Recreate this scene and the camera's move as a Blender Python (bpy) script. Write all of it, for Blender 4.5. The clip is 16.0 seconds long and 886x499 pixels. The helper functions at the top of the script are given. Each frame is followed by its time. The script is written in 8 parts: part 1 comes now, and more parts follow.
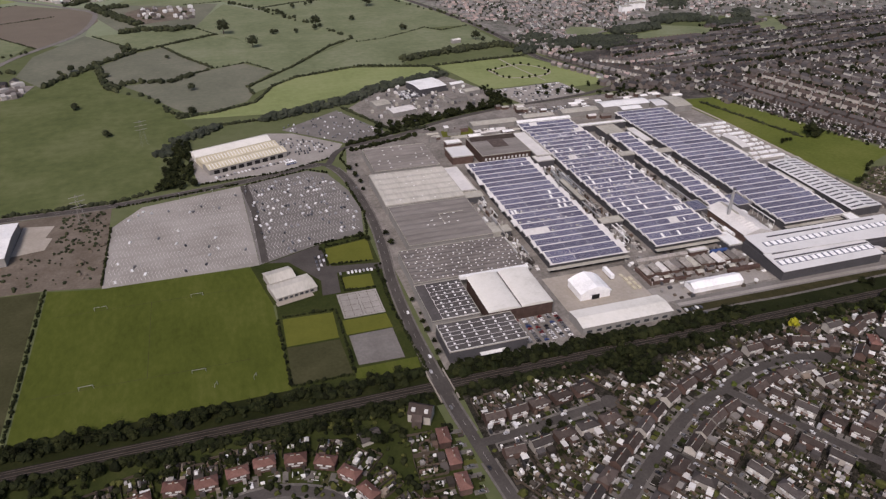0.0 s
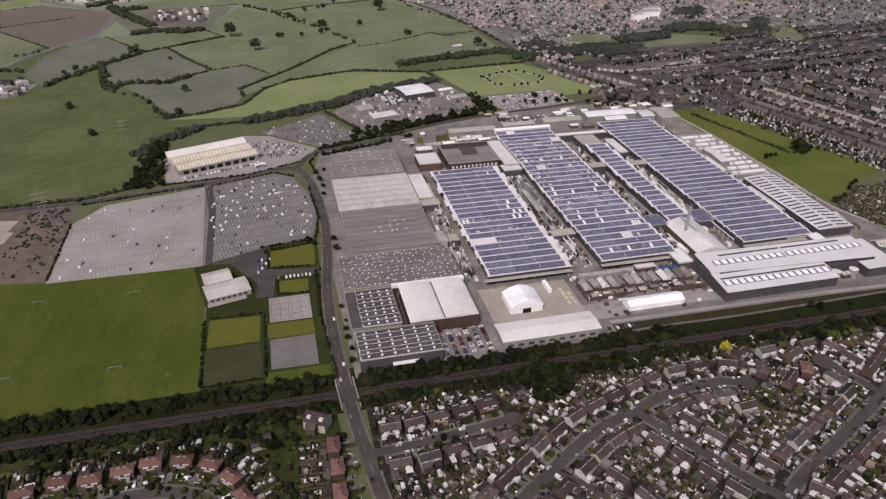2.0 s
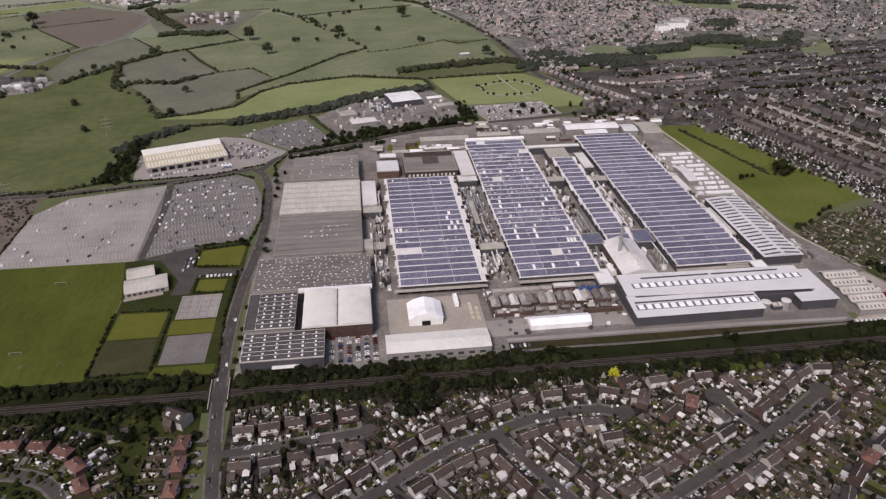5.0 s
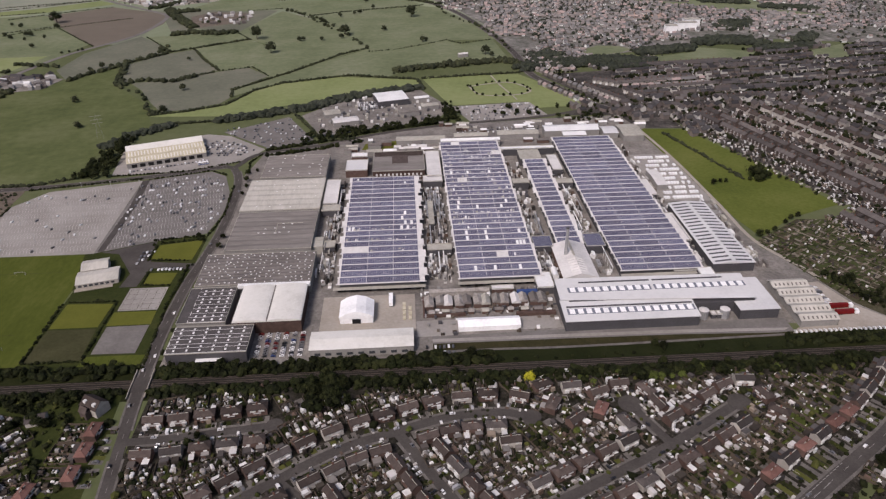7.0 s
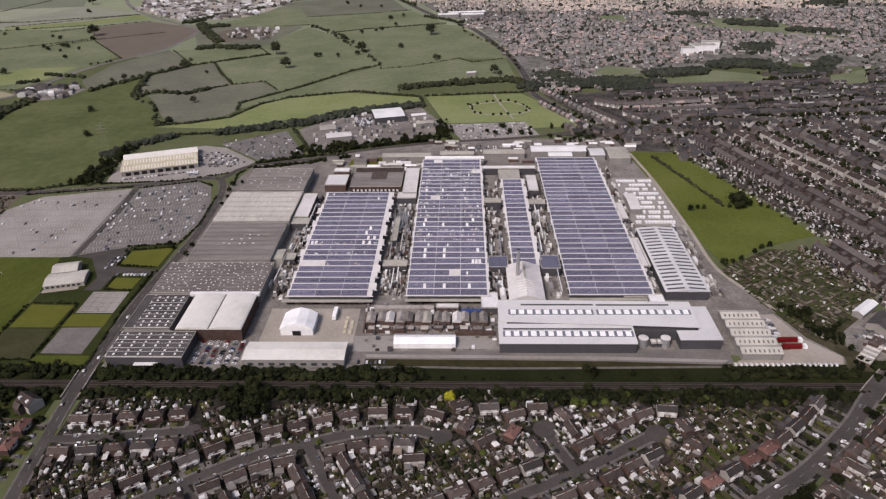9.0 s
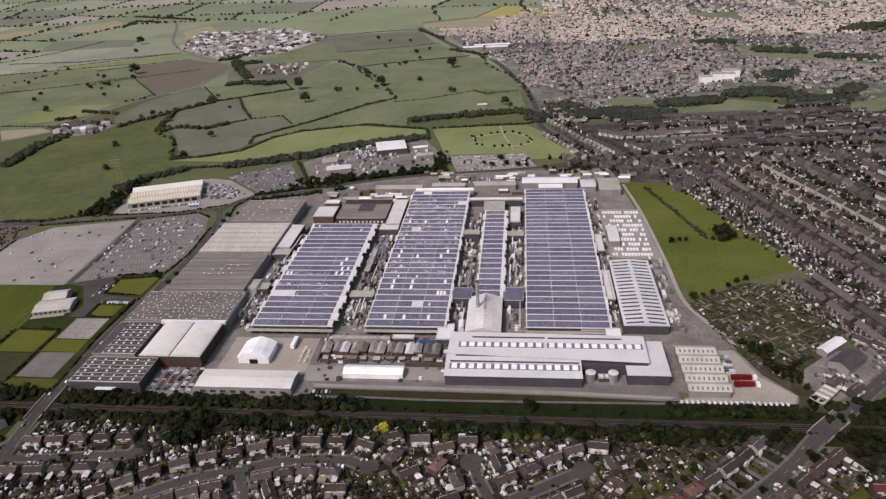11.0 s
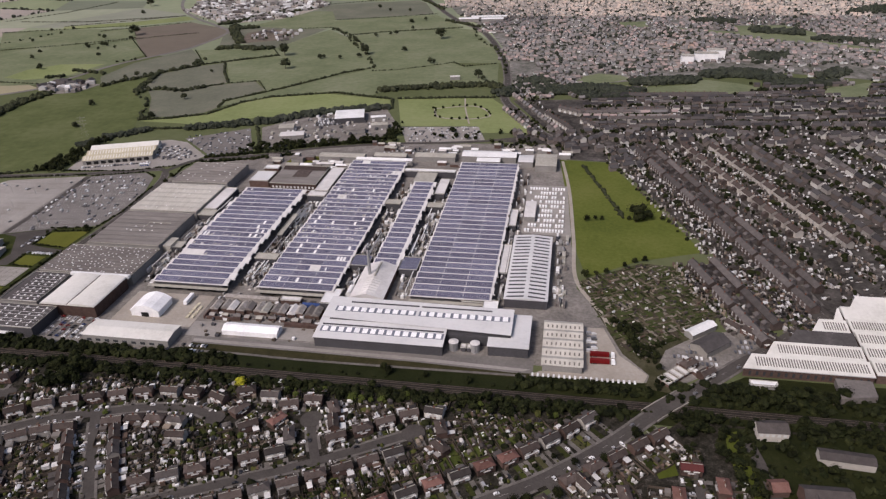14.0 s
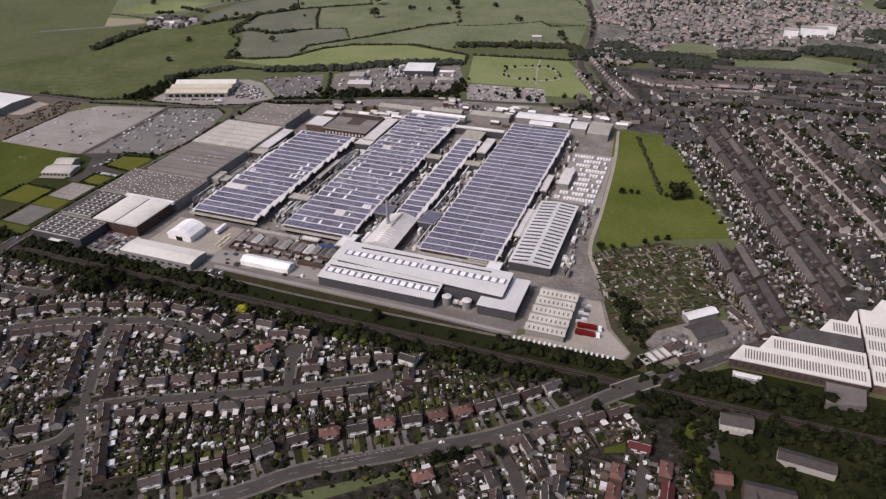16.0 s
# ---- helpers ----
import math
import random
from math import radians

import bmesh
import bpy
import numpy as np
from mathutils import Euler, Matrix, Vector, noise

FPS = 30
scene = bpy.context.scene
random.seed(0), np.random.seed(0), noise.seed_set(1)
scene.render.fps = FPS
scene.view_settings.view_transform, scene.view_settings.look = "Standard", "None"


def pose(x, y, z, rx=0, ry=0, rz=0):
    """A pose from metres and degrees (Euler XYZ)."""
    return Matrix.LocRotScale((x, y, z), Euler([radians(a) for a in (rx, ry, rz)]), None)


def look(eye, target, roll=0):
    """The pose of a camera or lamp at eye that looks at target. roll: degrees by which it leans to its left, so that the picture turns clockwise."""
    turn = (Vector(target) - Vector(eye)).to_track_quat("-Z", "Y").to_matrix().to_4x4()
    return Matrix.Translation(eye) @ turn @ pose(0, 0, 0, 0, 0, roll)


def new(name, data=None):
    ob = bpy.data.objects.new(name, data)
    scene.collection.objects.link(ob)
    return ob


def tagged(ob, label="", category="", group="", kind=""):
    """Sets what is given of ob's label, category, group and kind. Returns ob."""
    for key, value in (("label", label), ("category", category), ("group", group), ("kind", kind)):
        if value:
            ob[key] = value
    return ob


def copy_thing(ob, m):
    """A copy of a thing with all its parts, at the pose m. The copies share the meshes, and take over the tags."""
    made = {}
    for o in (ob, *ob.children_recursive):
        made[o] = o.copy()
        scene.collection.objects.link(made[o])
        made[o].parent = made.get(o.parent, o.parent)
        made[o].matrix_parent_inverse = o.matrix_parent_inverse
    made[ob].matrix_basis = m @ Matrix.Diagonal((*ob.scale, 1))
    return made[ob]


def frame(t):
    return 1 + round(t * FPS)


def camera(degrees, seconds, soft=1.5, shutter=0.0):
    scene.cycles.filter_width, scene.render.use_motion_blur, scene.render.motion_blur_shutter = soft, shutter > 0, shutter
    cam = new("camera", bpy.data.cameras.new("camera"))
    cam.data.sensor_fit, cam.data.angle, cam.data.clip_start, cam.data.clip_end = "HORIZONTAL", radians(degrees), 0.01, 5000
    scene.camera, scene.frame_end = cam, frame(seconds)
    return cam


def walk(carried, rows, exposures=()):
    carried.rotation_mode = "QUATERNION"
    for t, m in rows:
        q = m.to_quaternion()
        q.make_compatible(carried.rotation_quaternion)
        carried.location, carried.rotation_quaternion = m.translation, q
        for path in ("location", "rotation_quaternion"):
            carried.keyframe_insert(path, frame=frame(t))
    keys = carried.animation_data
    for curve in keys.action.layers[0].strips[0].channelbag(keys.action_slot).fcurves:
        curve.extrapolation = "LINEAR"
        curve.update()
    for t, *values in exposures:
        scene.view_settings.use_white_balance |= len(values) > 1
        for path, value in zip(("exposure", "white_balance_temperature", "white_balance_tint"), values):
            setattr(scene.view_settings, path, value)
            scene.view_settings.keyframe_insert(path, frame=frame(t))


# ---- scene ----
cam = camera(64.5, 16.0, 1.3)
PATH = [
    (0, (-1.17, 109.32, 261.65), (25.93, 190.92, 210.60), 0.8),
    (0.5, (17.01, 104.98, 262.07), (42.46, 186.98, 210.77), 0.8),
    (1, (34.68, 100.74, 262.85), (58.48, 182.84, 210.95), 0.8),
    (1.5, (52.40, 96.67, 263.58), (74.70, 179.32, 211.88), 0.7),
    (2, (70.73, 92.66, 264.39), (91.73, 176.26, 213.69), 0.6),
    (2.5, (88.66, 89.20, 265.14), (108.56, 173.60, 215.39), 0.6),
    (3, (107.02, 85.91, 265.63), (125.42, 171.01, 216.43), 0.7),
    (3.5, (124.86, 82.81, 265.83), (141.76, 168.11, 216.43), 0.5),
    (4, (142.56, 80.01, 266.39), (157.76, 165.36, 216.49), 0.4),
    (6.5, (232.97, 68.59, 269.04), (238.17, 154.94, 218.84), -0.7),
    (7, (251.18, 66.42, 269.47), (255.63, 152.77, 219.22), -0.8),
    (7.5, (269.14, 64.74, 270.00), (273.49, 150.99, 219.60), -0.3),
    (8, (287.34, 63.78, 271.03), (290.69, 150.38, 221.08), 0.3),
    (8.5, (305.10, 63.00, 271.90), (305.70, 150.10, 222.70), 0.1),
    (8.7, (312.26, 62.65, 272.02), (311.46, 149.90, 223.17), -0.3),
    (10.8, (387.95, 61.14, 276.13), (377.25, 149.94, 231.43), -3.2),
    (11, (395.06, 61.37, 276.20), (383.86, 150.17, 231.70), -3.1),
    (11.5, (413.25, 61.65, 275.87), (400.90, 150.25, 231.27), -2.9),
    (12, (431.52, 62.35, 275.49), (418.27, 150.80, 230.79), -2.6),
    (12.5, (448.71, 62.97, 275.56), (435.11, 151.57, 231.26), -2.3),
    (13, (466.82, 63.55, 275.47), (452.72, 152.35, 231.72), -2.1),
    (13.5, (485.09, 63.97, 274.96), (470.24, 152.22, 230.36), -2.2),
    (14, (502.87, 64.71, 274.36), (486.37, 151.01, 226.66), -2.1),
    (14.5, (520.60, 65.94, 274.08), (500.80, 149.59, 222.98), -2.0),
    (15, (538.53, 67.94, 274.35), (515.23, 149.54, 221.45), -1.7),
    (15.5, (556.27, 70.82, 274.99), (529.37, 151.22, 221.99), -1.4),
    (16, (573.31, 73.92, 275.58), (542.56, 153.37, 223.23), -1.2),
]
walk(cam, [(t, look(eye, target, roll)) for t, eye, target, roll in PATH], [(0.0, 0.10, 6430, 20.5), (16.0, 0.12, 6430, 20.5)])

# ---------------------------------------------------------------- light
world = bpy.data.worlds.new("overcast_sky")
scene.world = world
world.use_nodes = True
wn = world.node_tree
bg = wn.nodes["Background"]
sky = wn.nodes.new("ShaderNodeTexSky")
sky.sky_type = "NISHITA"
sky.sun_disc = False
SUN_EL, SUN_AZ = 48.0, 215.0
sky.sun_elevation, sky.sun_rotation = radians(SUN_EL), radians(SUN_AZ)
sky.air_density, sky.dust_density = 1.0, 4.0
wn.links.new(sky.outputs[0], bg.inputs[0])
bg.inputs[1].default_value = 0.085
sun = new("sun", bpy.data.lights.new("sun", "SUN"))
sun.data.energy, sun.data.angle, sun.data.color = 2.3, radians(16), (1.0, 0.95, 0.88)
az, el = radians(SUN_AZ), radians(SUN_EL)
sun.matrix_world = look((math.sin(az) * math.cos(el) * 900, math.cos(az) * math.cos(el) * 900, math.sin(el) * 900), (0, 0, 0))

# ---------------------------------------------------------------- materials
RND = random.Random(7)


def node(nt, kind, **values):
    n = nt.nodes.new(kind)
    for k, v in values.items():
        n.inputs[k].default_value = v
    return n


def ramp(nt, stops, interp="LINEAR"):
    r = nt.nodes.new("ShaderNodeValToRGB")
    r.color_ramp.interpolation = interp
    e = r.color_ramp.elements
    while len(e) > 1:
        e.remove(e[-1])
    e[0].position, e[0].color = stops[0][0], (*stops[0][1], 1)
    for p, c in stops[1:]:
        q = e.new(p)
        q.color = (*c, 1)
    return r


def scaled(c, k):
    return tuple(min(1.0, v * k) for v in c)


def surface(name, colours, big=0.05, fine=1.0, rough=0.85, metal=0.0, bump=0.2, bump_dist=0.1, vary=0.0, island=None, world_space=True, spec=0.08, stretch=None):
    """A weathered surface: two scales of noise over the given colours, relief, and a tint that varies from thing to thing."""
    m = bpy.data.materials.new(name)
    m.use_nodes = True
    nt = m.node_tree
    b = nt.nodes["Principled BSDF"]
    b.inputs["Roughness"].default_value, b.inputs["Metallic"].default_value = rough, metal
    b.inputs["Specular IOR Level"].default_value = spec
    if world_space:
        co = nt.nodes.new("ShaderNodeNewGeometry").outputs["Position"]
    else:
        co = nt.nodes.new("ShaderNodeTexCoord").outputs["Object"]
    if stretch:
        mp0 = nt.nodes.new("ShaderNodeMapping")
        mp0.inputs["Scale"].default_value = stretch
        nt.links.new(co, mp0.inputs[0])
        co = mp0.outputs[0]
    n1 = node(nt, "ShaderNodeTexNoise", Scale=big, Detail=6.0, Roughness=0.6)
    n2 = node(nt, "ShaderNodeTexNoise", Scale=fine, Detail=5.0, Roughness=0.65)
    nt.links.new(co, n1.inputs["Vector"])
    nt.links.new(co, n2.inputs["Vector"])
    stops = [(0.3 + 0.4 * i / max(1, len(colours) - 1), c) for i, c in enumerate(colours)]
    r1 = ramp(nt, stops)
    mix = nt.nodes.new("ShaderNodeMix")
    mix.data_type = "FLOAT"
    mix.inputs[0].default_value = 0.4
    nt.links.new(n1.outputs[0], mix.inputs[2])
    nt.links.new(n2.outputs[0], mix.inputs[3])
    nt.links.new(mix.outputs[0], r1.inputs[0])
    last = r1.outputs[0]
    if island:
        geo = nt.nodes.new("ShaderNodeNewGeometry")
        r2 = ramp(nt, [(i / len(island), c) for i, c in enumerate(island)], "CONSTANT")
        nt.links.new(geo.outputs["Random Per Island"], r2.inputs[0])
        mm = nt.nodes.new("ShaderNodeMix")
        mm.data_type, mm.blend_type = "RGBA", "MULTIPLY"
        mm.inputs[0].default_value = 1.0
        nt.links.new(last, mm.inputs[6])
        nt.links.new(r2.outputs[0], mm.inputs[7])
        last = mm.outputs[2]
    if vary:
        info = nt.nodes.new("ShaderNodeObjectInfo")
        mp = nt.nodes.new("ShaderNodeMapRange")
        mp.inputs[3].default_value, mp.inputs[4].default_value = 1 - vary, 1 + vary
        nt.links.new(info.outputs["Random"], mp.inputs[0])
        hs = nt.nodes.new("ShaderNodeHueSaturation")
        nt.links.new(mp.outputs[0], hs.inputs["Value"])
        nt.links.new(last, hs.inputs["Color"])
        last = hs.outputs[0]
    nt.links.new(last, b.inputs["Base Color"])
    if bump:
        bp = node(nt, "ShaderNodeBump", Strength=bump, Distance=bump_dist)
        nt.links.new(n2.outputs[0], bp.inputs["Height"])
        nt.links.new(bp.outputs[0], b.inputs["Normal"])
    return m


def plain(name, c, **k):
    return surface(name, [scaled(c, 0.78), c, scaled(c, 1.18)], **k)


M = {}
M["farm"] = surface("pasture_and_scrub", [(0.07, 0.084, 0.036), (0.10, 0.115, 0.052), (0.13, 0.138, 0.074)], big=0.006, fine=0.09)
# Far fields lightened and blued: distance haze worked into their colours.
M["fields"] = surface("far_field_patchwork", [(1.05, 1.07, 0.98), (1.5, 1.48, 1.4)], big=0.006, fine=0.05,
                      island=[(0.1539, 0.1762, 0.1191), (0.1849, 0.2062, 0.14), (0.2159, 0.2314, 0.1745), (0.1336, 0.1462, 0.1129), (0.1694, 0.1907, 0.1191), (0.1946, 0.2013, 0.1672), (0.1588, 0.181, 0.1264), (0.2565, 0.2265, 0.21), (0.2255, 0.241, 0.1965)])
# Extra blue in these four field greens stands in for distance haze.
M["meadow"] = surface("grazed_meadow_grass", [(0.09729, 0.1163, 0.06075), (0.1542, 0.1756, 0.09719), (0.2136, 0.2254, 0.1488)], big=0.014, fine=0.12)
M["pasture"] = surface("old_pasture_turf", [(0.0532, 0.0665, 0.0231), (0.0931, 0.1102, 0.042), (0.1425, 0.1501, 0.0735)], big=0.012, fine=0.09)
M["meadow_bright"] = surface("bright_meadow_grass", [(0.1386, 0.1686, 0.06505), (0.1963, 0.2287, 0.09462), (0.2484, 0.268, 0.136)], big=0.012, fine=0.15)
M["meadow_dull"] = surface("dull_rough_pasture", [(0.1009, 0.1068, 0.07756), (0.1424, 0.1471, 0.1074), (0.1898, 0.184, 0.1403)], big=0.015, fine=0.18)
M["sport"] = surface("mown_sports_turf", [(0.040, 0.051, 0.008), (0.068, 0.083, 0.014), (0.104, 0.112, 0.028)], big=0.016, fine=0.22, stretch=(1.4, 0.6, 1.0))
M["paddock"] = surface("paddock_grass", [(0.05819, 0.07624, 0.01505), (0.0983, 0.1174, 0.02408), (0.1455, 0.1505, 0.04414)], big=0.014, fine=0.3)
M["bowl"] = surface("bowling_green_turf", [(0.085, 0.092, 0.016), (0.12, 0.125, 0.023)], big=0.05, fine=0.5)
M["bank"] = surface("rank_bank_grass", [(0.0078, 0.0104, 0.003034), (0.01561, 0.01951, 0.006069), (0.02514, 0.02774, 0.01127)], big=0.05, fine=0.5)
M["bank_scrub"] = surface("brown_bank_scrub", [(0.0204, 0.0204, 0.00816), (0.0374, 0.034, 0.01496), (0.0578, 0.051, 0.02448)], big=0.12, fine=0.7)
M["workshop_roof"] = surface("rust_stained_sheeting", [(0.13, 0.117, 0.107), (0.27, 0.248, 0.226), (0.42, 0.40, 0.375)], big=0.25, fine=1.2, vary=0.35)
M["lawn"] = surface("garden_lawn", [(0.0176, 0.024, 0.0064), (0.0336, 0.0416, 0.0112), (0.056, 0.0592, 0.0192)], big=0.05, fine=0.6)
M["lawns"] = surface("garden_turf_of_many_ages", [(0.675, 0.675, 0.63), (1.15, 1.15, 1.1)], big=0.2, fine=0.9, island=[(0.0252, 0.0324, 0.0081), (0.0495, 0.0594, 0.0144), (0.09, 0.0945, 0.027), (0.036, 0.0414, 0.0126), (0.0675, 0.0648, 0.0315), (0.027, 0.0306, 0.0108)])
M["long_lawn"] = surface("long_garden_lawn", [(0.032, 0.043, 0.010), (0.06, 0.074, 0.018), (0.095, 0.105, 0.03)], big=0.12, fine=0.7)
M["rough"] = surface("rough_grass", [(0.032, 0.033, 0.014), (0.052, 0.052, 0.024), (0.075, 0.07, 0.036)], big=0.04, fine=0.5)
M["allot"] = surface("dug_allotment_soil", [(0.028, 0.0304, 0.0128), (0.056, 0.0528, 0.0288), (0.1, 0.088, 0.06)], big=0.12, fine=0.6)
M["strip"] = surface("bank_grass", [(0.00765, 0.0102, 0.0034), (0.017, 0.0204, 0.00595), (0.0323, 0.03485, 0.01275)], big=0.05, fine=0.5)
M["brown"] = surface("ploughed_soil", [(0.13, 0.11, 0.085), (0.17, 0.145, 0.115)], big=0.02, fine=0.3)
M["yellow"] = surface("flowering_crop", [(0.30, 0.27, 0.09), (0.40, 0.35, 0.13)], big=0.02, fine=0.3)
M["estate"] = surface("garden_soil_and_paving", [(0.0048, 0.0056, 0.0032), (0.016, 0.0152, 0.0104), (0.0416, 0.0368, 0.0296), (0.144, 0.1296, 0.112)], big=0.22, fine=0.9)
# Suburb ground greyed for distance haze; the far copy is paled much further.
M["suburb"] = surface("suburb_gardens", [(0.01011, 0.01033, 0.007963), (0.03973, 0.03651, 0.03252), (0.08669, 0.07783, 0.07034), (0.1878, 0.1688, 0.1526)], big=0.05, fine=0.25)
M["suburb_far"] = surface("hazed_suburb_gardens", [(0.039, 0.0429, 0.0312), (0.1105, 0.1105, 0.091), (0.195, 0.1846, 0.1664), (0.325, 0.3055, 0.2795)], big=0.03, fine=0.12)
M["asphalt"] = surface("worn_asphalt", [(0.04752, 0.04224, 0.03828), (0.07128, 0.0638, 0.05808), (0.09856, 0.08888, 0.08096)], big=0.06, fine=0.9)
M["parking"] = surface("bleached_car_park_asphalt", [(0.20, 0.184, 0.165), (0.285, 0.265, 0.242), (0.36, 0.337, 0.312)], big=0.03, fine=0.4)
M["parking_dark"] = surface("car_park_asphalt", [(0.115, 0.106, 0.097), (0.165, 0.153, 0.142), (0.22, 0.206, 0.193)], big=0.04, fine=0.5)
M["yard"] = surface("factory_yard_concrete", [(0.102, 0.0924, 0.084), (0.192, 0.1764, 0.1584), (0.312, 0.2856, 0.258)], big=0.05, fine=0.4)
M["concrete"] = surface("pale_concrete_slab", [(0.27, 0.24, 0.20), (0.34, 0.305, 0.26), (0.42, 0.385, 0.34)], big=0.05, fine=0.5)
M["earth"] = surface("bare_earth_and_rubble", [(0.088, 0.0704, 0.0528), (0.136, 0.112, 0.088), (0.2, 0.168, 0.14)], big=0.06, fine=0.5)
M["pavement"] = surface("pavement_flags", [(0.0792, 0.07216, 0.06512), (0.132, 0.1206, 0.1091), (0.2112, 0.1936, 0.176)], big=0.15, fine=0.8)
M["ballast"] = surface("railway_ballast", [(0.02031, 0.01719, 0.01406), (0.03281, 0.02812, 0.02344), (0.04843, 0.0414, 0.03515)], big=0.1, fine=1.5)
M["steel"] = plain("rail_steel", (0.20, 0.16, 0.13), metal=0.6, rough=0.5)
M["marking"] = plain("worn_white_road_paint", (0.30, 0.285, 0.265), fine=2.0)
M["bay_paint"] = plain("worn_bay_paint", (0.46, 0.44, 0.41), fine=2.0)
M["white_roof"] = plain("white_profiled_roofing", (0.74, 0.74, 0.73), big=0.06, fine=0.5, rough=0.5)
M["cream_roof"] = surface("weathered_cream_roofing", [(0.52, 0.505, 0.46), (0.65, 0.635, 0.59), (0.72, 0.70, 0.66)], big=0.06, fine=0.5)
M["yellow_roof"] = surface("yellowed_rooflight_sheeting", [(0.33, 0.29, 0.20), (0.50, 0.455, 0.335), (0.62, 0.575, 0.45)], big=0.12, fine=0.7)
M["shed_roof"] = surface("pale_grey_roof_sheeting", [(0.46, 0.445, 0.43), (0.62, 0.60, 0.58), (0.72, 0.70, 0.68)], big=0.07, fine=0.6, rough=0.6)
M["grey_roof"] = surface("light_grey_standing_seam_roof", [(0.50, 0.50, 0.50), (0.60, 0.595, 0.59), (0.66, 0.655, 0.65)], big=0.04, fine=0.5, rough=0.45)
M["worn_roof"] = surface("worn_brown_sheet_roof", [(0.135, 0.121, 0.111), (0.20, 0.183, 0.168), (0.28, 0.258, 0.238)], big=0.06, fine=0.5, stretch=(0.35, 1.6, 1.0))
M["bleached_roof"] = surface("bleached_sheet_roof", [(0.33, 0.31, 0.27), (0.46, 0.438, 0.39), (0.58, 0.555, 0.50)], big=0.06, fine=0.4, stretch=(1.5, 0.4, 1.0))
M["felt_roof"] = surface("black_felt_roof", [(0.055, 0.050, 0.049), (0.085, 0.078, 0.076), (0.13, 0.12, 0.116)], big=0.06, fine=0.5)
M["tile_terrace"] = surface("old_slate", [(0.05968, 0.05328, 0.051), (0.08951, 0.07992, 0.07567), (0.1279, 0.1132, 0.1053)], big=0.3, fine=2.0, vary=0.4)
M["dark_roof"] = surface("dark_felt_roof", [(0.105, 0.094, 0.088), (0.155, 0.14, 0.13), (0.22, 0.20, 0.187)], big=0.05, fine=0.5)
M["mid_roof"] = surface("stained_grey_asbestos_roof", [(0.26, 0.25, 0.215), (0.37, 0.353, 0.307), (0.47, 0.45, 0.395)], big=0.05, fine=0.4)
M["clad_dark"] = plain("dark_grey_cladding", (0.075, 0.073, 0.078), big=0.1, fine=0.8, rough=0.5)
M["clad_pale"] = plain("pale_grey_cladding", (0.26, 0.25, 0.235), big=0.1, fine=0.8, rough=0.6)
M["brick"] = surface("red_brick", [(0.065, 0.043, 0.036), (0.10, 0.066, 0.055), (0.14, 0.095, 0.08)], big=0.3, fine=3.0, vary=0.3)
M["terrace_brick"] = surface("sooty_brick", [(0.055, 0.042, 0.038), (0.085, 0.066, 0.059), (0.12, 0.095, 0.086)], big=0.3, fine=3.0, vary=0.3)
M["render"] = plain("painted_render", (0.38, 0.355, 0.32), big=0.3, fine=2.0, vary=0.35)
M["tile_brown"] = surface("brown_concrete_tiles", [(0.0451, 0.03521, 0.03119), (0.06939, 0.05485, 0.04878), (0.0997, 0.08023, 0.07197)], big=0.3, fine=2.0, vary=0.35)
M["tile_grey"] = surface("grey_slate", [(0.043, 0.03735, 0.03526), (0.0645, 0.05644, 0.0533), (0.0903, 0.07968, 0.07544)], big=0.3, fine=2.0, vary=0.35)
M["frame_dull"] = plain("dull_white_window_frame", (0.36, 0.345, 0.33), fine=3.0, rough=0.5)
M["tile_red"] = surface("red_clay_tiles", [(0.105, 0.056, 0.046), (0.15, 0.08, 0.066), (0.195, 0.115, 0.097)], big=0.3, fine=2.0, vary=0.25)
M["tile_maroon"] = surface("maroon_tiles", [(0.075, 0.025, 0.024), (0.11, 0.036, 0.034)], big=0.2, fine=1.5)
M["chimney"] = plain("chimney_brick", (0.15, 0.08, 0.06), fine=3.0)
M["frame_white"] = plain("white_window_frame", (0.62, 0.62, 0.60), fine=3.0, rough=0.4)
M["window"] = plain("dark_window_pane", (0.05, 0.055, 0.06), fine=1.0, rough=0.12, bump=0, spec=0.5)
M["door"] = plain("painted_door", (0.16, 0.10, 0.08), fine=2.0, vary=0.5)
M["canvas"] = plain("white_marquee_canvas", (0.86, 0.86, 0.86), big=0.1, fine=0.7, rough=0.6)
M["black"] = plain("dark_opening", (0.02, 0.02, 0.02))
M["leaf"] = surface("broadleaf_foliage", [(0.00504, 0.00648, 0.00252), (0.01368, 0.01656, 0.00576), (0.0324, 0.036, 0.01296)], big=0.5, fine=2.2, vary=0.5, bump=0.6, bump_dist=0.5)
M["leaf_far"] = surface("hedgerow_foliage", [(0.006, 0.007875, 0.003375), (0.01425, 0.01763, 0.00675), (0.03, 0.0345, 0.0135)], big=0.12, fine=1.2, bump=0.5, bump_dist=0.4, island=[(0.525, 0.525, 0.525), (1, 1, 1), (1.35, 1.3, 1.2), (0.85, 0.9, 0.8), (1.35, 1.3, 1.15)])
M["leaf_garden"] = surface("garden_foliage", [(0.5525, 0.5525, 0.51), (1.0, 1.0, 1.0), (1.3, 1.3, 1.2)], big=0.3, fine=1.8, bump=0.5, bump_dist=0.4, island=[(0.0102, 0.01275, 0.0051), (0.017, 0.0204, 0.00765), (0.03825, 0.0459, 0.0136), (0.0119, 0.01445, 0.00595), (0.0255, 0.0289, 0.0119), (0.0136, 0.01615, 0.0068), (0.06375, 0.068, 0.0204)])
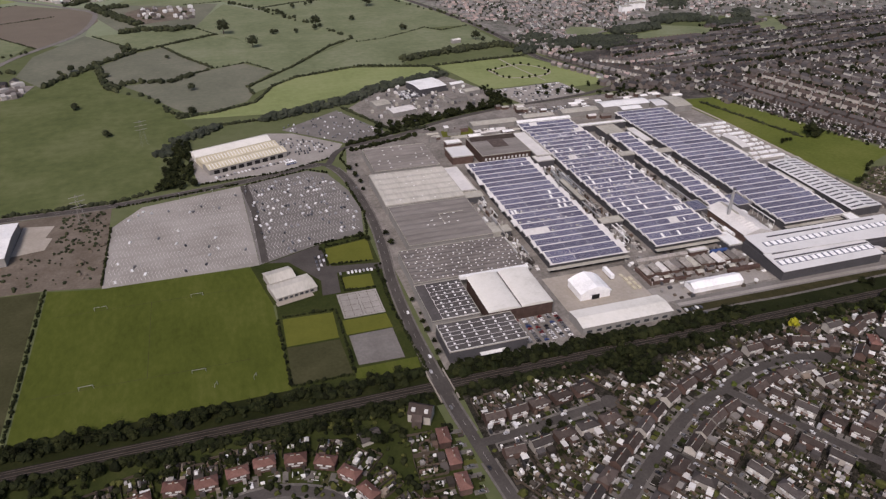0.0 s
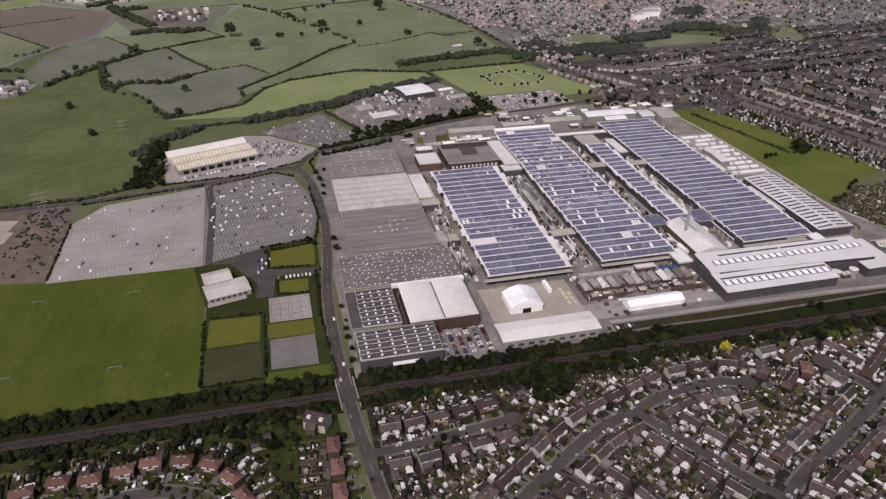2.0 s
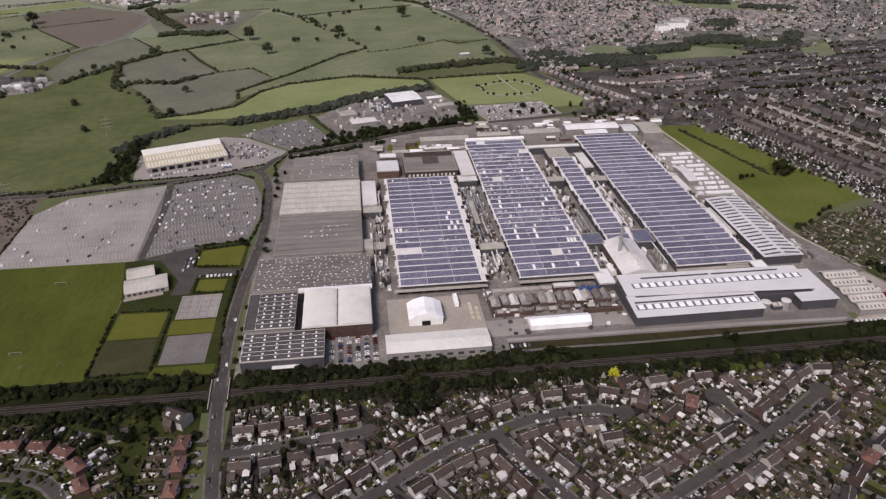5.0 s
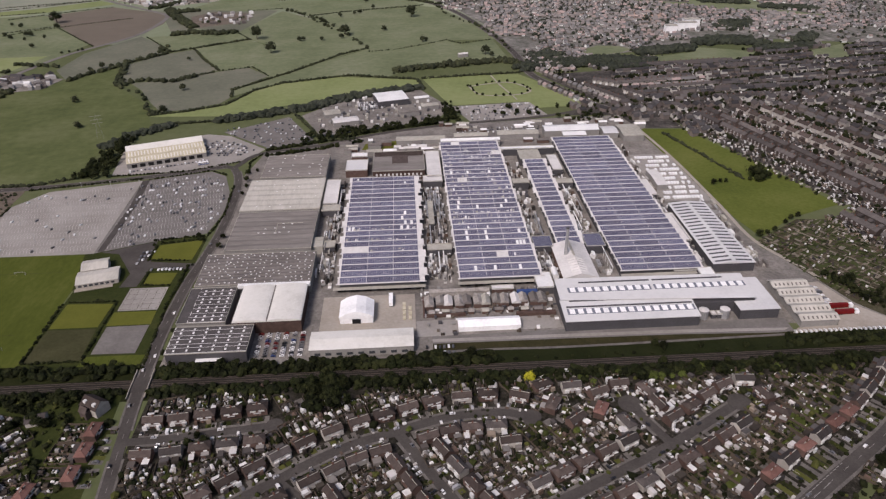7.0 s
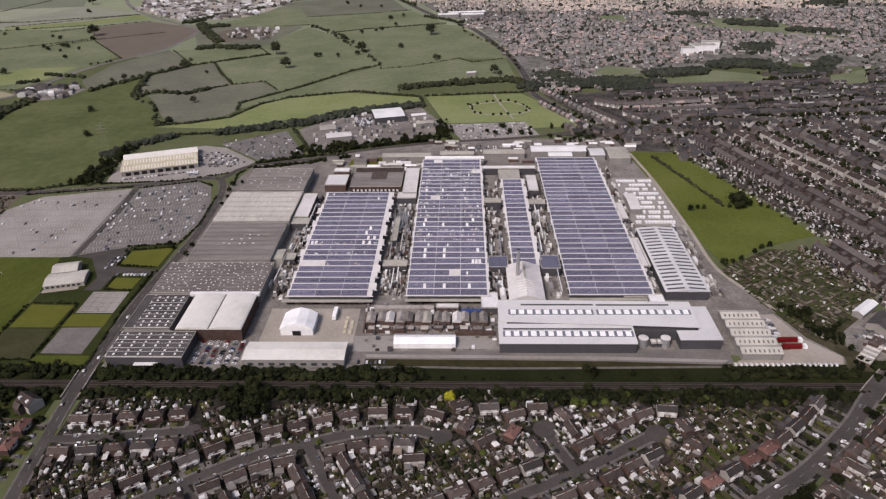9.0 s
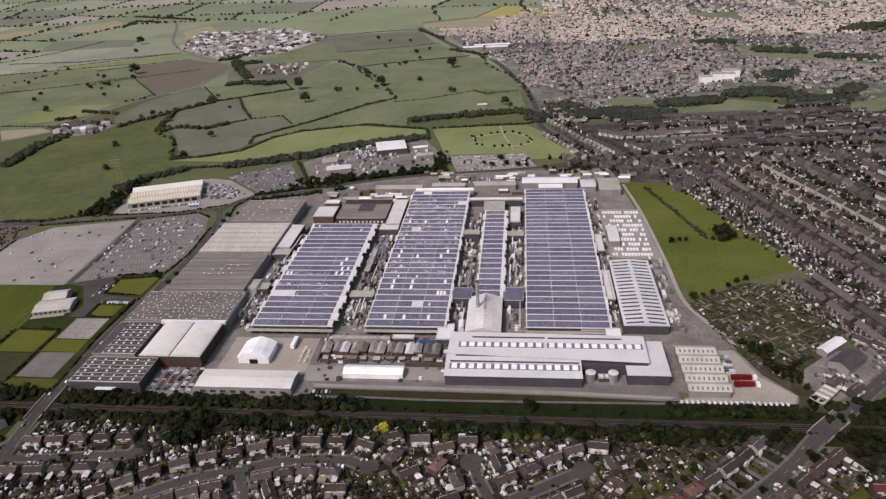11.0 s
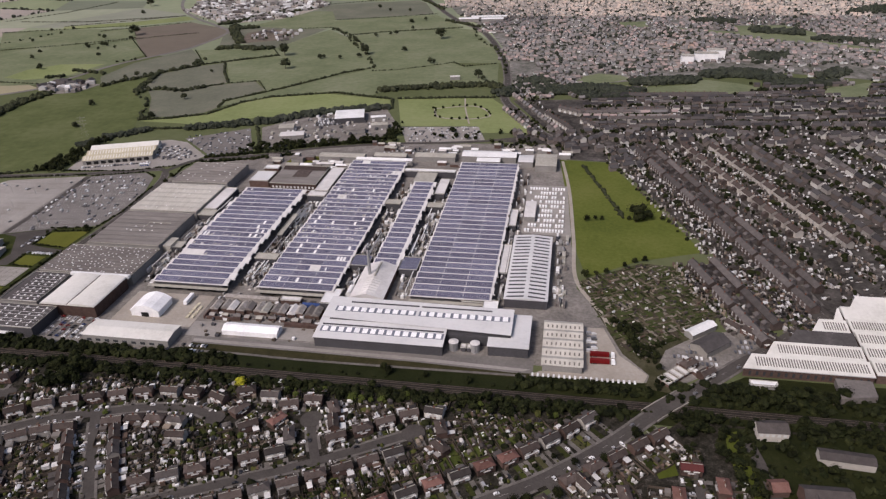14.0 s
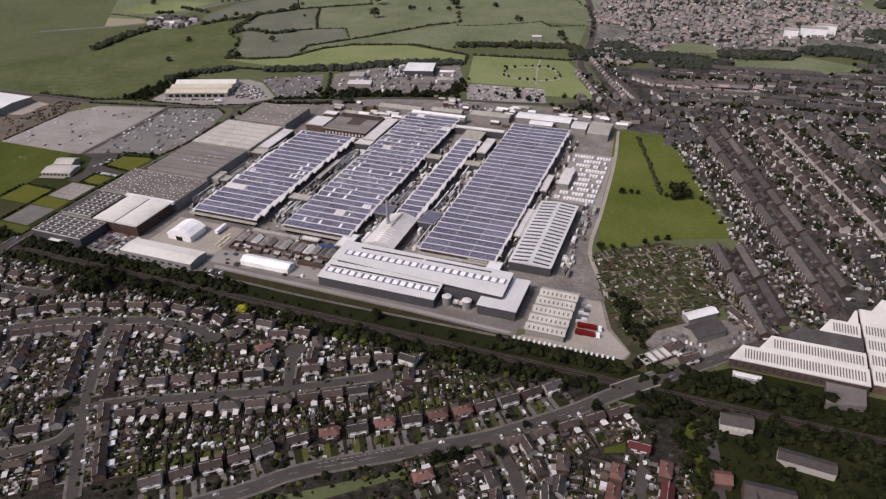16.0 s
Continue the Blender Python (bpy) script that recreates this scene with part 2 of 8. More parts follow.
# Distant leaves paled and greyed, with haze painted into their colour.
M["leaf_haze"] = surface("hazed_distant_foliage", [(0.02, 0.02375, 0.0162), (0.04, 0.04625, 0.0324), (0.06875, 0.075, 0.0567)], big=0.03, fine=0.4, bump=0.3, bump_dist=0.4, island=[(0.875, 0.875, 0.945), (1, 1, 1), (1, 1, 1)])
# Field trees get lifted darks, haze softened into the leaf colour.
M["leaf_field"] = surface("field_tree_foliage", [(0.016, 0.0185, 0.0105), (0.034, 0.039, 0.022), (0.06, 0.066, 0.037)], big=0.1, fine=0.8, bump=0.5, bump_dist=0.4, island=[(0.8, 0.8, 0.8), (1.0, 1.0, 1.0), (1.25, 1.22, 1.1), (0.9, 0.95, 0.9)])
M["bare_clay"] = surface("bare_pink_clay", [(0.30, 0.215, 0.17), (0.42, 0.32, 0.26)], big=0.03, fine=0.3)
M["pale_crop"] = surface("stubble", [(0.26, 0.235, 0.15), (0.34, 0.305, 0.20)], big=0.02, fine=0.2)
M["leaf_yellow"] = surface("golden_foliage", [(0.26, 0.25, 0.02), (0.45, 0.43, 0.035)], big=0.4, fine=1.6, bump=0.5, bump_dist=0.4)
M["leaf_bright"] = surface("bright_shrub_foliage", [(0.05, 0.065, 0.015), (0.085, 0.105, 0.025)], big=0.3, fine=1.6, vary=0.3, bump=0.5, bump_dist=0.4)
M["bark"] = plain("bark", (0.07, 0.055, 0.045), fine=3.0)
M["wood"] = surface("weathered_shed_wood", [(0.06, 0.048, 0.038), (0.11, 0.09, 0.07)], big=0.5, fine=3.0, vary=0.5)
M["clutter"] = surface("outbuilding_sheeting", [(0.8, 0.8, 0.8), (1, 1, 1)], big=0.3, fine=2.0,
                       island=[(0.60, 0.58, 0.56), (0.07, 0.06, 0.05), (0.21, 0.19, 0.17), (0.05, 0.042, 0.036), (0.11, 0.095, 0.085), (0.36, 0.34, 0.32), (0.13, 0.09, 0.07), (0.66, 0.66, 0.65), (0.085, 0.076, 0.072), (0.045, 0.042, 0.042), (0.28, 0.23, 0.18), (0.07, 0.06, 0.055)])
M["bits"] = surface("garden_oddments", [(0.8, 0.8, 0.8), (1, 1, 1)], big=0.3, fine=2.0, island=[(0.80, 0.79, 0.77), (0.06, 0.05, 0.045), (0.48, 0.46, 0.43), (0.12, 0.085, 0.065), (0.84, 0.84, 0.83), (0.05, 0.045, 0.04), (0.26, 0.23, 0.20), (0.56, 0.53, 0.49), (0.09, 0.08, 0.07)])
M["village"] = surface("pale_village_roofs", [(0.8, 0.8, 0.8), (1, 1, 1)], big=0.1, fine=1.0, island=[(0.5616, 0.5538, 0.5382), (0.39, 0.3744, 0.3588), (0.8, 0.8, 0.79), (0.234, 0.2184, 0.2028), (0.4836, 0.468, 0.4446), (0.1404, 0.1248, 0.117)])
M["shed_white"] = plain("white_shed_sheeting", (0.58, 0.57, 0.55), big=0.4, fine=2.5, vary=0.25)
M["shed_grey"] = plain("grey_shed_sheeting", (0.24, 0.225, 0.21), big=0.4, fine=2.5, vary=0.35)
# Far tiles and walls lightened to carry the distance haze in their colour.
M["far_roofs"] = surface("far_roof_tiles", [(0.85, 0.85, 0.85), (1.1, 1.1, 1.1)], big=0.05, fine=0.5,
                         island=[(0.1849, 0.1737, 0.166), (0.1944, 0.1815, 0.1729), (0.2313, 0.2047, 0.1909), (0.1574, 0.1539, 0.1531), (0.3328, 0.2623, 0.2451), (0.1711, 0.166, 0.1625), (0.2683, 0.2176, 0.1961), (0.2176, 0.2064, 0.1978)])
M["far_walls"] = surface("far_house_walls", [(0.85, 0.85, 0.85), (1.1, 1.1, 1.1)], big=0.05, fine=0.5,
                         island=[(0.138, 0.125, 0.114), (0.254, 0.24, 0.222), (0.19, 0.17, 0.157), (0.698, 0.703, 0.684), (0.212, 0.195, 0.18), (0.148, 0.134, 0.122), (0.296, 0.279, 0.257), (0.169, 0.156, 0.142), (0.592, 0.602, 0.581), (0.127, 0.112, 0.103)])
# Paler copies of the far roofs and walls: distance haze put into colour.
M["hazed_roofs"] = surface("hazed_roof_tiles", [(0.85, 0.85, 0.85), (1.1, 1.1, 1.1)], big=0.05, fine=0.5, island=[(0.34, 0.30, 0.265), (0.40, 0.345, 0.30), (0.46, 0.385, 0.33), (0.30, 0.275, 0.25), (0.50, 0.40, 0.335), (0.37, 0.33, 0.295)])
M["hazed_walls"] = surface("hazed_brick_and_render", [(0.85, 0.85, 0.85), (1.1, 1.1, 1.1)], big=0.05, fine=0.5, island=[(0.42, 0.37, 0.32), (0.62, 0.58, 0.52), (0.50, 0.44, 0.38), (0.75, 0.72, 0.66), (0.36, 0.32, 0.28)])
M["mid_walls"] = surface("street_house_walls", [(0.95, 0.95, 0.95), (1.1, 1.1, 1.1)], big=0.05, fine=0.5,
                         island=[(0.1236, 0.1034, 0.0936), (0.2712, 0.2532, 0.234), (0.1584, 0.132, 0.12), (0.5184, 0.5052, 0.468), (0.1692, 0.1464, 0.132), (0.1464, 0.1236, 0.1128)])
# Blue raised in these tiles as a little distance haze.
M["mid_tiles"] = surface("street_roof_tiles", [(0.95, 0.95, 0.95), (1.1, 1.1, 1.1)], big=0.05, fine=0.5,
                         island=[(0.0425, 0.03995, 0.0408), (0.0663, 0.06205, 0.06205), (0.0782, 0.07058, 0.06888), (0.0374, 0.0357, 0.0374), (0.1105, 0.1003, 0.09608), (0.0578, 0.05525, 0.0561), (0.085, 0.0731, 0.06888), (0.0714, 0.068, 0.06888)])
M["car_mix"] = surface("car_paint_mix", [(0.9, 0.9, 0.9), (1, 1, 1)], rough=0.3, bump=0, spec=0.5,
                       island=[(0.62, 0.62, 0.62), (0.03, 0.03, 0.033), (0.28, 0.28, 0.29), (0.07, 0.075, 0.09), (0.75, 0.75, 0.75), (0.16, 0.16, 0.17), (0.62, 0.62, 0.63), (0.02, 0.02, 0.02), (0.10, 0.10, 0.105), (0.42, 0.42, 0.43), (0.72, 0.72, 0.72), (0.05, 0.05, 0.055)])
M["glass"] = plain("tinted_car_glass", (0.015, 0.017, 0.02), rough=0.08, bump=0, spec=0.6)
M["tank"] = plain("galvanised_tank", (0.34, 0.34, 0.34), fine=0.8, rough=0.45, metal=0.3)
M["red"] = plain("red_lorry_sheeting", (0.15, 0.012, 0.012), fine=1.0, rough=0.4)
M["beds"] = surface("vegetable_beds", [(0.8, 0.8, 0.8), (1.1, 1.1, 1.1)], big=0.3, fine=2.0, island=[(0.032, 0.0416, 0.012), (0.104, 0.084, 0.06), (0.052, 0.064, 0.0208), (0.192, 0.168, 0.136), (0.02, 0.024, 0.008), (0.06, 0.048, 0.036), (0.056, 0.068, 0.024)])
M["blue"] = plain("blue_tarpaulin", (0.05, 0.085, 0.22), fine=1.0)
M["fence"] = plain("fence_panel_wood", (0.0935, 0.0748, 0.0578), fine=1.5)
M["alu"] = plain("galvanised_steel", (0.42, 0.42, 0.42), metal=0.5, rough=0.45)


def panel_material():
    """Solar glass: dark blue modules one metre by 1.65 with pale frames, tint varying from array to array."""
    m = bpy.data.materials.new("solar_panel_glass")
    m.use_nodes = True
    nt = m.node_tree
    b = nt.nodes["Principled BSDF"]
    b.inputs["Roughness"].default_value = 0.22
    b.inputs["Specular IOR Level"].default_value = 0.5
    co = nt.nodes.new("ShaderNodeTexCoord")
    br = node(nt, "ShaderNodeTexBrick", Scale=1.0)
    br.offset = 0.0
    br.inputs["Brick Width"].default_value, br.inputs["Row Height"].default_value = 1.66, 1.0
    br.inputs["Mortar Size"].default_value = 0.075
    br.inputs["Color1"].default_value = (0.074, 0.073, 0.122, 1)
    br.inputs["Color2"].default_value = (0.100, 0.098, 0.155, 1)
    br.inputs["Mortar"].default_value = (0.36, 0.35, 0.38, 1)
    nt.links.new(co.outputs["Object"], br.inputs["Vector"])
    info = nt.nodes.new("ShaderNodeObjectInfo")
    mp = nt.nodes.new("ShaderNodeMapRange")
    mp.inputs[3].default_value, mp.inputs[4].default_value = 0.82, 1.22
    nt.links.new(info.outputs["Random"], mp.inputs[0])
    hs = nt.nodes.new("ShaderNodeHueSaturation")
    nt.links.new(mp.outputs[0], hs.inputs["Value"])
    nt.links.new(br.outputs[0], hs.inputs["Color"])
    ns = node(nt, "ShaderNodeTexNoise", Scale=0.35, Detail=3.0)
    nt.links.new(co.outputs["Object"], ns.inputs["Vector"])
    mx = nt.nodes.new("ShaderNodeMix")
    mx.data_type, mx.blend_type = "RGBA", "OVERLAY"
    mx.inputs[0].default_value = 0.25
    nt.links.new(hs.outputs[0], mx.inputs[6])
    nt.links.new(ns.outputs[0], mx.inputs[7])
    nt.links.new(mx.outputs[2], b.inputs["Base Color"])
    return m


M["panel"] = panel_material()

# ---------------------------------------------------------------- mesh tools


class Mesh:
    """Gathers boxes, prisms and sheets into one mesh."""

    def __init__(self):
        self.v, self.f, self.m = [], [], []

    def add(self, verts, faces, mi=0, mat=None):
        k = len(self.v)
        self.v.extend([tuple(mat @ Vector(p)) for p in verts] if mat else verts)
        self.f.extend([tuple(i + k for i in f) for f in faces])
        self.m.extend([mi] * len(faces))
        return self

    def box(self, x0, y0, z0, x1, y1, z1, mi=0, mat=None):
        return self.add([(x0, y0, z0), (x1, y0, z0), (x1, y1, z0), (x0, y1, z0), (x0, y0, z1), (x1, y0, z1), (x1, y1, z1), (x0, y1, z1)],
                        [(3, 2, 1, 0), (4, 5, 6, 7), (0, 1, 5, 4), (1, 2, 6, 5), (2, 3, 7, 6), (3, 0, 4, 7)], mi, mat)

    def prism(self, poly, z0, z1, mi=0, mat=None):
        n = len(poly)
        return self.add([(x, y, z0) for x, y in poly] + [(x, y, z1) for x, y in poly],
                        [tuple(range(n - 1, -1, -1)), tuple(range(n, 2 * n))] + [(i, (i + 1) % n, n + (i + 1) % n, n + i) for i in range(n)], mi, mat)

    def profile(self, prof, y0, y1, mi=0, mat=None):
        """A cross-section in x and z, drawn out along y."""
        n = len(prof)
        return self.add([(x, y0, z) for x, z in prof] + [(x, y1, z) for x, z in prof],
                        [tuple(range(n)), tuple(range(2 * n - 1, n - 1, -1))] + [(i, n + i, n + (i + 1) % n, (i + 1) % n) for i in range(n)], mi, mat)

    def gable(self, x0, y0, x1, y1, z0, z1, t=0.18, over=0.3, mi=0, mat=None):
        """A pitched roof with its ridge along x, as two slabs with overhanging eaves."""
        yc = (y0 + y1) / 2
        s = (z1 - z0) / (yc - y0)
        e = z0 - over * s
        prof = [(y0 - over, e), (yc, z1), (y1 + over, e), (y1 + over, e + t), (yc, z1 + t), (y0 - over, e + t)]
        n = 6
        return self.add([(x0 - over, y, z) for y, z in prof] + [(x1 + over, y, z) for y, z in prof],
                        [(0, 1, 4, 5), (1, 2, 3, 4), (n + 5, n + 4, n + 1, n), (n + 4, n + 3, n + 2, n + 1)] + [((i + 1) % n, i, n + i, n + (i + 1) % n) for i in range(n)], mi, mat)

    def hip(self, x0, y0, x1, y1, z0, z1, over=0.35, mi=0, mat=None):
        """A hipped roof with its ridge along x."""
        h = (y1 - y0) / 2 * 0.9
        yc = (y0 + y1) / 2
        a, b, c, d = x0 - over, y0 - over, x1 + over, y1 + over
        return self.add([(a, b, z0), (c, b, z0), (c, d, z0), (a, d, z0), (a, b, z0 + .15), (c, b, z0 + .15), (c, d, z0 + .15), (a, d, z0 + .15), (x0 + h, yc, z1), (x1 - h, yc, z1)],
                        [(3, 2, 1, 0), (0, 1, 5, 4), (1, 2, 6, 5), (2, 3, 7, 6), (3, 0, 4, 7), (4, 5, 9, 8), (5, 6, 9), (6, 7, 8, 9), (7, 4, 8)], mi, mat)

    def cylinder(self, x, y, z0, z1, r0, r1=None, n=14, mi=0, mat=None):
        r1 = r0 if r1 is None else r1
        ring = [(math.cos(2 * math.pi * i / n), math.sin(2 * math.pi * i / n)) for i in range(n)]
        return self.add([(x + r0 * c, y + r0 * s, z0) for c, s in ring] + [(x + r1 * c, y + r1 * s, z1) for c, s in ring],
                        [tuple(range(n - 1, -1, -1)), tuple(range(n, 2 * n))] + [(i, (i + 1) % n, n + (i + 1) % n, n + i) for i in range(n)], mi, mat)

    def data(self, name, *mats):
        me = bpy.data.meshes.new(name)
        me.from_pydata(self.v, [], self.f)
        for m in mats:
            me.materials.append(m)
        if len(mats) > 1:
            me.polygons.foreach_set("material_index", self.m)
        me.update()
        return me

    def thing(self, name, *mats, **tags):
        ob = new(name, self.data(name, *mats))
        if tags:
            tagged(ob, **tags)
        return ob


def part(name, mesh, material, parent, label="", at=None):
    """One mesh object under a thing or a part; mesh is a Mesh or mesh data to be shared."""
    me = mesh.data(name, material) if isinstance(mesh, Mesh) else mesh
    ob = new(name, me)
    ob.parent = parent
    if at is not None:
        ob.matrix_basis = at
    if label:
        ob["label"] = label
    return ob


def root(name, m=None, **tags):
    ob = new(name)
    ob.empty_display_size = 0.5
    if m is not None:
        ob.matrix_basis = m
    return tagged(ob, **tags)


def sheet(name, poly, z, mat, depth=0.3, **tags):
    """A piece of ground with its own surface and edge."""
    area = sum(poly[i - 1][0] * poly[i][1] - poly[i][0] * poly[i - 1][1] for i in range(len(poly)))
    if area < 0:
        poly = poly[::-1]
    tags.setdefault("kind", "structure")
    return Mesh().prism(poly, z - depth, z).thing(name, mat, **tags)


def smooth_line(pts, step=6.0):
    """Points along a rounded line through pts, at even steps."""
    p = [Vector((x, y)) for x, y in pts]
    p = [2 * p[0] - p[1]] + p + [2 * p[-1] - p[-2]]
    out = []
    for i in range(1, len(p) - 2):
        n = max(1, int((p[i + 1] - p[i]).length / step))
        for k in range(n):
            t = k / n
            out.append(0.5 * ((2 * p[i]) + (p[i + 1] - p[i - 1]) * t + (2 * p[i - 1] - 5 * p[i] + 4 * p[i + 1] - p[i + 2]) * t * t + (3 * p[i] - p[i - 1] - 3 * p[i + 1] + p[i + 2]) * t ** 3))
    out.append(p[-2])
    return out


def ribbon(line, half, z, mesh, mi=0, offset=0.0, depth=0.25):
    """A strip of even width along a line."""
    n = len(line)
    left, right = [], []
    for i, p in enumerate(line):
        d = (line[min(i + 1, n - 1)] - line[max(i - 1, 0)]).normalized()
        s = Vector((-d.y, d.x))
        a, b = p + s * (offset + half), p + s * (offset - half)
        left.append((a.x, a.y))
        right.append((b.x, b.y))
    v = [(x, y, z) for x, y in left] + [(x, y, z) for x, y in right] + [(x, y, z - depth) for x, y in left] + [(x, y, z - depth) for x, y in right]
    f = []
    for i in range(n - 1):
        f += [(n + i, n + i + 1, i + 1, i), (i, i + 1, 2 * n + i + 1, 2 * n + i), (3 * n + i, 3 * n + i + 1, n + i + 1, n + i)]
    mesh.add(v, f, mi)


def inside(p, poly):
    x, y = p
    c = False
    for i in range(len(poly)):
        (x0, y0), (x1, y1) = poly[i - 1], poly[i]
        if (y0 > y) != (y1 > y) and x < (x1 - x0) * (y - y0) / (y1 - y0) + x0:
            c = not c
    return c


def line_gap(p, line):
    """How far p lies from a line of close points."""
    return min((p - q).length for q in line)


def blob_data(rnd, n, r, flat=1.0):
    """A rough clump of leaves: an uneven low ball with n rings' worth of points."""
    bm = bmesh.new()
    bmesh.ops.create_icosphere(bm, subdivisions=n, radius=r)
    o = Vector((rnd.random() * 50, rnd.random() * 50, rnd.random() * 50))
    for v in bm.verts:
        k = 1 + 0.55 * noise.noise(v.co / r * 1.3 + o) + 0.35 * noise.noise(v.co / r * 3.1 + o)
        v.co = Vector((v.co.x * k, v.co.y * k, v.co.z * k * flat))
    bm.verts.index_update()
    out = [tuple(v.co) for v in bm.verts], [tuple(w.index for w in f.verts) for f in bm.faces]
    bm.free()
    return out


BLOBS = [blob_data(RND, 1, 1.0, 0.8) for _ in range(10)]
LUMPS = [blob_data(RND, 2, 1.0, 0.85) for _ in range(8)]


def scatter_blobs(mesh, spots, source=BLOBS):
    """spots: x, y, z, radius."""
    for x, y, z, r in spots:
        v, f = source[RND.randrange(len(source))]
        a = RND.random() * 6.28
        c, s, q = math.cos(a) * r, math.sin(a) * r, r * RND.uniform(0.8, 1.15)
        mesh.add([(x + c * p[0] - s * p[1], y + s * p[0] + c * p[1], z + q * p[2]) for p in v], f)

# ---------------------------------------------------------------- ground, fields, yards
sheet("ground", [(-6000, -3000), (6000, -3000), (6000, 6500), (-6000, 6500)], 0.0, M["farm"], 2.0, label="wide flat ground of pasture and scrub reaching the horizon", category="ground")

# far patchwork of fields: a jittered net of corners
far = Mesh()
far_hedges = []
GX, GY = 215.0, 180.0
net = {}
for i in range(-22, 18):
    for j in range(0, 23):
        net[i, j] = (i * GX + RND.uniform(-65, 65) + j * 40, 1230 + j * GY * (1 + j * 0.012) + RND.uniform(-55, 55) - i * 12)
for i in range(-22, 17):
    for j in range(0, 22):
        a, b, c, d = net[i, j], net[i + 1, j], net[i + 1, j + 1], net[i, j + 1]
        far.add([(x, y, 0.06) for x, y in (a, b, c, d)], [(0, 1, 2, 3)])
        far_hedges += [(a, b), (a, d)]
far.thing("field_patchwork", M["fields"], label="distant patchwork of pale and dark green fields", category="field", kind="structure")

WORDS = {"pasture": "old olive-green pasture with worn patches", "meadow": "mid-green grazed meadow bounded by dark hedges", "meadow_dull": "dull olive rough pasture between hedgerows", "meadow_bright": "bright green hay meadow beside hedges",
         "brown": "bare brown ploughed field", "yellow": "pale yellow crop field far away", "pale_crop": "straw-coloured stubble field among hedgerows"}
LEVEL = [0]


def field(kind, poly):
    """One enclosed field north of the works, a hair above the last."""
    LEVEL[0] += 1
    sheet("field", poly, 0.14 + 0.006 * LEVEL[0], M[kind], 0.1, label=WORDS[kind], category="field", group="fields north of the works")


field("meadow_dull", [(-188, 1470), (-130, 1480), (20, 1440), (-2, 1345), (-22, 1268), (-104, 1310), (-126, 1262), (-175, 1390)])
field("meadow", [(-165, 1253), (-126, 1258), (-22, 1268), (8, 1219), (-66, 1165), (-104, 1150), (-118, 1182)])
field("pasture", [(-176, 672), (-95, 675), (-55, 690), (-62, 740), (-40, 800), (-31, 827), (-45, 860), (-60, 905), (-118, 978), (-150, 1075), (-196, 1012), (-262, 968), (-250, 850), (-300, 800), (-420, 680)])
field("meadow_dull", [(-84, 962), (-109, 996), (-60, 1001), (-8, 1036), (34, 1054), (69, 1009), (32, 956), (36, 923), (28, 900), (-7, 879), (-36, 877), (-54, 904)])
field("meadow_dull", [(-142, 1086), (-105, 1138), (-66, 1163), (-6, 1044), (-33, 1014), (-72, 993), (-100, 1013), (-120, 995)])
field("meadow", [(-64, 1166), (5, 1219), (38, 1179), (53, 1127), (45, 1082), (38, 1056), (-2, 1041)])
field("brown", [(-413, 1435), (-306, 1509), (-253, 1476), (-196, 1444), (-171, 1398), (-165, 1351), (-181, 1278), (-230, 1198), (-338, 1336)])
field("meadow_dull", [(-195, 1010), (-233, 1067), (-228, 1157), (-175, 1258), (-126, 1197), (-107, 1144), (-152, 1078), (-179, 1048)])
field("meadow", [(-2, 1342), (29, 1433), (82, 1373), (156, 1240), (196, 1142), (127, 1067), (72, 1001), (40, 1056), (53, 1127), (37, 1187), (5, 1219), (-22, 1268)])
field("meadow", [(73, 993), (127, 1064), (198, 1138), (239, 1077), (266, 1030), (231, 993), (163, 1005), (91, 981), (38, 927), (33, 951)])
field("meadow_bright", [(-45, 859), (37, 891), (61, 946), (92, 974), (164, 997), (202, 988), (265, 974), (274, 934), (232, 931), (170, 904), (105, 882), (69, 862), (45, 852)])
field("meadow", [(198, 1128), (282, 1157), (318, 1177), (339, 1154), (391, 1177), (398, 1091), (402, 1051), (342, 1048), (270, 1030)])
field("meadow", [(169, 1148), (201, 1119), (250, 1145), (323, 1178), (395, 1180), (366, 1310), (316, 1435), (281, 1453), (175, 1419), (81, 1379), (143, 1257)])
field("meadow", [(80, 1384), (174, 1424), (291, 1458), (218, 1589), (112, 1567), (11, 1527), (27, 1456)])
field("meadow_dull", [(8, 1539), (110, 1574), (211, 1596), (166, 1735), (139, 1777), (-41, 1720), (-84, 1681), (-37, 1634)])
field("meadow", [(-153, 1469), (-133, 1514), (-71, 1637), (-28, 1633), (6, 1545), (27, 1456), (-35, 1439)])
field("meadow", [(-551, 1236), (-450, 1284), (-343, 1350), (-243, 1211), (-270, 1100), (-343, 957)])
field("meadow", [(-560, 1245), (-453, 1289), (-345, 1360), (-403, 1442), (-558, 1430), (-674, 1394)])
field("meadow_bright", [(-577, 1460), (-450, 1509), (-353, 1576), (-310, 1541), (-426, 1466), (-558, 1430)])
field("pale_crop", [(-1054, 1940), (-1019, 1993), (-917, 2000), (-870, 1955), (-960, 1909), (-991, 1859)])
field("pale_crop", [(-861, 1953), (-887, 2036), (-809, 2132), (-762, 2082), (-719, 1974), (-783, 1925)])
field("pale_crop", [(152, 1799), (152, 1876), (275, 1931), (390, 1932), (495, 1872), (433, 1804), (342, 1768)])
field("yellow", [(273, 1959), (338, 2147), (385, 2139), (489, 1918), (405, 1921)])
field("yellow", [(379, 2095), (409, 2123), (529, 1876), (475, 1893)])
field("meadow_bright", [(-396, 1053), (-392, 1103), (-357, 1141), (-278, 1147), (-296, 1064), (-349, 1042)])
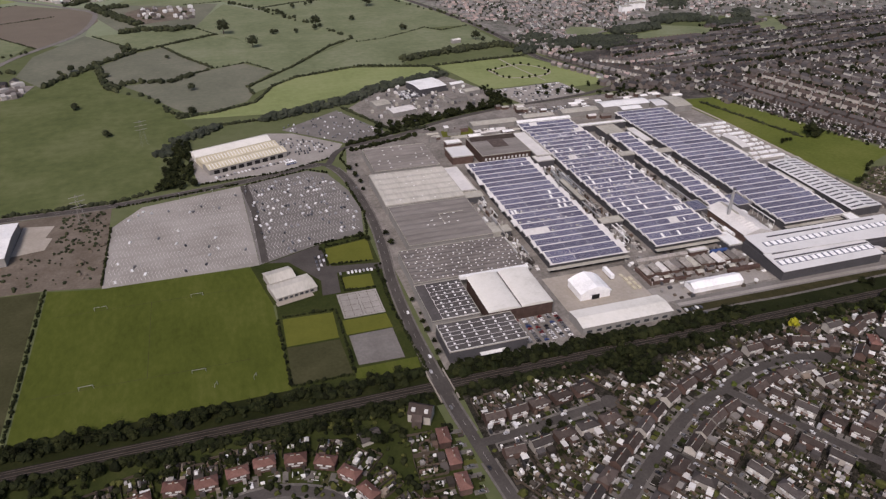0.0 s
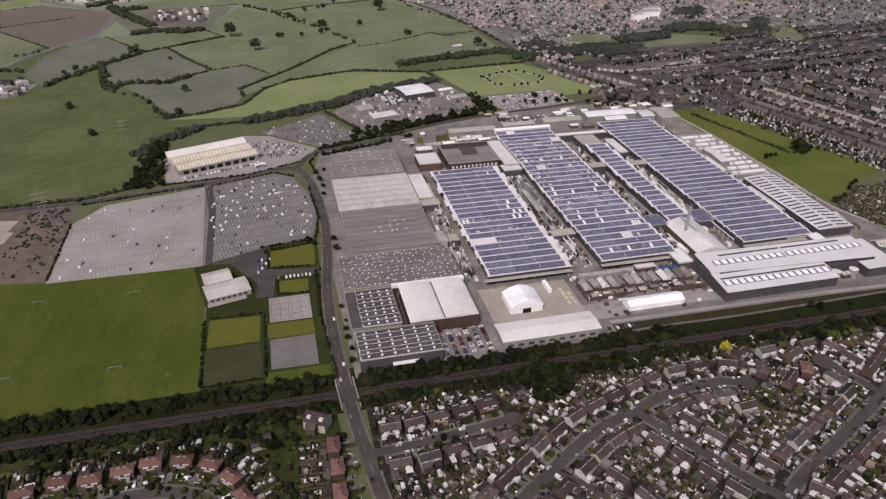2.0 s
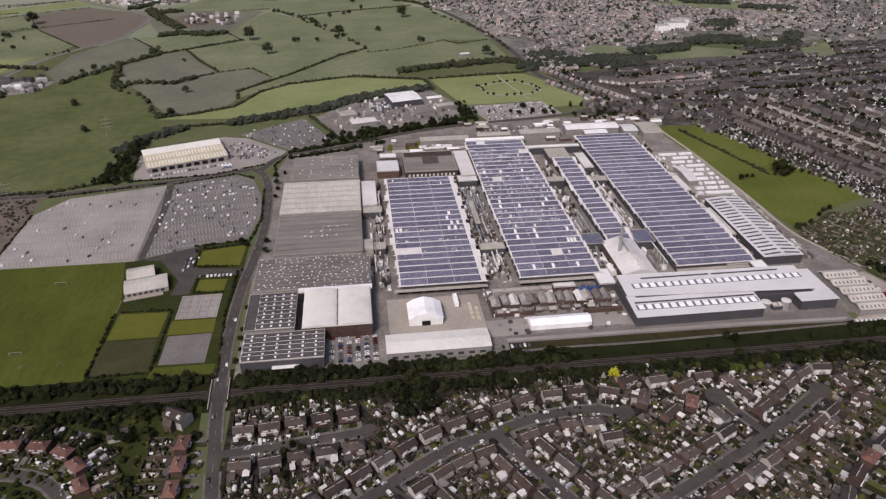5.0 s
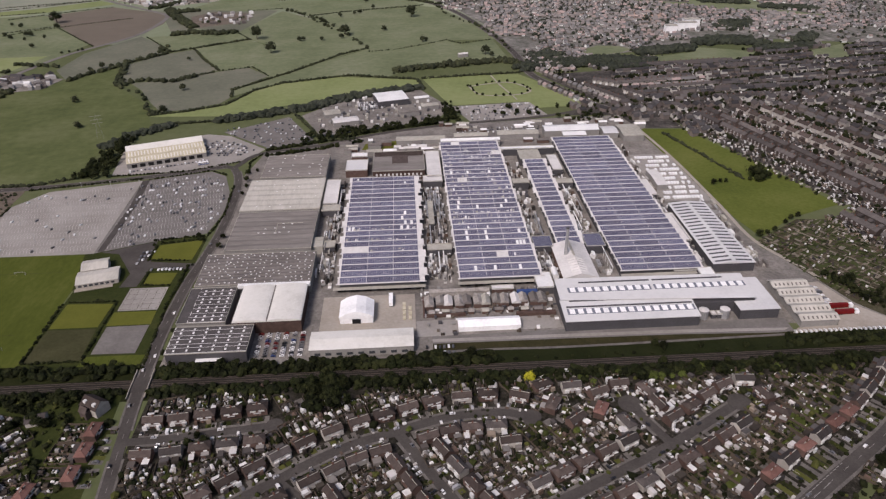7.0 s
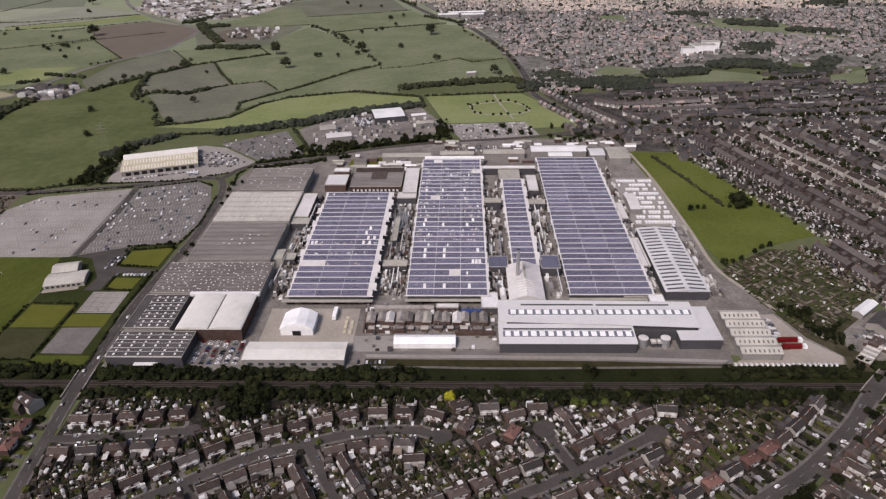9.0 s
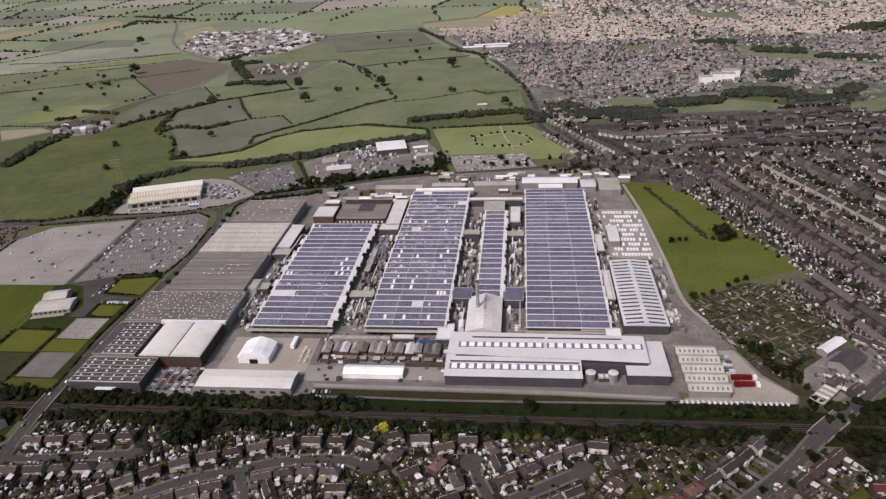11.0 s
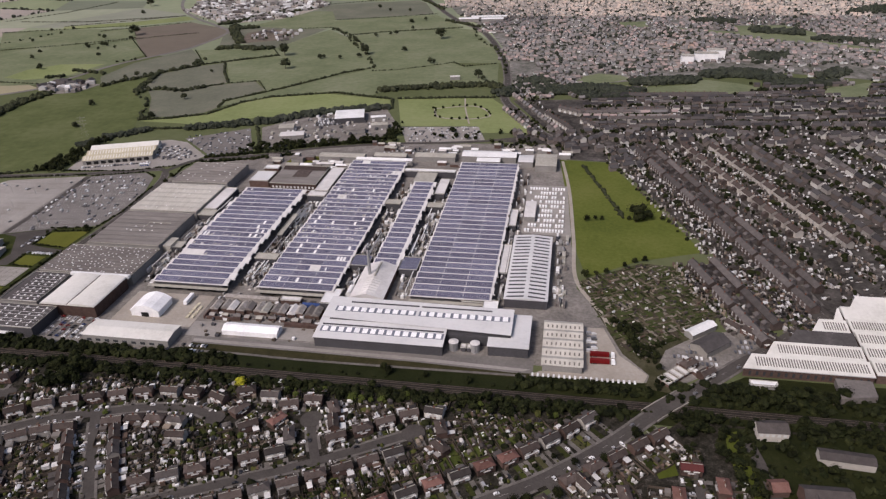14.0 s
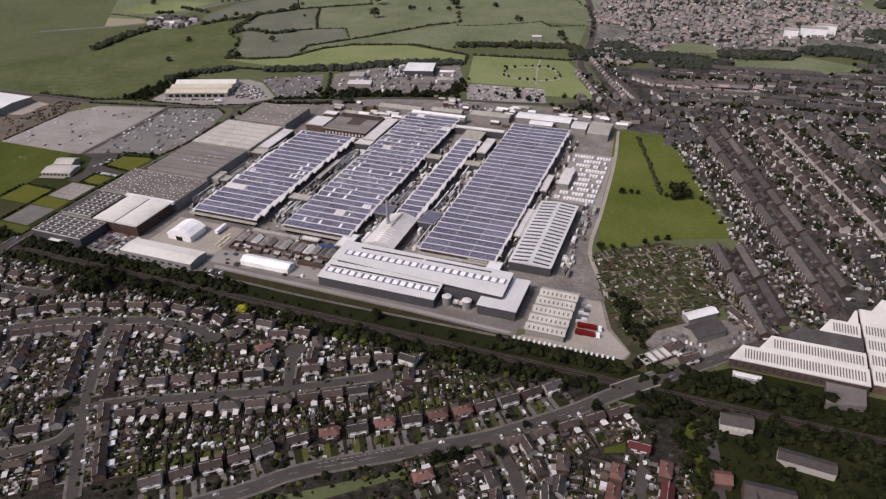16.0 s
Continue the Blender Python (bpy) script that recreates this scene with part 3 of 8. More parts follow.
field("pale_crop", [(-378, 1003), (-320, 1014), (-289, 996), (-324, 968), (-343, 957)])
field("pale_crop", [(-485, 1870), (-454, 1977), (-378, 1856), (-419, 1762)])

sheet("farm_yard", [(-283, 1005), (-246, 1030), (-205, 1024), (-215, 978), (-262, 966)], 0.33, M["yard"], 0.1, label="muddy concrete yard of a farm", category="yard")
sheet("tip_ground", [(-104, 1310), (-130, 1400), (-100, 1440), (-35, 1425), (-18, 1385), (-45, 1335)], 0.33, M["earth"], 0.1, label="rough open tip of earth and rubble", category="ground")
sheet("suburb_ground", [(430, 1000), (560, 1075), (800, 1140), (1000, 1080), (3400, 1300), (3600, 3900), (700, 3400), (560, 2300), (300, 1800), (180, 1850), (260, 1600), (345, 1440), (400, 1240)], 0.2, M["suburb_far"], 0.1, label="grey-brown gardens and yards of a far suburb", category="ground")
sheet("suburb_ground", [(485, 850), (540, 812), (552, 770), (622, 577), (655, 484), (900, 500), (2600, 700), (2800, 1250), (1000, 1060), (780, 1070), (600, 1000), (430, 980)], 0.16, M["suburb"], 0.1, label="grey-brown back yards between terraced streets", category="ground")
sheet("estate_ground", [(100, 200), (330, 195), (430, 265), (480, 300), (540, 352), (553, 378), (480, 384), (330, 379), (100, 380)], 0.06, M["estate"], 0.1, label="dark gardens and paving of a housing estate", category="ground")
sheet("estate_ground", [(-200, 250), (92, 250), (84, 381), (-200, 385)], 0.06, M["lawn"], 0.1, label="dark green gardens behind red-roofed houses", category="ground")
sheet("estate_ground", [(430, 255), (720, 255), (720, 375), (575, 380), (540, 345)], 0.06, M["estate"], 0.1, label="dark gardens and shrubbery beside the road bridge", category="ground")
sheet("works_yard", [(98, 400), (262, 402), (282, 419), (486, 419), (558, 410), (560, 418), (536, 463), (535, 480), (516, 513), (510, 600), (505, 770), (490, 815), (400, 812), (300, 800), (220, 778), (160, 752), (108, 738), (97, 680), (101, 600), (97, 530)], 0.10, M["yard"], 0.2, label="stained concrete yard of the car works", category="yard")
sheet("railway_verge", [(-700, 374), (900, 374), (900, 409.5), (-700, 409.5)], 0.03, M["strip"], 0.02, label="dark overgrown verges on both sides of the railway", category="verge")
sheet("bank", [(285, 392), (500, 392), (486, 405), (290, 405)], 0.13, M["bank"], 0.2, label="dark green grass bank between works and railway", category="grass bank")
sheet("bank_top", [(262, 405), (486, 405), (488, 409.5), (416, 412), (345, 413), (262, 413.7)], 0.15, M["bank_scrub"], 0.2, label="rough brown-green scrub above the grass bank", category="grass bank")
footpath = Mesh()
ribbon(smooth_line([(255, 405), (300, 405.5), (343, 404.5), (414, 405.5), (486, 407)]), 1.0, 0.2, footpath)
footpath.thing("footpath", M["pavement"], label="narrow worn path along the grass bank", category="path", kind="structure")
sheet("lane", [(262, 413.5), (345, 412.8), (416, 411.8), (480, 409), (490, 410), (490, 424), (346, 422.5), (262, 421)], 0.21, M["parking_dark"], 0.2, label="pale concrete service lane in front of the works", category="lane")

sheet("lane", [(262, 415), (346, 414.4), (416, 413.2), (484, 411), (488, 413.5), (416, 416.6), (346, 417.4), (262, 418.2)], 0.23, M["parking"], 0.2, label="pale worn wheel track along the service lane", category="lane")
sheet("sports_field", [(-127, 550), (-95, 544), (2, 543), (12, 493), (13, 409), (-126, 408)], 0.12, M["sport"], 0.2, label="mown dark green sports field with football pitches", category="sports field")
sheet("rough_field", [(-330, 560), (-131, 551), (-130, 408), (-330, 410)], 0.10, M["rough"], 0.2, label="rough dull green field beside the pitches", category="field")
sheet("bare_ground", [(-330, 665), (-176, 661), (-96, 664), (-94, 546), (-128, 552), (-330, 562)], 0.11, M["earth"], 0.2, label="bare brown earth and rubble by the warehouse", category="ground")
sheet("verge", [(-94, 543.5), (2, 543), (14, 548), (14, 560), (45, 562), (90, 566), (88, 403), (12.5, 404), (13.5, 492)], 0.09, M["lawn"], 0.2, label="rough green verge round the club house", category="grass")
sheet("club_yard", [(14, 545), (52, 560), (56, 528), (92, 523), (90, 515), (58, 519), (56, 494), (44, 494), (46, 512), (28, 542)], 0.15, M["asphalt"], 0.2, label="asphalt car park of the club house", category="car park")
sheet("bowling_green", [(15.8, 475), (47, 473.5), (46, 447), (15, 447)], 0.2, M["bowl"], 0.3, label="square yellow-green bowling green", category="bowling green")
sheet("rough_lawn", [(15, 445.5), (46, 445), (47.5, 413), (14, 412.5)], 0.18, M["rough"], 0.3, label="overgrown brownish square lawn", category="lawn")
sheet("tennis_court", [(52.6, 492), (79, 492), (79, 464.5), (52.7, 464.5)], 0.2, M["parking"], 0.3, label="grey asphalt tennis courts with worn lines", category="tennis court")
sheet("sports_court", [(52, 446.6), (79, 447), (79, 417.8), (52, 418.5)], 0.2, M["parking_dark"], 0.3, label="plain grey asphalt games court", category="court")
sheet("lawn_strip", [(51, 463), (79, 463), (79.5, 448), (51, 448)], 0.17, M["bowl"], 0.3, label="bright green lawn between two courts", category="lawn")
sheet("lawn_strip", [(50, 416), (86, 416), (85, 406), (48, 407)], 0.17, M["sport"], 0.3, label="green lawn strip beside the court", category="lawn")
sheet("roadside_lawn", [(55.7, 553), (88, 559), (86, 529), (54, 531)], 0.18, M["bowl"], 0.3, label="green lawn ringed by low hedges", category="lawn")
sheet("roadside_lawn", [(60, 512), (80, 511), (79, 496), (60, 496)], 0.18, M["bowl"], 0.3, label="small green lawn inside a hedge", category="lawn")
sheet("car_park", [(-93.6, 544), (-94, 630), (-73, 660), (4.5, 678), (8.4, 544)], 0.16, M["parking"], 0.3, label="large bleached asphalt car park, mostly empty", category="car park")
sheet("car_park", [(8.6, 544.5), (4.8, 678), (64, 694), (80, 682), (91, 645), (94, 607), (88, 570), (50, 560)], 0.16, M["parking_dark"], 0.3, label="asphalt car park crowded with cars", category="car park")
sheet("warehouse_yard", [(-29, 692), (-37, 751), (-36, 768), (38, 795), (63, 788), (106, 747), (92, 718), (40, 698)], 0.16, M["parking"], 0.3, label="pale worn yard round a yellowed warehouse", category="yard")
sheet("car_park", [(54, 800), (118, 843), (160, 754), (110, 749)], 0.18, M["parking_dark"], 0.3, label="asphalt staff car park full of cars", category="car park")
sheet("depot_yard", [(132, 846), (197, 922), (268, 934), (303, 860), (283, 812), (190, 786), (160, 778)], 0.18, M["yard"], 0.3, label="concrete yard of a vehicle depot", category="yard")
sheet("park_lawn", [(272, 985), (402, 986), (478, 854), (402, 848), (395, 872), (303, 866)], 0.15, M["meadow_bright"], 0.2, label="green memorial park with a ring of young trees", category="park")
sheet("car_park", [(304, 862), (398, 870), (411, 824), (323, 806)], 0.18, M["parking"], 0.3, label="supermarket car park full of cars", category="car park")
sheet("playing_field", [(497, 770), (546, 766), (584, 670), (614, 579), (563, 559), (523, 529), (516, 565)], 0.14, M["paddock"], 0.2, label="bright green pasture beside terraced streets", category="field")
sheet("allotments", [(516, 522), (565, 556), (600, 552), (614, 500), (600, 455), (545, 455), (534, 470)], 0.12, M["allot"], 0.2, label="patchy allotment ground with plots and paths", category="allotments")
sheet("lorry_yard", [(519, 463), (534, 464), (543, 435), (559, 417), (556, 409.5), (488, 408), (494, 413), (521, 414)], 0.2, M["concrete"], 0.3, label="pale concrete lorry yard", category="yard")
sheet("tent_yard", [(190, 470), (252, 470), (252, 430), (190, 430)], 0.2, M["concrete"], 0.3, label="pale concrete apron round the marquee", category="yard")
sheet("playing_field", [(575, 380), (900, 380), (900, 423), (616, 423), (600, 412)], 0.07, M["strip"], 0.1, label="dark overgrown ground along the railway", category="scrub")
GREENS = [[(507, 1067), (521, 1104), (543, 1123), (575, 1115), (589, 1096), (563, 1078), (531, 1067)], [(595, 1051), (622, 1056), (670, 1070), (672, 1100), (698, 1093), (736, 1077), (766, 1053), (729, 1034), (681, 1016), (599, 1004)], [(837, 1060), (906, 1094), (876, 1019), (848, 1011), (831, 1033)],
          [(589, 1512), (644, 1519), (641, 1463), (590, 1467)], [(794, 1478), (886, 1481), (924, 1414), (906, 1344), (854, 1339), (792, 1385)], [(643, 1474), (794, 1390), (891, 1336), (978, 1266), (984, 1292), (897, 1364), (799, 1419)], [(789, 1903), (909, 1893), (893, 1775), (812, 1815)]]
for i, poly in enumerate(GREENS):
    sheet("far_green", poly, 0.26 + 0.02 * i, M["meadow"], 0.2, label="green common among far streets and woods", category="field")
sheet("bare_ground", [(655, 1351), (706, 1367), (716, 1321), (680, 1272), (650, 1290)], 0.27, M["bare_clay"], 0.1, label="bare pinkish clay of a building site", category="ground")
sheet("village_ground", [(-392, 1647), (-426, 1845), (-203, 1870), (-60, 1722), (-102, 1555), (-222, 1490)], 0.2, M["concrete"], 0.1, label="pale yards of a far village", category="yard")
sheet("office_lawn", [(205, 736), (208, 752), (262, 762), (276, 760), (272, 754), (243, 748), (242, 733)], 0.2, M["bowl"], 0.2, label="mown lawn behind the brick offices", category="lawn")
sheet("apron", [(252.5, 421.2), (278, 421.2), (278, 424), (345, 424.5), (345, 438), (252.5, 438)], 0.19, M["parking"], 0.3, label="pale stained concrete apron before the workshops", category="yard")
sheet("aisle", [(4.3, 677.6), (10.5, 679), (15, 630), (15, 546.5), (10, 546), (9.5, 627)], 0.2, M["asphalt"], 0.3, label="dark asphalt aisle between two car parks", category="lane")
sheet("van_yard", [(468, 700), (506, 700), (511, 594), (469, 598)], 0.17, M["parking"], 0.3, label="asphalt compound for parked vans", category="yard")
sheet("suburb_ground", [(430, 820), (490, 815), (500, 772), (548, 768), (545, 812), (490, 852), (470, 856)], 0.12, M["suburb"], 0.1, label="grey-brown gardens behind the works", category="ground")
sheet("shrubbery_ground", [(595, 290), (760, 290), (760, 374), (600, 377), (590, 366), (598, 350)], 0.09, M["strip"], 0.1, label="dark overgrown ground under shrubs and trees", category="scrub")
for poly in ([(596, 350), (606, 350), (606, 300), (598, 300)], [(555, 345), (566, 350), (568, 338), (558, 334)], [(612, 322), (622, 322), (622, 305), (612, 305)], [(596, 372), (606, 376), (604, 358), (595, 358)]):
    sheet("garden_lawn", poly, 0.14, M["sport"], 0.1, label="green lawn among dark shrubbery", category="lawn")
sheet("scrub_ground", [(534, 470), (545, 437), (560, 417), (556, 405), (570, 402), (600, 430), (600, 458), (575, 474), (545, 474)], 0.15, M["allot"], 0.1, label="dark overgrown corner beside the lorry yard", category="scrub")
sheet("allotment_yard", [(566, 428), (572, 444), (594, 463), (625, 474), (640, 458), (604, 430), (580, 412)], 0.185, M["yard"], 0.2, label="concrete yard by the road bridge", category="yard")

# ---------------------------------------------------------------- roads and railway
W_ROAD = smooth_line([(112, 210), (104, 270), (97, 330), (95, 350), (93, 370), (91, 407), (90, 447), (91.5, 496), (95.5, 534), (98.5, 576), (98, 627), (93, 675), (82, 702), (65, 702), (7, 686), (-95, 669), (-176, 666), (-420, 655)])
N_ROAD = smooth_line([(84, 702), (104, 735), (160, 752), (220, 780), (300, 802), (400, 818), (476, 845)])
E_ROAD = smooth_line([(330, 195), (396, 250), (420, 273), (479, 311), (501, 326), (535, 356), (561, 384), (588, 409), (617, 437), (640, 458), (680, 498)])
TERR = smooth_line([(642, 460), (617, 532), (603, 560)])
MAIN_T = smooth_line([(681, 498), (668, 549), (654, 584), (620, 690), (583, 809), (560, 850), (500, 838), (476, 850), (440, 930), (418, 989), (413, 1090), (390, 1232), (338, 1416), (255, 1563), (145, 1826)], 10)
ROADS = [
    ("a", 2.7, smooth_line([(97, 342), (120, 343), (146, 346), (174, 349)])),
    ("b", 3.0, smooth_line([(120, 268), (150, 290), (176, 308), (210, 329), (240, 340), (270, 349), (300, 350), (311, 346)])),
    ("c", 2.8, smooth_line([(240, 339), (252, 318), (263, 299), (282, 270), (323, 220)])),
    ("d", 2.9, smooth_line([(182, 309), (198, 293), (208, 274), (215, 250)])),
    ("e", 2.8, smooth_line([(277, 266), (295, 279), (333, 297), (379, 320), (428, 349)])),
    ("f", 2.6, smooth_line([(381, 321), (374, 336), (368, 352)])),
    ("g", 2.9, smooth_line([(230, 205), (266, 229), (288, 247), (283, 268)])),
    ("h", 3.2, smooth_line([(503, 325), (520, 304), (528, 285), (530, 255)])),
    ("i", 3.0, smooth_line([(-45, 318), (-30, 337), (-16, 342), (0, 341), (14, 336), (26, 326), (40, 300)])),
]
L3_ROAD = smooth_line([(612, 826), (650, 725), (686, 622)], 10)
L4_ROAD = smooth_line([(648, 840), (690, 740), (735, 632), (790, 480)], 10)
NW_ROAD = smooth_line([(-420, 900), (-295, 989), (-279, 1060), (-250, 1155), (-187, 1265), (-172, 1379), (-182, 1425), (-204, 1448), (-250, 1492), (-316, 1554), (-394, 1647), (-462, 1766), (-560, 2000), (-663, 2178)], 15)


ROAD_HALF = [(W_ROAD, 3.2), (N_ROAD, 3.2), (E_ROAD, 3.8), (TERR, 3.2), (MAIN_T, 4.2), (L3_ROAD, 3.2), (L4_ROAD, 3.2)] + [(r[2], r[1]) for r in ROADS]
LAYER = [0]


def road(name, line, half, label, mat="asphalt", walks=2.0, z=0.24, dashes=True):
    m = Mesh()
    LAYER[0] += 1
    z += 0.008 * LAYER[0]
    ribbon(line, half, z, m)
    tagged(new(name, m.data(name, M[mat])), label, "road", kind="structure")
    if walks:
        for side in (1, -1):
            k = Mesh()
            run = []
            for i, p in enumerate(line):
                d = (line[min(i + 1, len(line) - 1)] - line[max(i - 1, 0)]).normalized()
                e = p + Vector((-d.y, d.x)) * side * (half + walks / 2)
                if any(other is not line and line_gap(e, other) < oh + 3.2 for other, oh in ROAD_HALF):
                    if len(run) > 1:
                        ribbon(run, walks / 2, z + 0.10, k, 0, side * (half + walks / 2))
                    run = []
                else:
                    run.append(p)
            if len(run) > 1:
                ribbon(run, walks / 2, z + 0.10, k, 0, side * (half + walks / 2))
            if not k.f:
                continue
            tagged(new("pavement", k.data("pavement", M["pavement"])), "pale flagged pavement with a raised kerb beside the road", "pavement", kind="structure")
    if dashes:
        k = Mesh()
        for i in range(0, len(line) - 1, 2):
            ribbon([line[i], line[i] + (line[i + 1] - line[i]) * 0.6], 0.07, z + 0.03, k, 0, 0, 0.02)
        tagged(new("road_marking", k.data("road_marking", M["marking"])), "broken white centre line on asphalt", "road marking", kind="structure")


road("road", W_ROAD, 3.1, "grey asphalt main road curving past the works", walks=1.2)
road("road", N_ROAD, 3.0, "grey asphalt road behind the works", walks=0, dashes=False)
lane = Mesh()
ribbon(smooth_line([(500, 766), (508, 690), (513, 590), (515.5, 525), (533, 482), (537, 466)]), 1.5, 0.27, lane)
lane.thing("service_lane", M["concrete"], label="pale concrete lane along the works fence", category="lane", kind="structure")
road("road", E_ROAD, 3.7, "wide asphalt road crossing the railway", walks=1.5)
road("road", TERR, 3.2, "asphalt street between brick terraces", dashes=False)
road("road", MAIN_T, 4.2, "long straight asphalt street through terraces")
road("road", L3_ROAD, 3.2, "asphalt residential street", dashes=False)
road("road", L4_ROAD, 3.2, "asphalt residential street", dashes=False)
road("road", NW_ROAD, 4.0, "pale country road between fields", "parking_dark", 0, dashes=False)
for k, half, line in ROADS:
    road("estate_road", line, half, "worn grey asphalt estate road", "asphalt", 1.5, dashes=False)
for x, y, r in ((311, 346, 6.6), (428, 349, 6.6), (368, 352, 6.6), (174, 349, 5)):
    Mesh().cylinder(x, y, 0.0, 0.56 + 0.002 * r, r, n=32).thing("turning_circle", M["asphalt"], label="round asphalt turning head of a cul-de-sac", category="road", kind="structure")
# junction paint on the bus road
k = Mesh()
for i in range(14):
    c = Vector((424, 279)) + Vector((0.83, 0.55)) * i * 3.2
    ribbon([c, c + Vector((1.9, 0.9))], 0.16, 0.31, k, 0, 0, 0.02)
for i in range(3):
    c = Vector((428, 278)) + Vector((0.83, 0.55)) * i * 9
    ribbon([c, c + Vector((5.0, 3.3))], 0.12, 0.31, k, 0, 0, 0.02)
k.thing("road_marking", M["marking"], label="white hatching and lane arrows on dark asphalt", category="road marking", kind="structure")

RAIL_Y = 388.5
bed = Mesh()
bed.profile([(-3.9, 0.05), (3.9, 0.05), (3.1, 0.45), (-3.1, 0.45)], -700, 900)
bed.thing("railway_track_bed", M["ballast"], label="straight double railway track bed of brown ballast", category="railway", kind="structure").matrix_basis = pose(0, RAIL_Y, 0, 0, 0, -90)
for off in (-2.6, -1.15, 1.15, 2.6):
    Mesh().box(-700, RAIL_Y + off - 0.05, 0.45, 900, RAIL_Y + off + 0.05, 0.60).thing("rail", M["steel"], label="long rusty steel running rail", category="rail", kind="structure")

# ---------------------------------------------------------------- trees


def crown_mesh(rnd, r, h, lumps, leaves):
    """Clumps of foliage over a spread crown, with loose sprays round the outside."""
    m = Mesh()
    for i in range(lumps):
        a, u = rnd.random() * 6.28, rnd.random()
        k = r * 0.62 * math.sqrt(rnd.random())
        z = h * (0.34 + 0.5 * u)
        q = r * rnd.uniform(0.34, 0.55) * (1.1 - 0.45 * u)
        v, f = LUMPS[rnd.randrange(len(LUMPS))]
        b = rnd.random() * 6.28
        m.add([(k * math.cos(a) * (1.15 - 0.6 * u) + q * (p[0] * math.cos(b) - p[1] * math.sin(b)), k * math.sin(a) * (1.15 - 0.6 * u) + q * (p[0] * math.sin(b) + p[1] * math.cos(b)), z + q * p[2]) for p in v], f)
    for i in range(leaves):
        a, c = rnd.random() * 6.28, rnd.uniform(-0.6, 1)
        s = math.sqrt(1 - c * c)
        k = rnd.uniform(0.62, 1.08)
        p = Vector((r * s * math.cos(a) * k, r * s * math.sin(a) * k, h * 0.6 + h * 0.38 * c * k))
        d = Vector((rnd.uniform(-1, 1), rnd.uniform(-1, 1), rnd.uniform(-0.6, 0.8))) * r * 0.13
        e = Vector((rnd.uniform(-1, 1), rnd.uniform(-1, 1), rnd.uniform(-0.6, 0.6))) * r * 0.13
        m.add([tuple(p), tuple(p + d), tuple(p + d * 0.6 + e), tuple(p + e)], [(0, 1, 2, 3)])
    return m


def trunk_mesh(rnd, r, h):
    m = Mesh()
    m.cylinder(0, 0, 0, h * 0.45, r * 0.07, r * 0.045, 7)
    for i in range(4):
        a = rnd.random() * 6.28
        mt = Matrix.Translation((0, 0, h * rnd.uniform(0.25, 0.42))) @ Matrix.Rotation(a, 4, "Z") @ Matrix.Rotation(radians(rnd.uniform(30, 55)), 4, "Y")
        m.cylinder(0, 0, 0, h * 0.35, r * 0.04, r * 0.018, 5, mat=mt)
    return m


TREES = {}


def tree(x, y, s=1.0, kind=0, label="dark green broadleaf tree with an uneven crown", mat="leaf"):
    m = pose(x, y, 0, 0, 0, RND.uniform(0, 360)) @ Matrix.Diagonal((s * RND.uniform(0.9, 1.15), s * RND.uniform(0.9, 1.15), s, 1))
    key = kind, mat
    if key not in TREES:
        rnd = random.Random(kind + 31)
        r, h = (4.2, 9.5) if kind < 5 else (2.2, 11.0)
        ob = root("tree", m, label=label, category="tree", group="trees")
        part("trunk", trunk_mesh(rnd, r, h), M["bark"], ob, "grey-brown trunk with limbs")
        part("crown", crown_mesh(rnd, r, h, 12, 330), M[mat], ob)
        TREES[key] = ob
        return ob
    return tagged(copy_thing(TREES[key], m), label)


GROVE = []


def off_road(x, y):
    p = Vector((x, y))
    return all(line_gap(p, r) > g for r, g in ((W_ROAD, 9), (E_ROAD, 10), (N_ROAD, 5), (MAIN_T, 8)) if abs(x - 350) < 500 and y < 900) and not (abs(y - RAIL_Y) < 5.5)


def belt_tree(x, y, s, i):
    """Every third tree of a belt stands alone; the rest are joined."""
    if not off_road(x, y):
        return
    if i % 3 == 0:
        tree(x, y, s, (i // 3) % 5)
    else:
        GROVE.append((x, y, s))


def tree_stuff(name, spots, label, mat="leaf_far", category="trees", source=BLOBS):
    m = Mesh()
    scatter_blobs(m, spots, source)
    return m.thing(name, M[mat], label=label, category=category, kind="stuff")


def along(line, step, spread, size, rise=0.6):
    """Spots for foliage along a line of points."""
    out = []
    for (x0, y0), (x1, y1) in zip(line, line[1:]):
        n = max(1, int(math.hypot(x1 - x0, y1 - y0) / step))
        for i in range(n):
            t = (i + RND.random()) / n
            r = size * RND.uniform(0.6, 1.5)
            out.append((x0 + (x1 - x0) * t + RND.uniform(-spread, spread), y0 + (y1 - y0) * t + RND.uniform(-spread, spread), r * rise, r))
    return out


# hedges of the near fields, each one its own
HEDGE_KINDS = {"thick": (1.7, 0.9, 1.75, "broad dark field hedge with ragged growth"), "thin": (2.4, 0.5, 1.15, "thin dark field hedge"), "sparse": (13.0, 3.0, 2.6, "broken line of field trees and bushes"),
               "trees": (2.6, 4.0, 3.0, "ragged line of dark hedgerow trees"), "wood": (0.7, 8.0, 3.2, "dense narrow belt of dark trees")}


def field_hedge(kind, line):
    step, spread, size, words = HEDGE_KINDS[kind]
    tree_stuff("hedge" if kind in ("thick", "thin") else "tree_line", along(line, step, spread, size), words, "leaf_field", category="hedge" if kind in ("thick", "thin") else "trees")


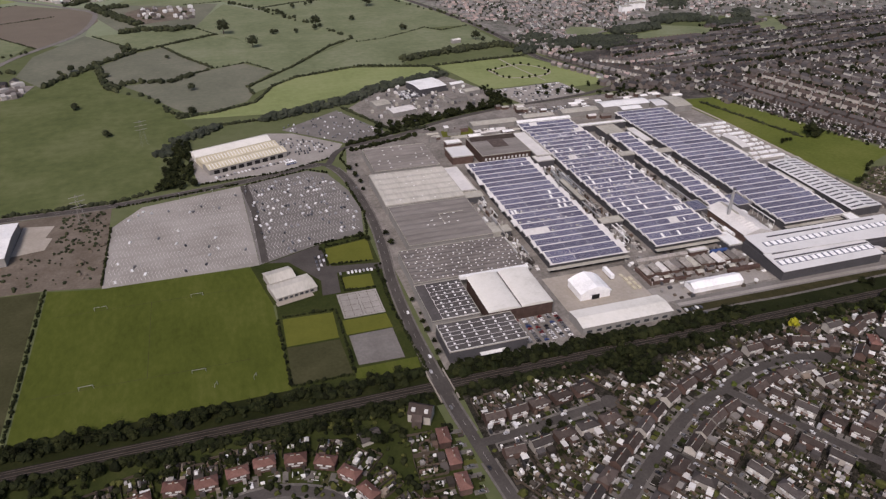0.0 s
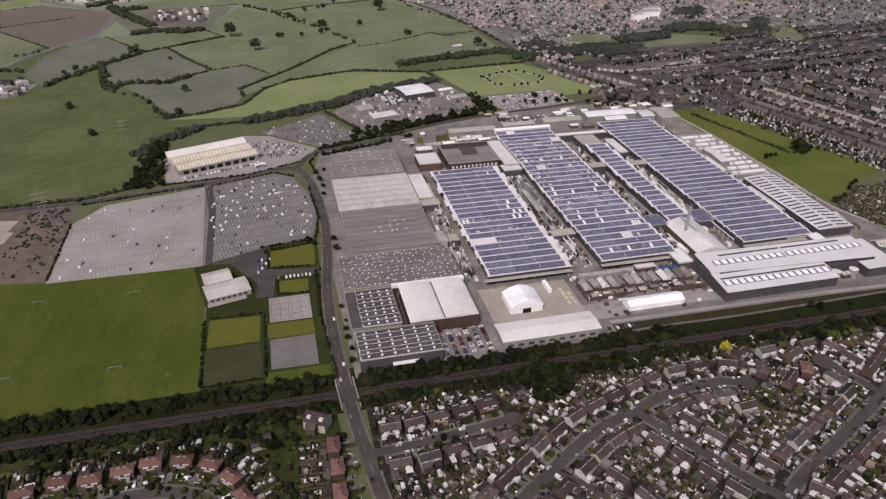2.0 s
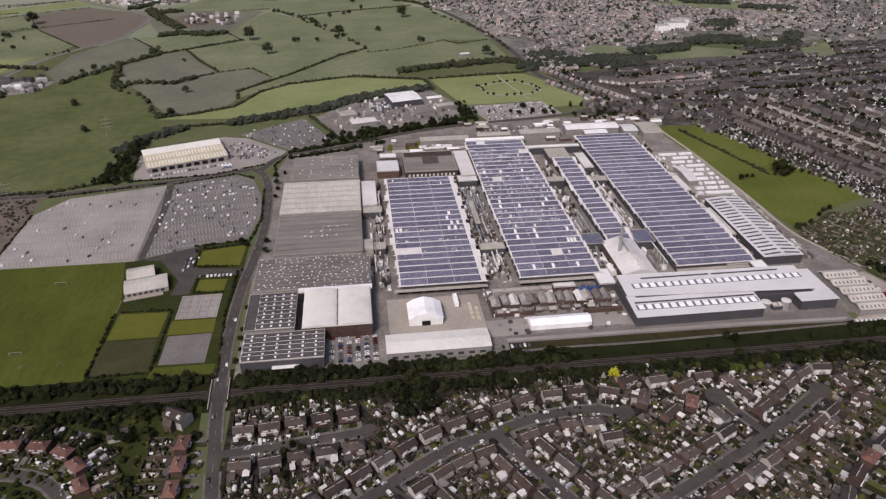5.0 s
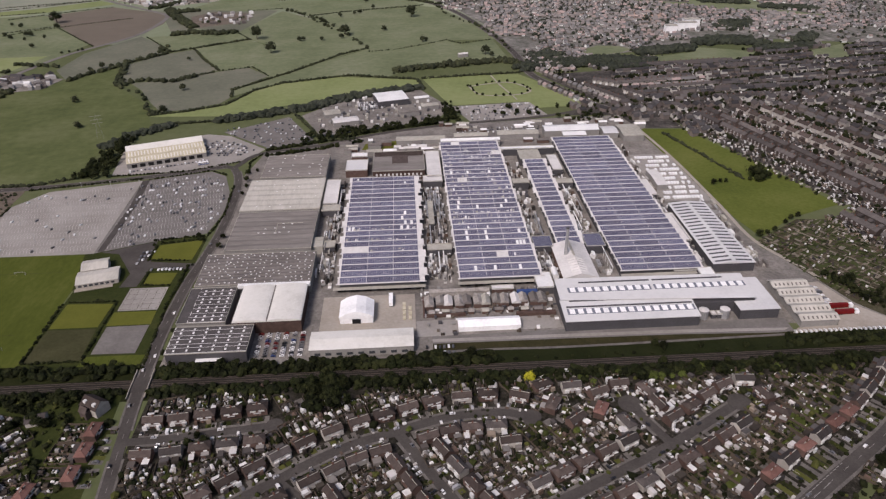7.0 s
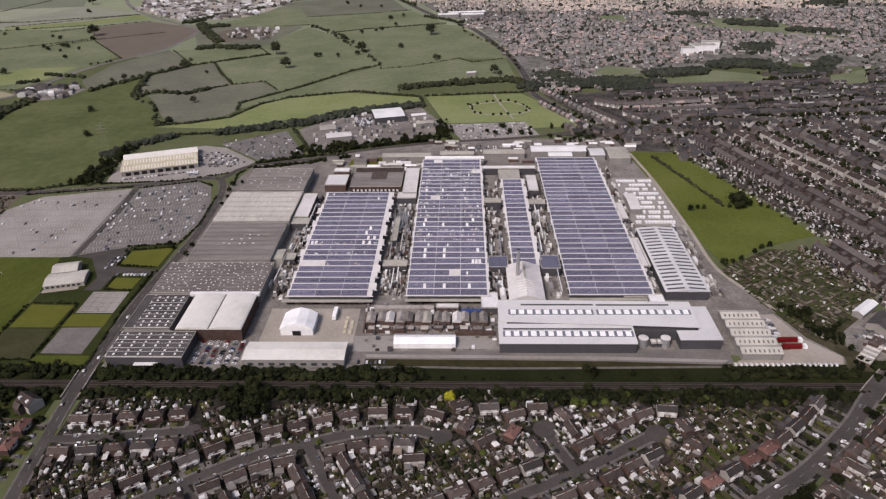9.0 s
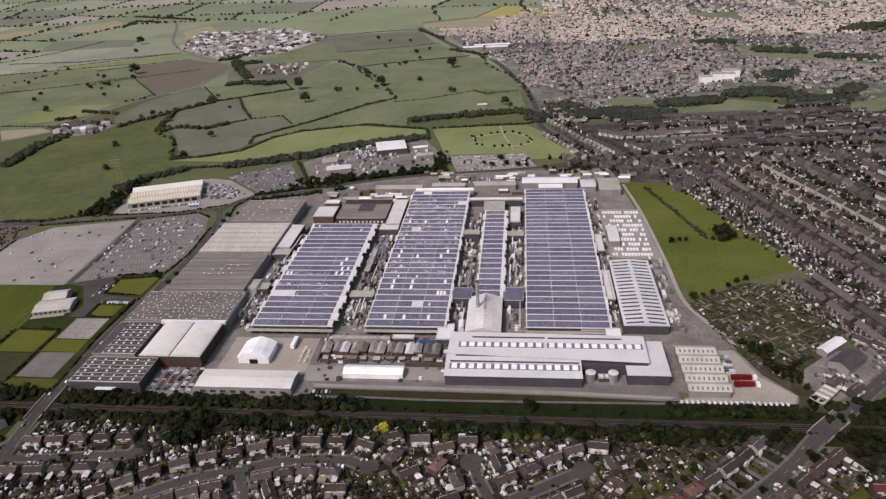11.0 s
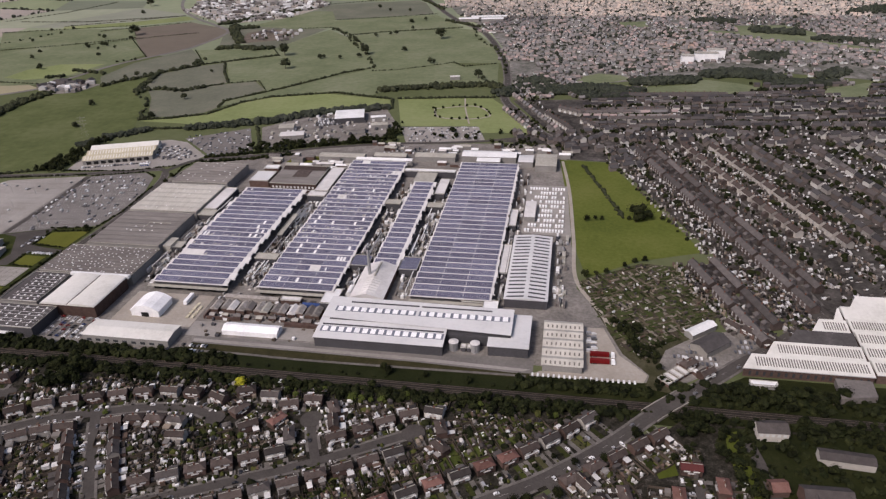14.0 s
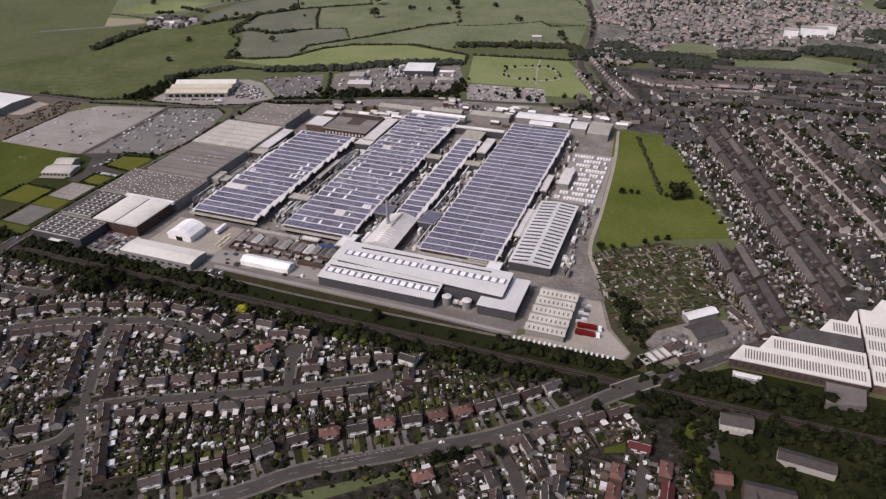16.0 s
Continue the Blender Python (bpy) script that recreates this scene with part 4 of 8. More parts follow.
field_hedge("thick", [(37, 923), (33, 951), (55, 977), (100, 1028), (156, 1107), (196, 1142)])
field_hedge("thick", [(-46, 862), (-5, 872), (36, 893), (61, 946), (92, 974), (135, 987), (179, 1001), (231, 985), (267, 974), (276, 934)])
field_hedge("thin", [(197, 1122), (239, 1131), (282, 1157), (319, 1181)])
field_hedge("thin", [(319, 1181), (339, 1157), (389, 1177)])
field_hedge("thin", [(82, 1378), (135, 1410), (239, 1438), (287, 1453)])
field_hedge("sparse", [(196, 1142), (156, 1248), (110, 1347), (38, 1442)])
field_hedge("trees", [(-196, 1010), (-175, 1047), (-154, 1073)])
field_hedge("trees", [(-154, 1073), (-145, 1095), (-105, 1138), (-100, 1150)])
field_hedge("thick", [(-100, 1150), (-68, 1170), (-26, 1197), (9, 1219)])
field_hedge("trees", [(-146, 1090), (-131, 1029), (-119, 978)])
field_hedge("trees", [(-118, 975), (-109, 999), (-98, 1008), (-58, 994), (-33, 1014), (-28, 1022)])
field_hedge("thick", [(-28, 1022), (-8, 1036)])
field_hedge("thin", [(-3, 1041), (40, 1056), (69, 1009)])
field_hedge("thick", [(-67, 1166), (-40, 1106), (-3, 1041)])
field_hedge("sparse", [(-117, 975), (-87, 951), (-59, 904), (-47, 866)])
field_hedge("trees", [(-52, 867), (-34, 871)])
field_hedge("trees", [(-111, 1145), (-116, 1182)])
field_hedge("thin", [(-118, 1182), (-165, 1253)])
field_hedge("wood", [(-126, 1260), (-98, 1277), (-57, 1260), (-28, 1273)])
field_hedge("wood", [(-188, 1469), (-144, 1380), (-104, 1310)])
field_hedge("wood", [(-163, 1445), (-131, 1452)])
field_hedge("sparse", [(-112, 1354), (-57, 1348), (-26, 1390)])
field_hedge("thin", [(-22, 1268), (10, 1215)])
field_hedge("thin", [(-410, 1280), (-379, 1312), (-305, 1363), (-234, 1400)])
field_hedge("thin", [(-458, 1412), (-368, 1475), (-306, 1509)])
field_hedge("thin", [(-336, 1332), (-230, 1198)])
field_hedge("sparse", [(-273, 1155), (-231, 1187)])
field_hedge("wood", [(239, 1011), (266, 1024)])
field_hedge("wood", [(266, 1024), (301, 1032), (342, 1042)])
field_hedge("wood", [(342, 1042), (390, 1052), (408, 1035)])
field_hedge("sparse", [(309, 1462), (339, 1348), (381, 1268), (402, 1176), (406, 1106)])
field_hedge("wood", [(-258, 845), (-265, 923), (-252, 968)])
field_hedge("trees", [(-322, 1051), (-296, 1064)])
field_hedge("thin", [(-396, 1027), (-301, 1020)])
field_hedge("trees", [(-305, 1101), (-235, 1082)])
field_hedge("thin", [(-554, 1236), (-450, 1284), (-343, 1350)])
field_hedge("thin", [(-674, 1394), (-558, 1430), (-416, 1471)])
field_hedge("sparse", [(-595, 1291), (-569, 1337), (-536, 1397)])
field_hedge("thin", [(-577, 1460), (-356, 1583)])
field_hedge("trees", [(-713, 1992), (-727, 2098), (-638, 2064)])
field_hedge("trees", [(-779, 2197), (-547, 2093)])
field_hedge("wood", [(-222, 1486), (-181, 1543)])
field_hedge("trees", [(-186, 1556), (-86, 1666)])
field_hedge("thin", [(27, 1456), (-37, 1444)])
field_hedge("sparse", [(33, 1445), (81, 1379), (143, 1257)])
field_hedge("thin", [(80, 1384), (174, 1424), (291, 1458)])
field_hedge("thin", [(9, 1533), (124, 1566), (217, 1602)])
field_hedge("thin", [(-93, 1711), (29, 1774), (149, 1800)])
field_hedge("trees", [(153, 1775), (223, 1649)])
field_hedge("trees", [(250, 1524), (325, 1461)])
field_hedge("thin", [(-721, 1511), (-558, 1511), (-356, 1583)])
field_hedge("thin", [(-764, 1514), (-687, 1625), (-643, 1770)])
field_hedge("thin", [(142, 1895), (274, 1950), (338, 2147)])
field_hedge("sparse", [(162, 1806), (354, 1782), (473, 1832)])
field_hedge("thick", [(-31, 827), (68, 839), (126, 868), (191, 915), (272, 941)])
field_hedge("thick", [(272, 977), (405, 992)])
field_hedge("thick", [(124, 850), (145, 805), (163, 763), (199, 767)])
field_hedge("thick", [(519.8, 757.8), (540, 690), (556, 633)])
field_hedge("thick", [(-176, 672), (-95, 674), (-60, 688)])
LOW = [
    [(-129, 553), (-128, 408)], [(12.8, 476), (13, 412)], [(14, 411.5), (48, 411.5)], [(49, 476), (49, 412)], [(15, 477), (48, 476)], [(54, 554), (54, 530), (84, 528)], [(56, 555), (88, 561)],
    [(59, 514), (59, 495), (80, 494)], [(10, 679), (64, 696), (80, 684)], [(-93, 664), (4, 682)], [(92, 660), (95, 600), (90, 566), (50, 561)], [(88, 403), (84, 470), (86, 520)],
    [(-28, 690), (40, 696), (88, 716)], [(108, 742), (160, 759), (212, 784), (285, 805)], [(112, 729), (165, 745), (205, 762)], [(106, 735), (97, 712), (100, 690)], [(-94, 548), (-94, 630)],
]
for h in LOW:
    tree_stuff("hedge", along(h, 1.6, 0.4, 1.0), "low dark clipped boundary hedge", category="hedge")

# belts along the railway and lane: bushes joined, the taller trees singly
belt = along([(-330, 402), (-120, 402), (20, 400), (85, 399)], 0.95, 5.0, 1.9) + along([(100, 397), (180, 397), (258, 397), (300, 396)], 0.8, 4.8, 1.9) + along([(300, 394.5), (480, 394.5)], 9.0, 1.0, 0.9) + along([(478, 398), (520, 400), (556, 399)], 1.0, 4.0, 1.8)
tree_stuff("railway_shrubs", belt, "dense dark shrubs on the north side of the railway", category="shrubs", source=LUMPS)
tree_stuff("railway_shrubs", along([(-330, 383.5), (86, 383.5)], 2.0, 0.8, 0.9) + along([(100, 383.5), (560, 383.5)], 2.0, 0.8, 0.9), "low brambles beside the track", category="shrubs")
belt = along([(-330, 380), (-120, 380), (20, 378), (84, 379)], 1.1, 3.4, 1.7) + along([(100, 379), (190, 379), (300, 380), (420, 379), (545, 381)], 0.85, 4.0, 1.7)
tree_stuff("railway_shrubs", belt, "dense dark shrubs on the south side of the railway", category="shrubs", source=LUMPS)
for i in range(62):
    x = RND.uniform(-125, 88)
    belt_tree(x, RND.uniform(397, 405), RND.uniform(0.45, 0.85), i)
for i in range(60):
    x = RND.uniform(104, 300)
    belt_tree(x, RND.uniform(394, 401), RND.uniform(0.45, 0.8), i)
for i in range(26):
    belt_tree(RND.uniform(480, 560), RND.uniform(393, 403), RND.uniform(0.4, 0.8), i)
for i in range(105):
    belt_tree(RND.uniform(225, 550), RND.uniform(370, 384), RND.uniform(0.45, 0.9), i)
for i in range(26):
    belt_tree(RND.uniform(186, 212), RND.uniform(356, 384), RND.uniform(0.85, 1.3), i)
for i in range(40):
    belt_tree(RND.uniform(5, 72), RND.uniform(356, 381), RND.uniform(0.5, 0.95), i)
for i in range(24):
    belt_tree(RND.uniform(-125, 5), RND.uniform(362, 380), RND.uniform(0.5, 0.85), i)
for i in range(64):
    x = RND.uniform(575, 715)
    belt_tree(x, RND.uniform(375, 412) if x > 600 else RND.uniform(365, 390), RND.uniform(0.6, 1.0), i)
for i in range(34):
    belt_tree(RND.uniform(566, 596), RND.uniform(346, 384), RND.uniform(0.35, 0.75), i)
for i in range(46):
    belt_tree(RND.uniform(594, 612), RND.uniform(296, 372), RND.uniform(0.3, 0.6), i)
for i in range(120):
    x = RND.uniform(600, 860)
    GROVE.append((x, RND.uniform(376, 384) if i % 2 else RND.uniform(393, 411), RND.uniform(0.5, 1.0)))
for i in range(120):
    x, y = RND.uniform(596, 760), RND.uniform(292, 374)
    if not (610 < x < 668 and 318 < y < 342) and not (636 < x < 668 and 350 < y < 366) and not (608 < x < 630 and y > 366):
        GROVE.append((x, y, RND.uniform(0.3, 0.8)))
tree(315.5, 373.5, 0.8, 2, "golden yellow round-headed tree", "leaf_yellow")
for x, y in ((387, 371), (392, 372), (398, 371), (404, 372), (352, 370), (246, 340), (334, 332), (345, 374), (368, 377), (440, 372), (462, 376), (418, 379), (505, 372)):
    tree(x, y, RND.uniform(0.55, 0.75), 3, "light green bushy tree", "leaf_bright")
for x, y, s in ((398, 402, 1.25), (402, 399, 1.0), (425, 398, 0.7), (452, 396, 0.8), (285, 400, 0.9), (345, 394, 0.6), (372, 395, 0.7), (524, 626, 0.8), (531, 629, 0.6), (537, 630, 0.7), (560, 632, 1.0), (567, 640, 1.1), (572, 634, 0.9), (577, 642, 0.8), (566, 628, 0.9), (588, 634, 0.6), (593, 630, 0.6), (522, 530, 0.9), (530, 534, 0.9), (538, 538, 1.0), (552, 549, 0.7), (560, 556, 1.1), (568, 560, 0.8),
                (89, 520, 0.5), (86, 497, 0.6), (98, 470, 0.5), (99, 455, 0.55), (98, 446, 0.6), (98, 436, 0.6), (99, 426, 0.55), (98, 414, 0.6), (103, 560, 0.6), (103, 545, 0.7), (103, 640, 0.6), (104, 655, 0.7), (102, 668, 0.8), (100, 684, 0.9), (108, 690, 0.8), (52, 552, 0.7), (57, 556, 0.6), (84, 562, 0.7), (88, 556, 0.6),
                (548, 470, 0.9), (555, 462, 1.0), (560, 430, 0.6), (135, 343, 0.9), (140, 338, 0.8), (131, 338, 0.8), (508, 315, 1.5), (548, 366, 0.7), (516, 338, 0.6), (487, 305, 1.35), (480, 300, 1.3), (493, 310, 1.25), (569, 380, 0.8), (549, 361, 0.9), (531, 342, 0.9), (505, 341, 0.8)):
    tree(x, y, s, RND.randrange(5))
for i in range(34):
    t = RND.random()
    belt_tree(-58 + 15 * t + RND.uniform(-7, 7), 685 + 80 * t + RND.uniform(-8, 8), RND.uniform(0.6, 1.0), i)
for i in range(130):
    t = RND.random()
    belt_tree(150 + 145 * t + RND.uniform(-12, 8), 760 + 40 * t + RND.uniform(-2, 17), RND.uniform(0.6, 1.05), i)
for i in range(60):
    GROVE.append((RND.uniform(300, 545), RND.uniform(806, 850), RND.uniform(0.4, 0.85)))
for i in range(60):
    t = RND.random()
    GROVE.append((303 - 6 * t + RND.uniform(-7, 7), 805 + 65 * t, RND.uniform(0.4, 0.8)))
for i in range(30):
    t = RND.random()
    GROVE.append((540 + 26 * t + RND.uniform(-2, 4), 470 - 52 * t + RND.uniform(-4, 9), RND.uniform(0.35, 0.8)))
for i in range(16):
    GROVE.append((RND.uniform(560, 578), RND.uniform(396, 412), RND.uniform(0.35, 0.65)))
WOOD = [(-56, 684), (-49, 782), (-37, 790), (-31, 714), (-32, 679)]
for i in range(120):
    x, y = RND.uniform(-58, -30), RND.uniform(678, 792)
    if inside((x, y), WOOD):
        GROVE.append((x, y, RND.uniform(0.5, 0.95)))
for x, y, s in ((566, 636, 1.5), (572, 642, 1.4), (562, 640, 1.3), (576, 634, 1.2), (569, 630, 1.2)):
    GROVE.append((x, y, s))
FIELD_OAKS = [(-384, 1261), (-357, 1251), (-361, 1282), (-331, 1263), (-324, 1201), (-404, 1344), (54, 1130), (-30, 957), (-182, 1056), (-171, 1072), (19, 1217), (88, 1199), (94, 1202), (40, 1426), (111, 1333), (117, 1323), (140, 1371), (165, 1387), (197, 1438), (220, 1257), (267, 1356), (287, 1177), (281, 1174), (370, 1088), (123, 1199), (153, 1210), (158, 1232), (163, 1224), (-150, 921), (-59, 1101), (-31, 871), (-112, 828)]
FIELD_OAKS += [(-341, 1335), (-357, 1376), (-439, 1178), (-454, 1219), (-402, 1282), (-367, 1280), (-573, 1415), (-531, 1429), (-371, 1109), (-539, 1312), (-429, 1364), (-477, 1607), (-516, 1710), (71, 1672), (105, 1633), (150, 1629), (181, 1501), (205, 1528), (174, 1393), (118, 1301), (378, 1079)]
for x, y in FIELD_OAKS:
    tree(x, y, 1.9 if (x, y) == (54, 1130) else RND.uniform(0.75, 1.25), RND.randrange(5), mat="leaf_field")

spots = [(RND.uniform(560, 880), RND.uniform(393, 414), 1.0, RND.uniform(0.8, 2.6)) for i in range(500)] + [(RND.uniform(575, 880), RND.uniform(372, 384), 1.0, RND.uniform(0.8, 2.6)) for i in range(350)] + \
    [(RND.uniform(596, 760), RND.uniform(290, 374), 0.8, RND.uniform(0.6, 2.4)) for i in range(460)] + [(RND.uniform(596, 612), RND.uniform(290, 374), 0.8, RND.uniform(0.5, 1.5)) for i in range(60)]
tree_stuff("scrub", spots, "dense dark scrub beside the railway and gardens", category="shrubs", source=LUMPS)
gm = Mesh()
KINDS = [crown_mesh(random.Random(90 + i), 4.2, 9.5, 7, 110) for i in range(5)]
for i, (x, y, s) in enumerate(GROVE):
    if not off_road(x, y):
        continue
    a = RND.random() * 6.28
    c, q = math.cos(a) * s, math.sin(a) * s
    k = KINDS[i % 5]
    gm.add([(x + c * p[0] - q * p[1], y + q * p[0] + c * p[1], s * p[2]) for p in k.v], k.f)
gm.thing("railway_trees", M["leaf_far"], label="dense dark trees along the railway and lanes", category="trees", kind="stuff")

# far trees and woods, joined
spots = along([(108, 743), (160, 760), (212, 786), (285, 808)], 1.6, 2.0, 1.9) + along([(112, 727), (165, 743), (205, 760)], 1.8, 1.5, 1.7)
tree_stuff("roadside_shrubs", spots, "dark shrubs along the road behind the works", category="shrubs", source=LUMPS)
SURVEYED = [(-760, 860), (-780, 1500), (-820, 1900), (-500, 1960), (150, 1960), (520, 1980), (560, 1850), (430, 1000), (300, 900)]
spots = []
for a, b in far_hedges:
    m = ((a[0] + b[0]) / 2, (a[1] + b[1]) / 2)
    if m[0] > 700 + (m[1] - 1200) * 0.15 and m[1] < 3600:
        continue
    if inside(m, SURVEYED):
        continue
    q = 1.0 if m[1] < 2400 else 1.35
    if abs(m[0] - 450) > 300 + 0.95 * m[1]:
        continue
    if RND.random() < 0.74:
        spots += along([a, b], 8.0 if m[1] < 1900 else 17.0 * q, 1.6, 2.2 * q if m[1] < 1900 else 3.0)
    if RND.random() < 0.85:
        spots += along([a, b], 30, 5, 3.6, 0.8)
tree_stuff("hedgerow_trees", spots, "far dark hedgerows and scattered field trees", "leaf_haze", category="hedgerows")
spots = []
for line, step, spread, size in (
        ([(466, 1022), (512, 1029), (544, 1037), (590, 1020)], 0.35, 11, 3.6),
        ([(442, 1068), (467, 1062)], 0.4, 9, 4.2),
        ([(598, 1074), (634, 1082), (672, 1088)], 0.35, 9, 3.6),
        ([(700, 1118), (738, 1130), (782, 1116)], 0.35, 12, 3.8),
        ([(774, 1208), (818, 1244)], 0.6, 14, 3.8),
        ([(772, 1073), (807, 1078), (853, 1083)], 0.5, 7, 3.4),
        ([(739, 1516), (800, 1505)], 0.8, 8, 4),
        ([(823, 1433), (893, 1407)], 0.8, 10, 4.2),
        ([(1038, 1602), (1132, 1657)], 1.0, 12, 4.2),
        ([(526, 1005), (577, 1004)], 0.6, 7, 3.2),
        ([(909, 1367), (994, 1330)], 1.0, 7, 3.8),
        ([(851, 1120), (885, 1151)], 0.8, 9, 3.6),
        ([(40, 836), (126, 862), (190, 908), (270, 936)], 1.4, 5, 3.4),
        ([(410, 1000), (440, 1040)], 1.5, 8, 3.6),
        ([(-60, 760), (-40, 800), (-10, 822)], 0.9, 5, 2.6),
):
    spots += along(line, step * 0.7, spread * 1.35, size)
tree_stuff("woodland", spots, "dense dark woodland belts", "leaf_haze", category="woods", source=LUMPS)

# ---------------------------------------------------------------- the works: solar sheds


def solar_shed(x0, x1, y0, y1, h, bays, px, label, gaps=(), white=(), missing=0.0, ragged=()):
    """A north-light shed: sawtooth bays with their slopes to the south, each slope carrying long solar arrays between the x positions px."""
    p = (y1 - y0) / bays
    rise = min(1.5, p * 0.16)
    shed = root("factory_shed", label=label, category="factory", group="solar-roofed sheds of the works")
    # wall colour kept dark to paint the shade under the eave
    wall = Mesh().box(px[0] + 0.2, y0 + 0.6, 0, px[-1] - 0.2, y1 - 0.3, h - 0.1)
    part("wall", wall, M["clad_dark"], shed, "stained grey wall, darkened as shade under the eave")
    prof = [(0, h - 0.15), (p, h - 0.15), (p, h + 0.05), (p * 0.92, h + rise), (0, h + 0.05)]
    n = 5
    # the bays end unevenly, some with a short lean-to eave beyond the arrays
    ends = [(min(x0 + u * (px[0] - x0), px[0] - 0.5), max(x1 - v * (x1 - px[-1]), px[-1] + 0.5)) for u, v in ((0.75, 0.3), (0.3, 0.5), (0.85, -0.1), (0.6, 0.1))]
    faces = [tuple(range(n - 1, -1, -1)), tuple(range(n, 2 * n))] + [(i2, (i2 + 1) % n, n + (i2 + 1) % n, n + i2) for i2 in range(n)]
    bay = [Mesh().add([(a, y, z) for y, z in prof] + [(b, y, z) for y, z in prof], faces).data("roof_bay", M["shed_roof"]) for a, b in ends]
    gutter = [Mesh().box(a - 1.1, -0.55, h - 0.1, b + 1.1, 0.35, h + 0.16).data("valley_gutter", M["shed_roof"]) for a, b in ends]
    for i in range(bays + 1):
        k = (i * 7 // 3 + i // 4) % 4
        if i < bays:
            part("roof_bay", bay[k], None, shed, at=pose(0, y0 + i * p, 0))
        part("valley_gutter", gutter[k], None, shed, at=pose(0, y0 + i * p, 0))
    # black panels painted as the shade inside openings under the south eave
    for i in range(int((x1 - x0) / 9)):
        part("loading_door", Mesh().box(x0 + 4 + i * 9, y0 + 0.35, 0, x0 + 9.5 + i * 9, y0 + 0.62, h * 0.62), M["black"], shed)
    part("canopy", Mesh().box(x0 + 1, y0 - 3.2, h * 0.56, x1 - 1, y0 + 0.34, h * 0.56 + 0.25), M["mid_roof"], shed, "pale canopy along the black openings")
    slope = math.degrees(math.atan2(rise - 0.05, p * 0.92))
    run = math.hypot(rise, p * 0.92)
    cols = [(a, b, Mesh().box(0, 0, 0, b - a - 0.24, run * 0.375, 0.09).box(0, run * 0.391, 0, b - a - 0.24, run * 0.765, 0.09).data("solar_panel", M["panel"])) for a, b in zip(px, px[1:])]
    patch = [Mesh().box(0, 0, 0, w, run * d, 0.05).data("roof_sheet", M[k]) for w, d, k in ((1.2, 0.2, "shed_roof"), (2.6, 0.14, "shed_roof"), (0.6, 0.45, "mid_roof"), (1.6, 0.25, "mid_roof"), (0.5, 0.3, "shed_roof"))]
    half = [Mesh().box(0, 0, 0, (b - a) * 0.55, run * 0.765, 0.09).data("solar_panel", M["panel"]) for a, b in zip(px, px[1:])]
    blank = Mesh().box(0, 0, 0, 2.0, run * 0.6, 0.06).data("roof_sheet", M["white_roof"])
    small = Mesh().box(0, 0, 0, 1.3, run * 0.38, 0.06).data("roof_sheet", M["white_roof"])
    for i in range(bays):
        for j, (a, b, me) in enumerate(cols):
            if (i, j) in gaps:
                continue
            data = me
            if i in ragged:
                for q in range(RND.choice((3, 4, 5))):
                    part("roof_sheet", RND.choice(patch), None, shed, at=pose(a + RND.uniform(0.5, b - a - 3.5), y0 + i * p + run * RND.uniform(0.06, 0.4), h + 0.26 + rise * 0.26 + 0.012 * q, slope, 0, 0))
            if RND.random() < missing * 0.1:
                data = half[j]
            part("solar_panel", data, None, shed, at=pose(a + 0.12, y0 + i * p + run * 0.08, h + 0.14 + rise * 0.08, slope, 0, 0))
            if RND.random() < missing:
                part("roof_sheet", small, None, shed, at=pose(a + RND.uniform(1, b - a - 4.5), y0 + i * p + run * RND.uniform(0.09, 0.35), h + 0.30 + rise * 0.30, slope, 0, 0))
    for i, x in white:
        part("roof_sheet", blank, None, shed, at=pose(x, y0 + i * p + run * 0.09, h + 0.26 + rise * 0.09, slope, 0, 0))
    return shed


def columns(a, b, n, gap=0.7):
    w = (b - a) / n
    return [a + i * w for i in range(n)] + [b]


solar_shed(195, 261, 475.8, 651.5, 6.6, 21, columns(200.5, 256, 3), "long low factory shed with blue solar arrays on a sawtooth roof", gaps=((5, 0),), white=[(12, 246), (11, 243.5), (9, 202), (9, 205), (9, 243), (9, 248), (10, 246), (10, 251)], missing=0.02, ragged=(5, 7, 9))
solar_shed(281.5, 342.5, 476.8, 731.5, 6.6, 29, columns(284, 340.5, 3), "long factory shed with blue solar arrays and scattered white roof sheets", white=[(5, 330), (5, 332.6), (5, 335.2), (1, 295), (1, 309), (1, 327), (6, 293), (6, 308), (7, 293), (7, 308), (7, 334), (12, 290), (12, 306), (12, 326), (13, 291), (13, 331), (20, 289), (20, 304), (20, 324)], missing=0.14, ragged=[9, 10, 11] + list(range(14, 27)))
solar_shed(357, 382, 519, 680, 7.0, 18, columns(361, 378.5, 1), "narrow shed with one column of solar arrays")
solar_shed(396.5, 457.5, 478, 735, 6.8, 31, columns(398.5, 455.5, 3), "longest factory shed wholly covered with blue solar arrays")


plant = Mesh()
for x0, x1, y0, y1, n in ((262.5, 280, 480, 650, 230), (344, 356, 480, 690, 150), (383, 395, 520, 690, 150), (187, 194, 480, 650, 110), (459, 468, 500, 720, 110)):
    for i in range(n):
        x = x0 + abs(RND.gauss(0, 0.25)) * (x1 - x0) if RND.random() < 0.5 else x1 - abs(RND.gauss(0, 0.25)) * (x1 - x0)
        y, w, l = RND.uniform(y0, y1), RND.choice((0.7, 1.0, 1.6, 2.4)), RND.choice((0.8, 1.4, 2.6, 5.5))
        x = min(max(x, x0), x1 - w)
        plant.box(x, y, 0.05, x + w, y + l, RND.uniform(0.5, 3.6))
plant.thing("yard_plant", M["bits"], label="white, grey and dark ducts, skips and crates between the sheds", category="yard clutter", kind="stuff")


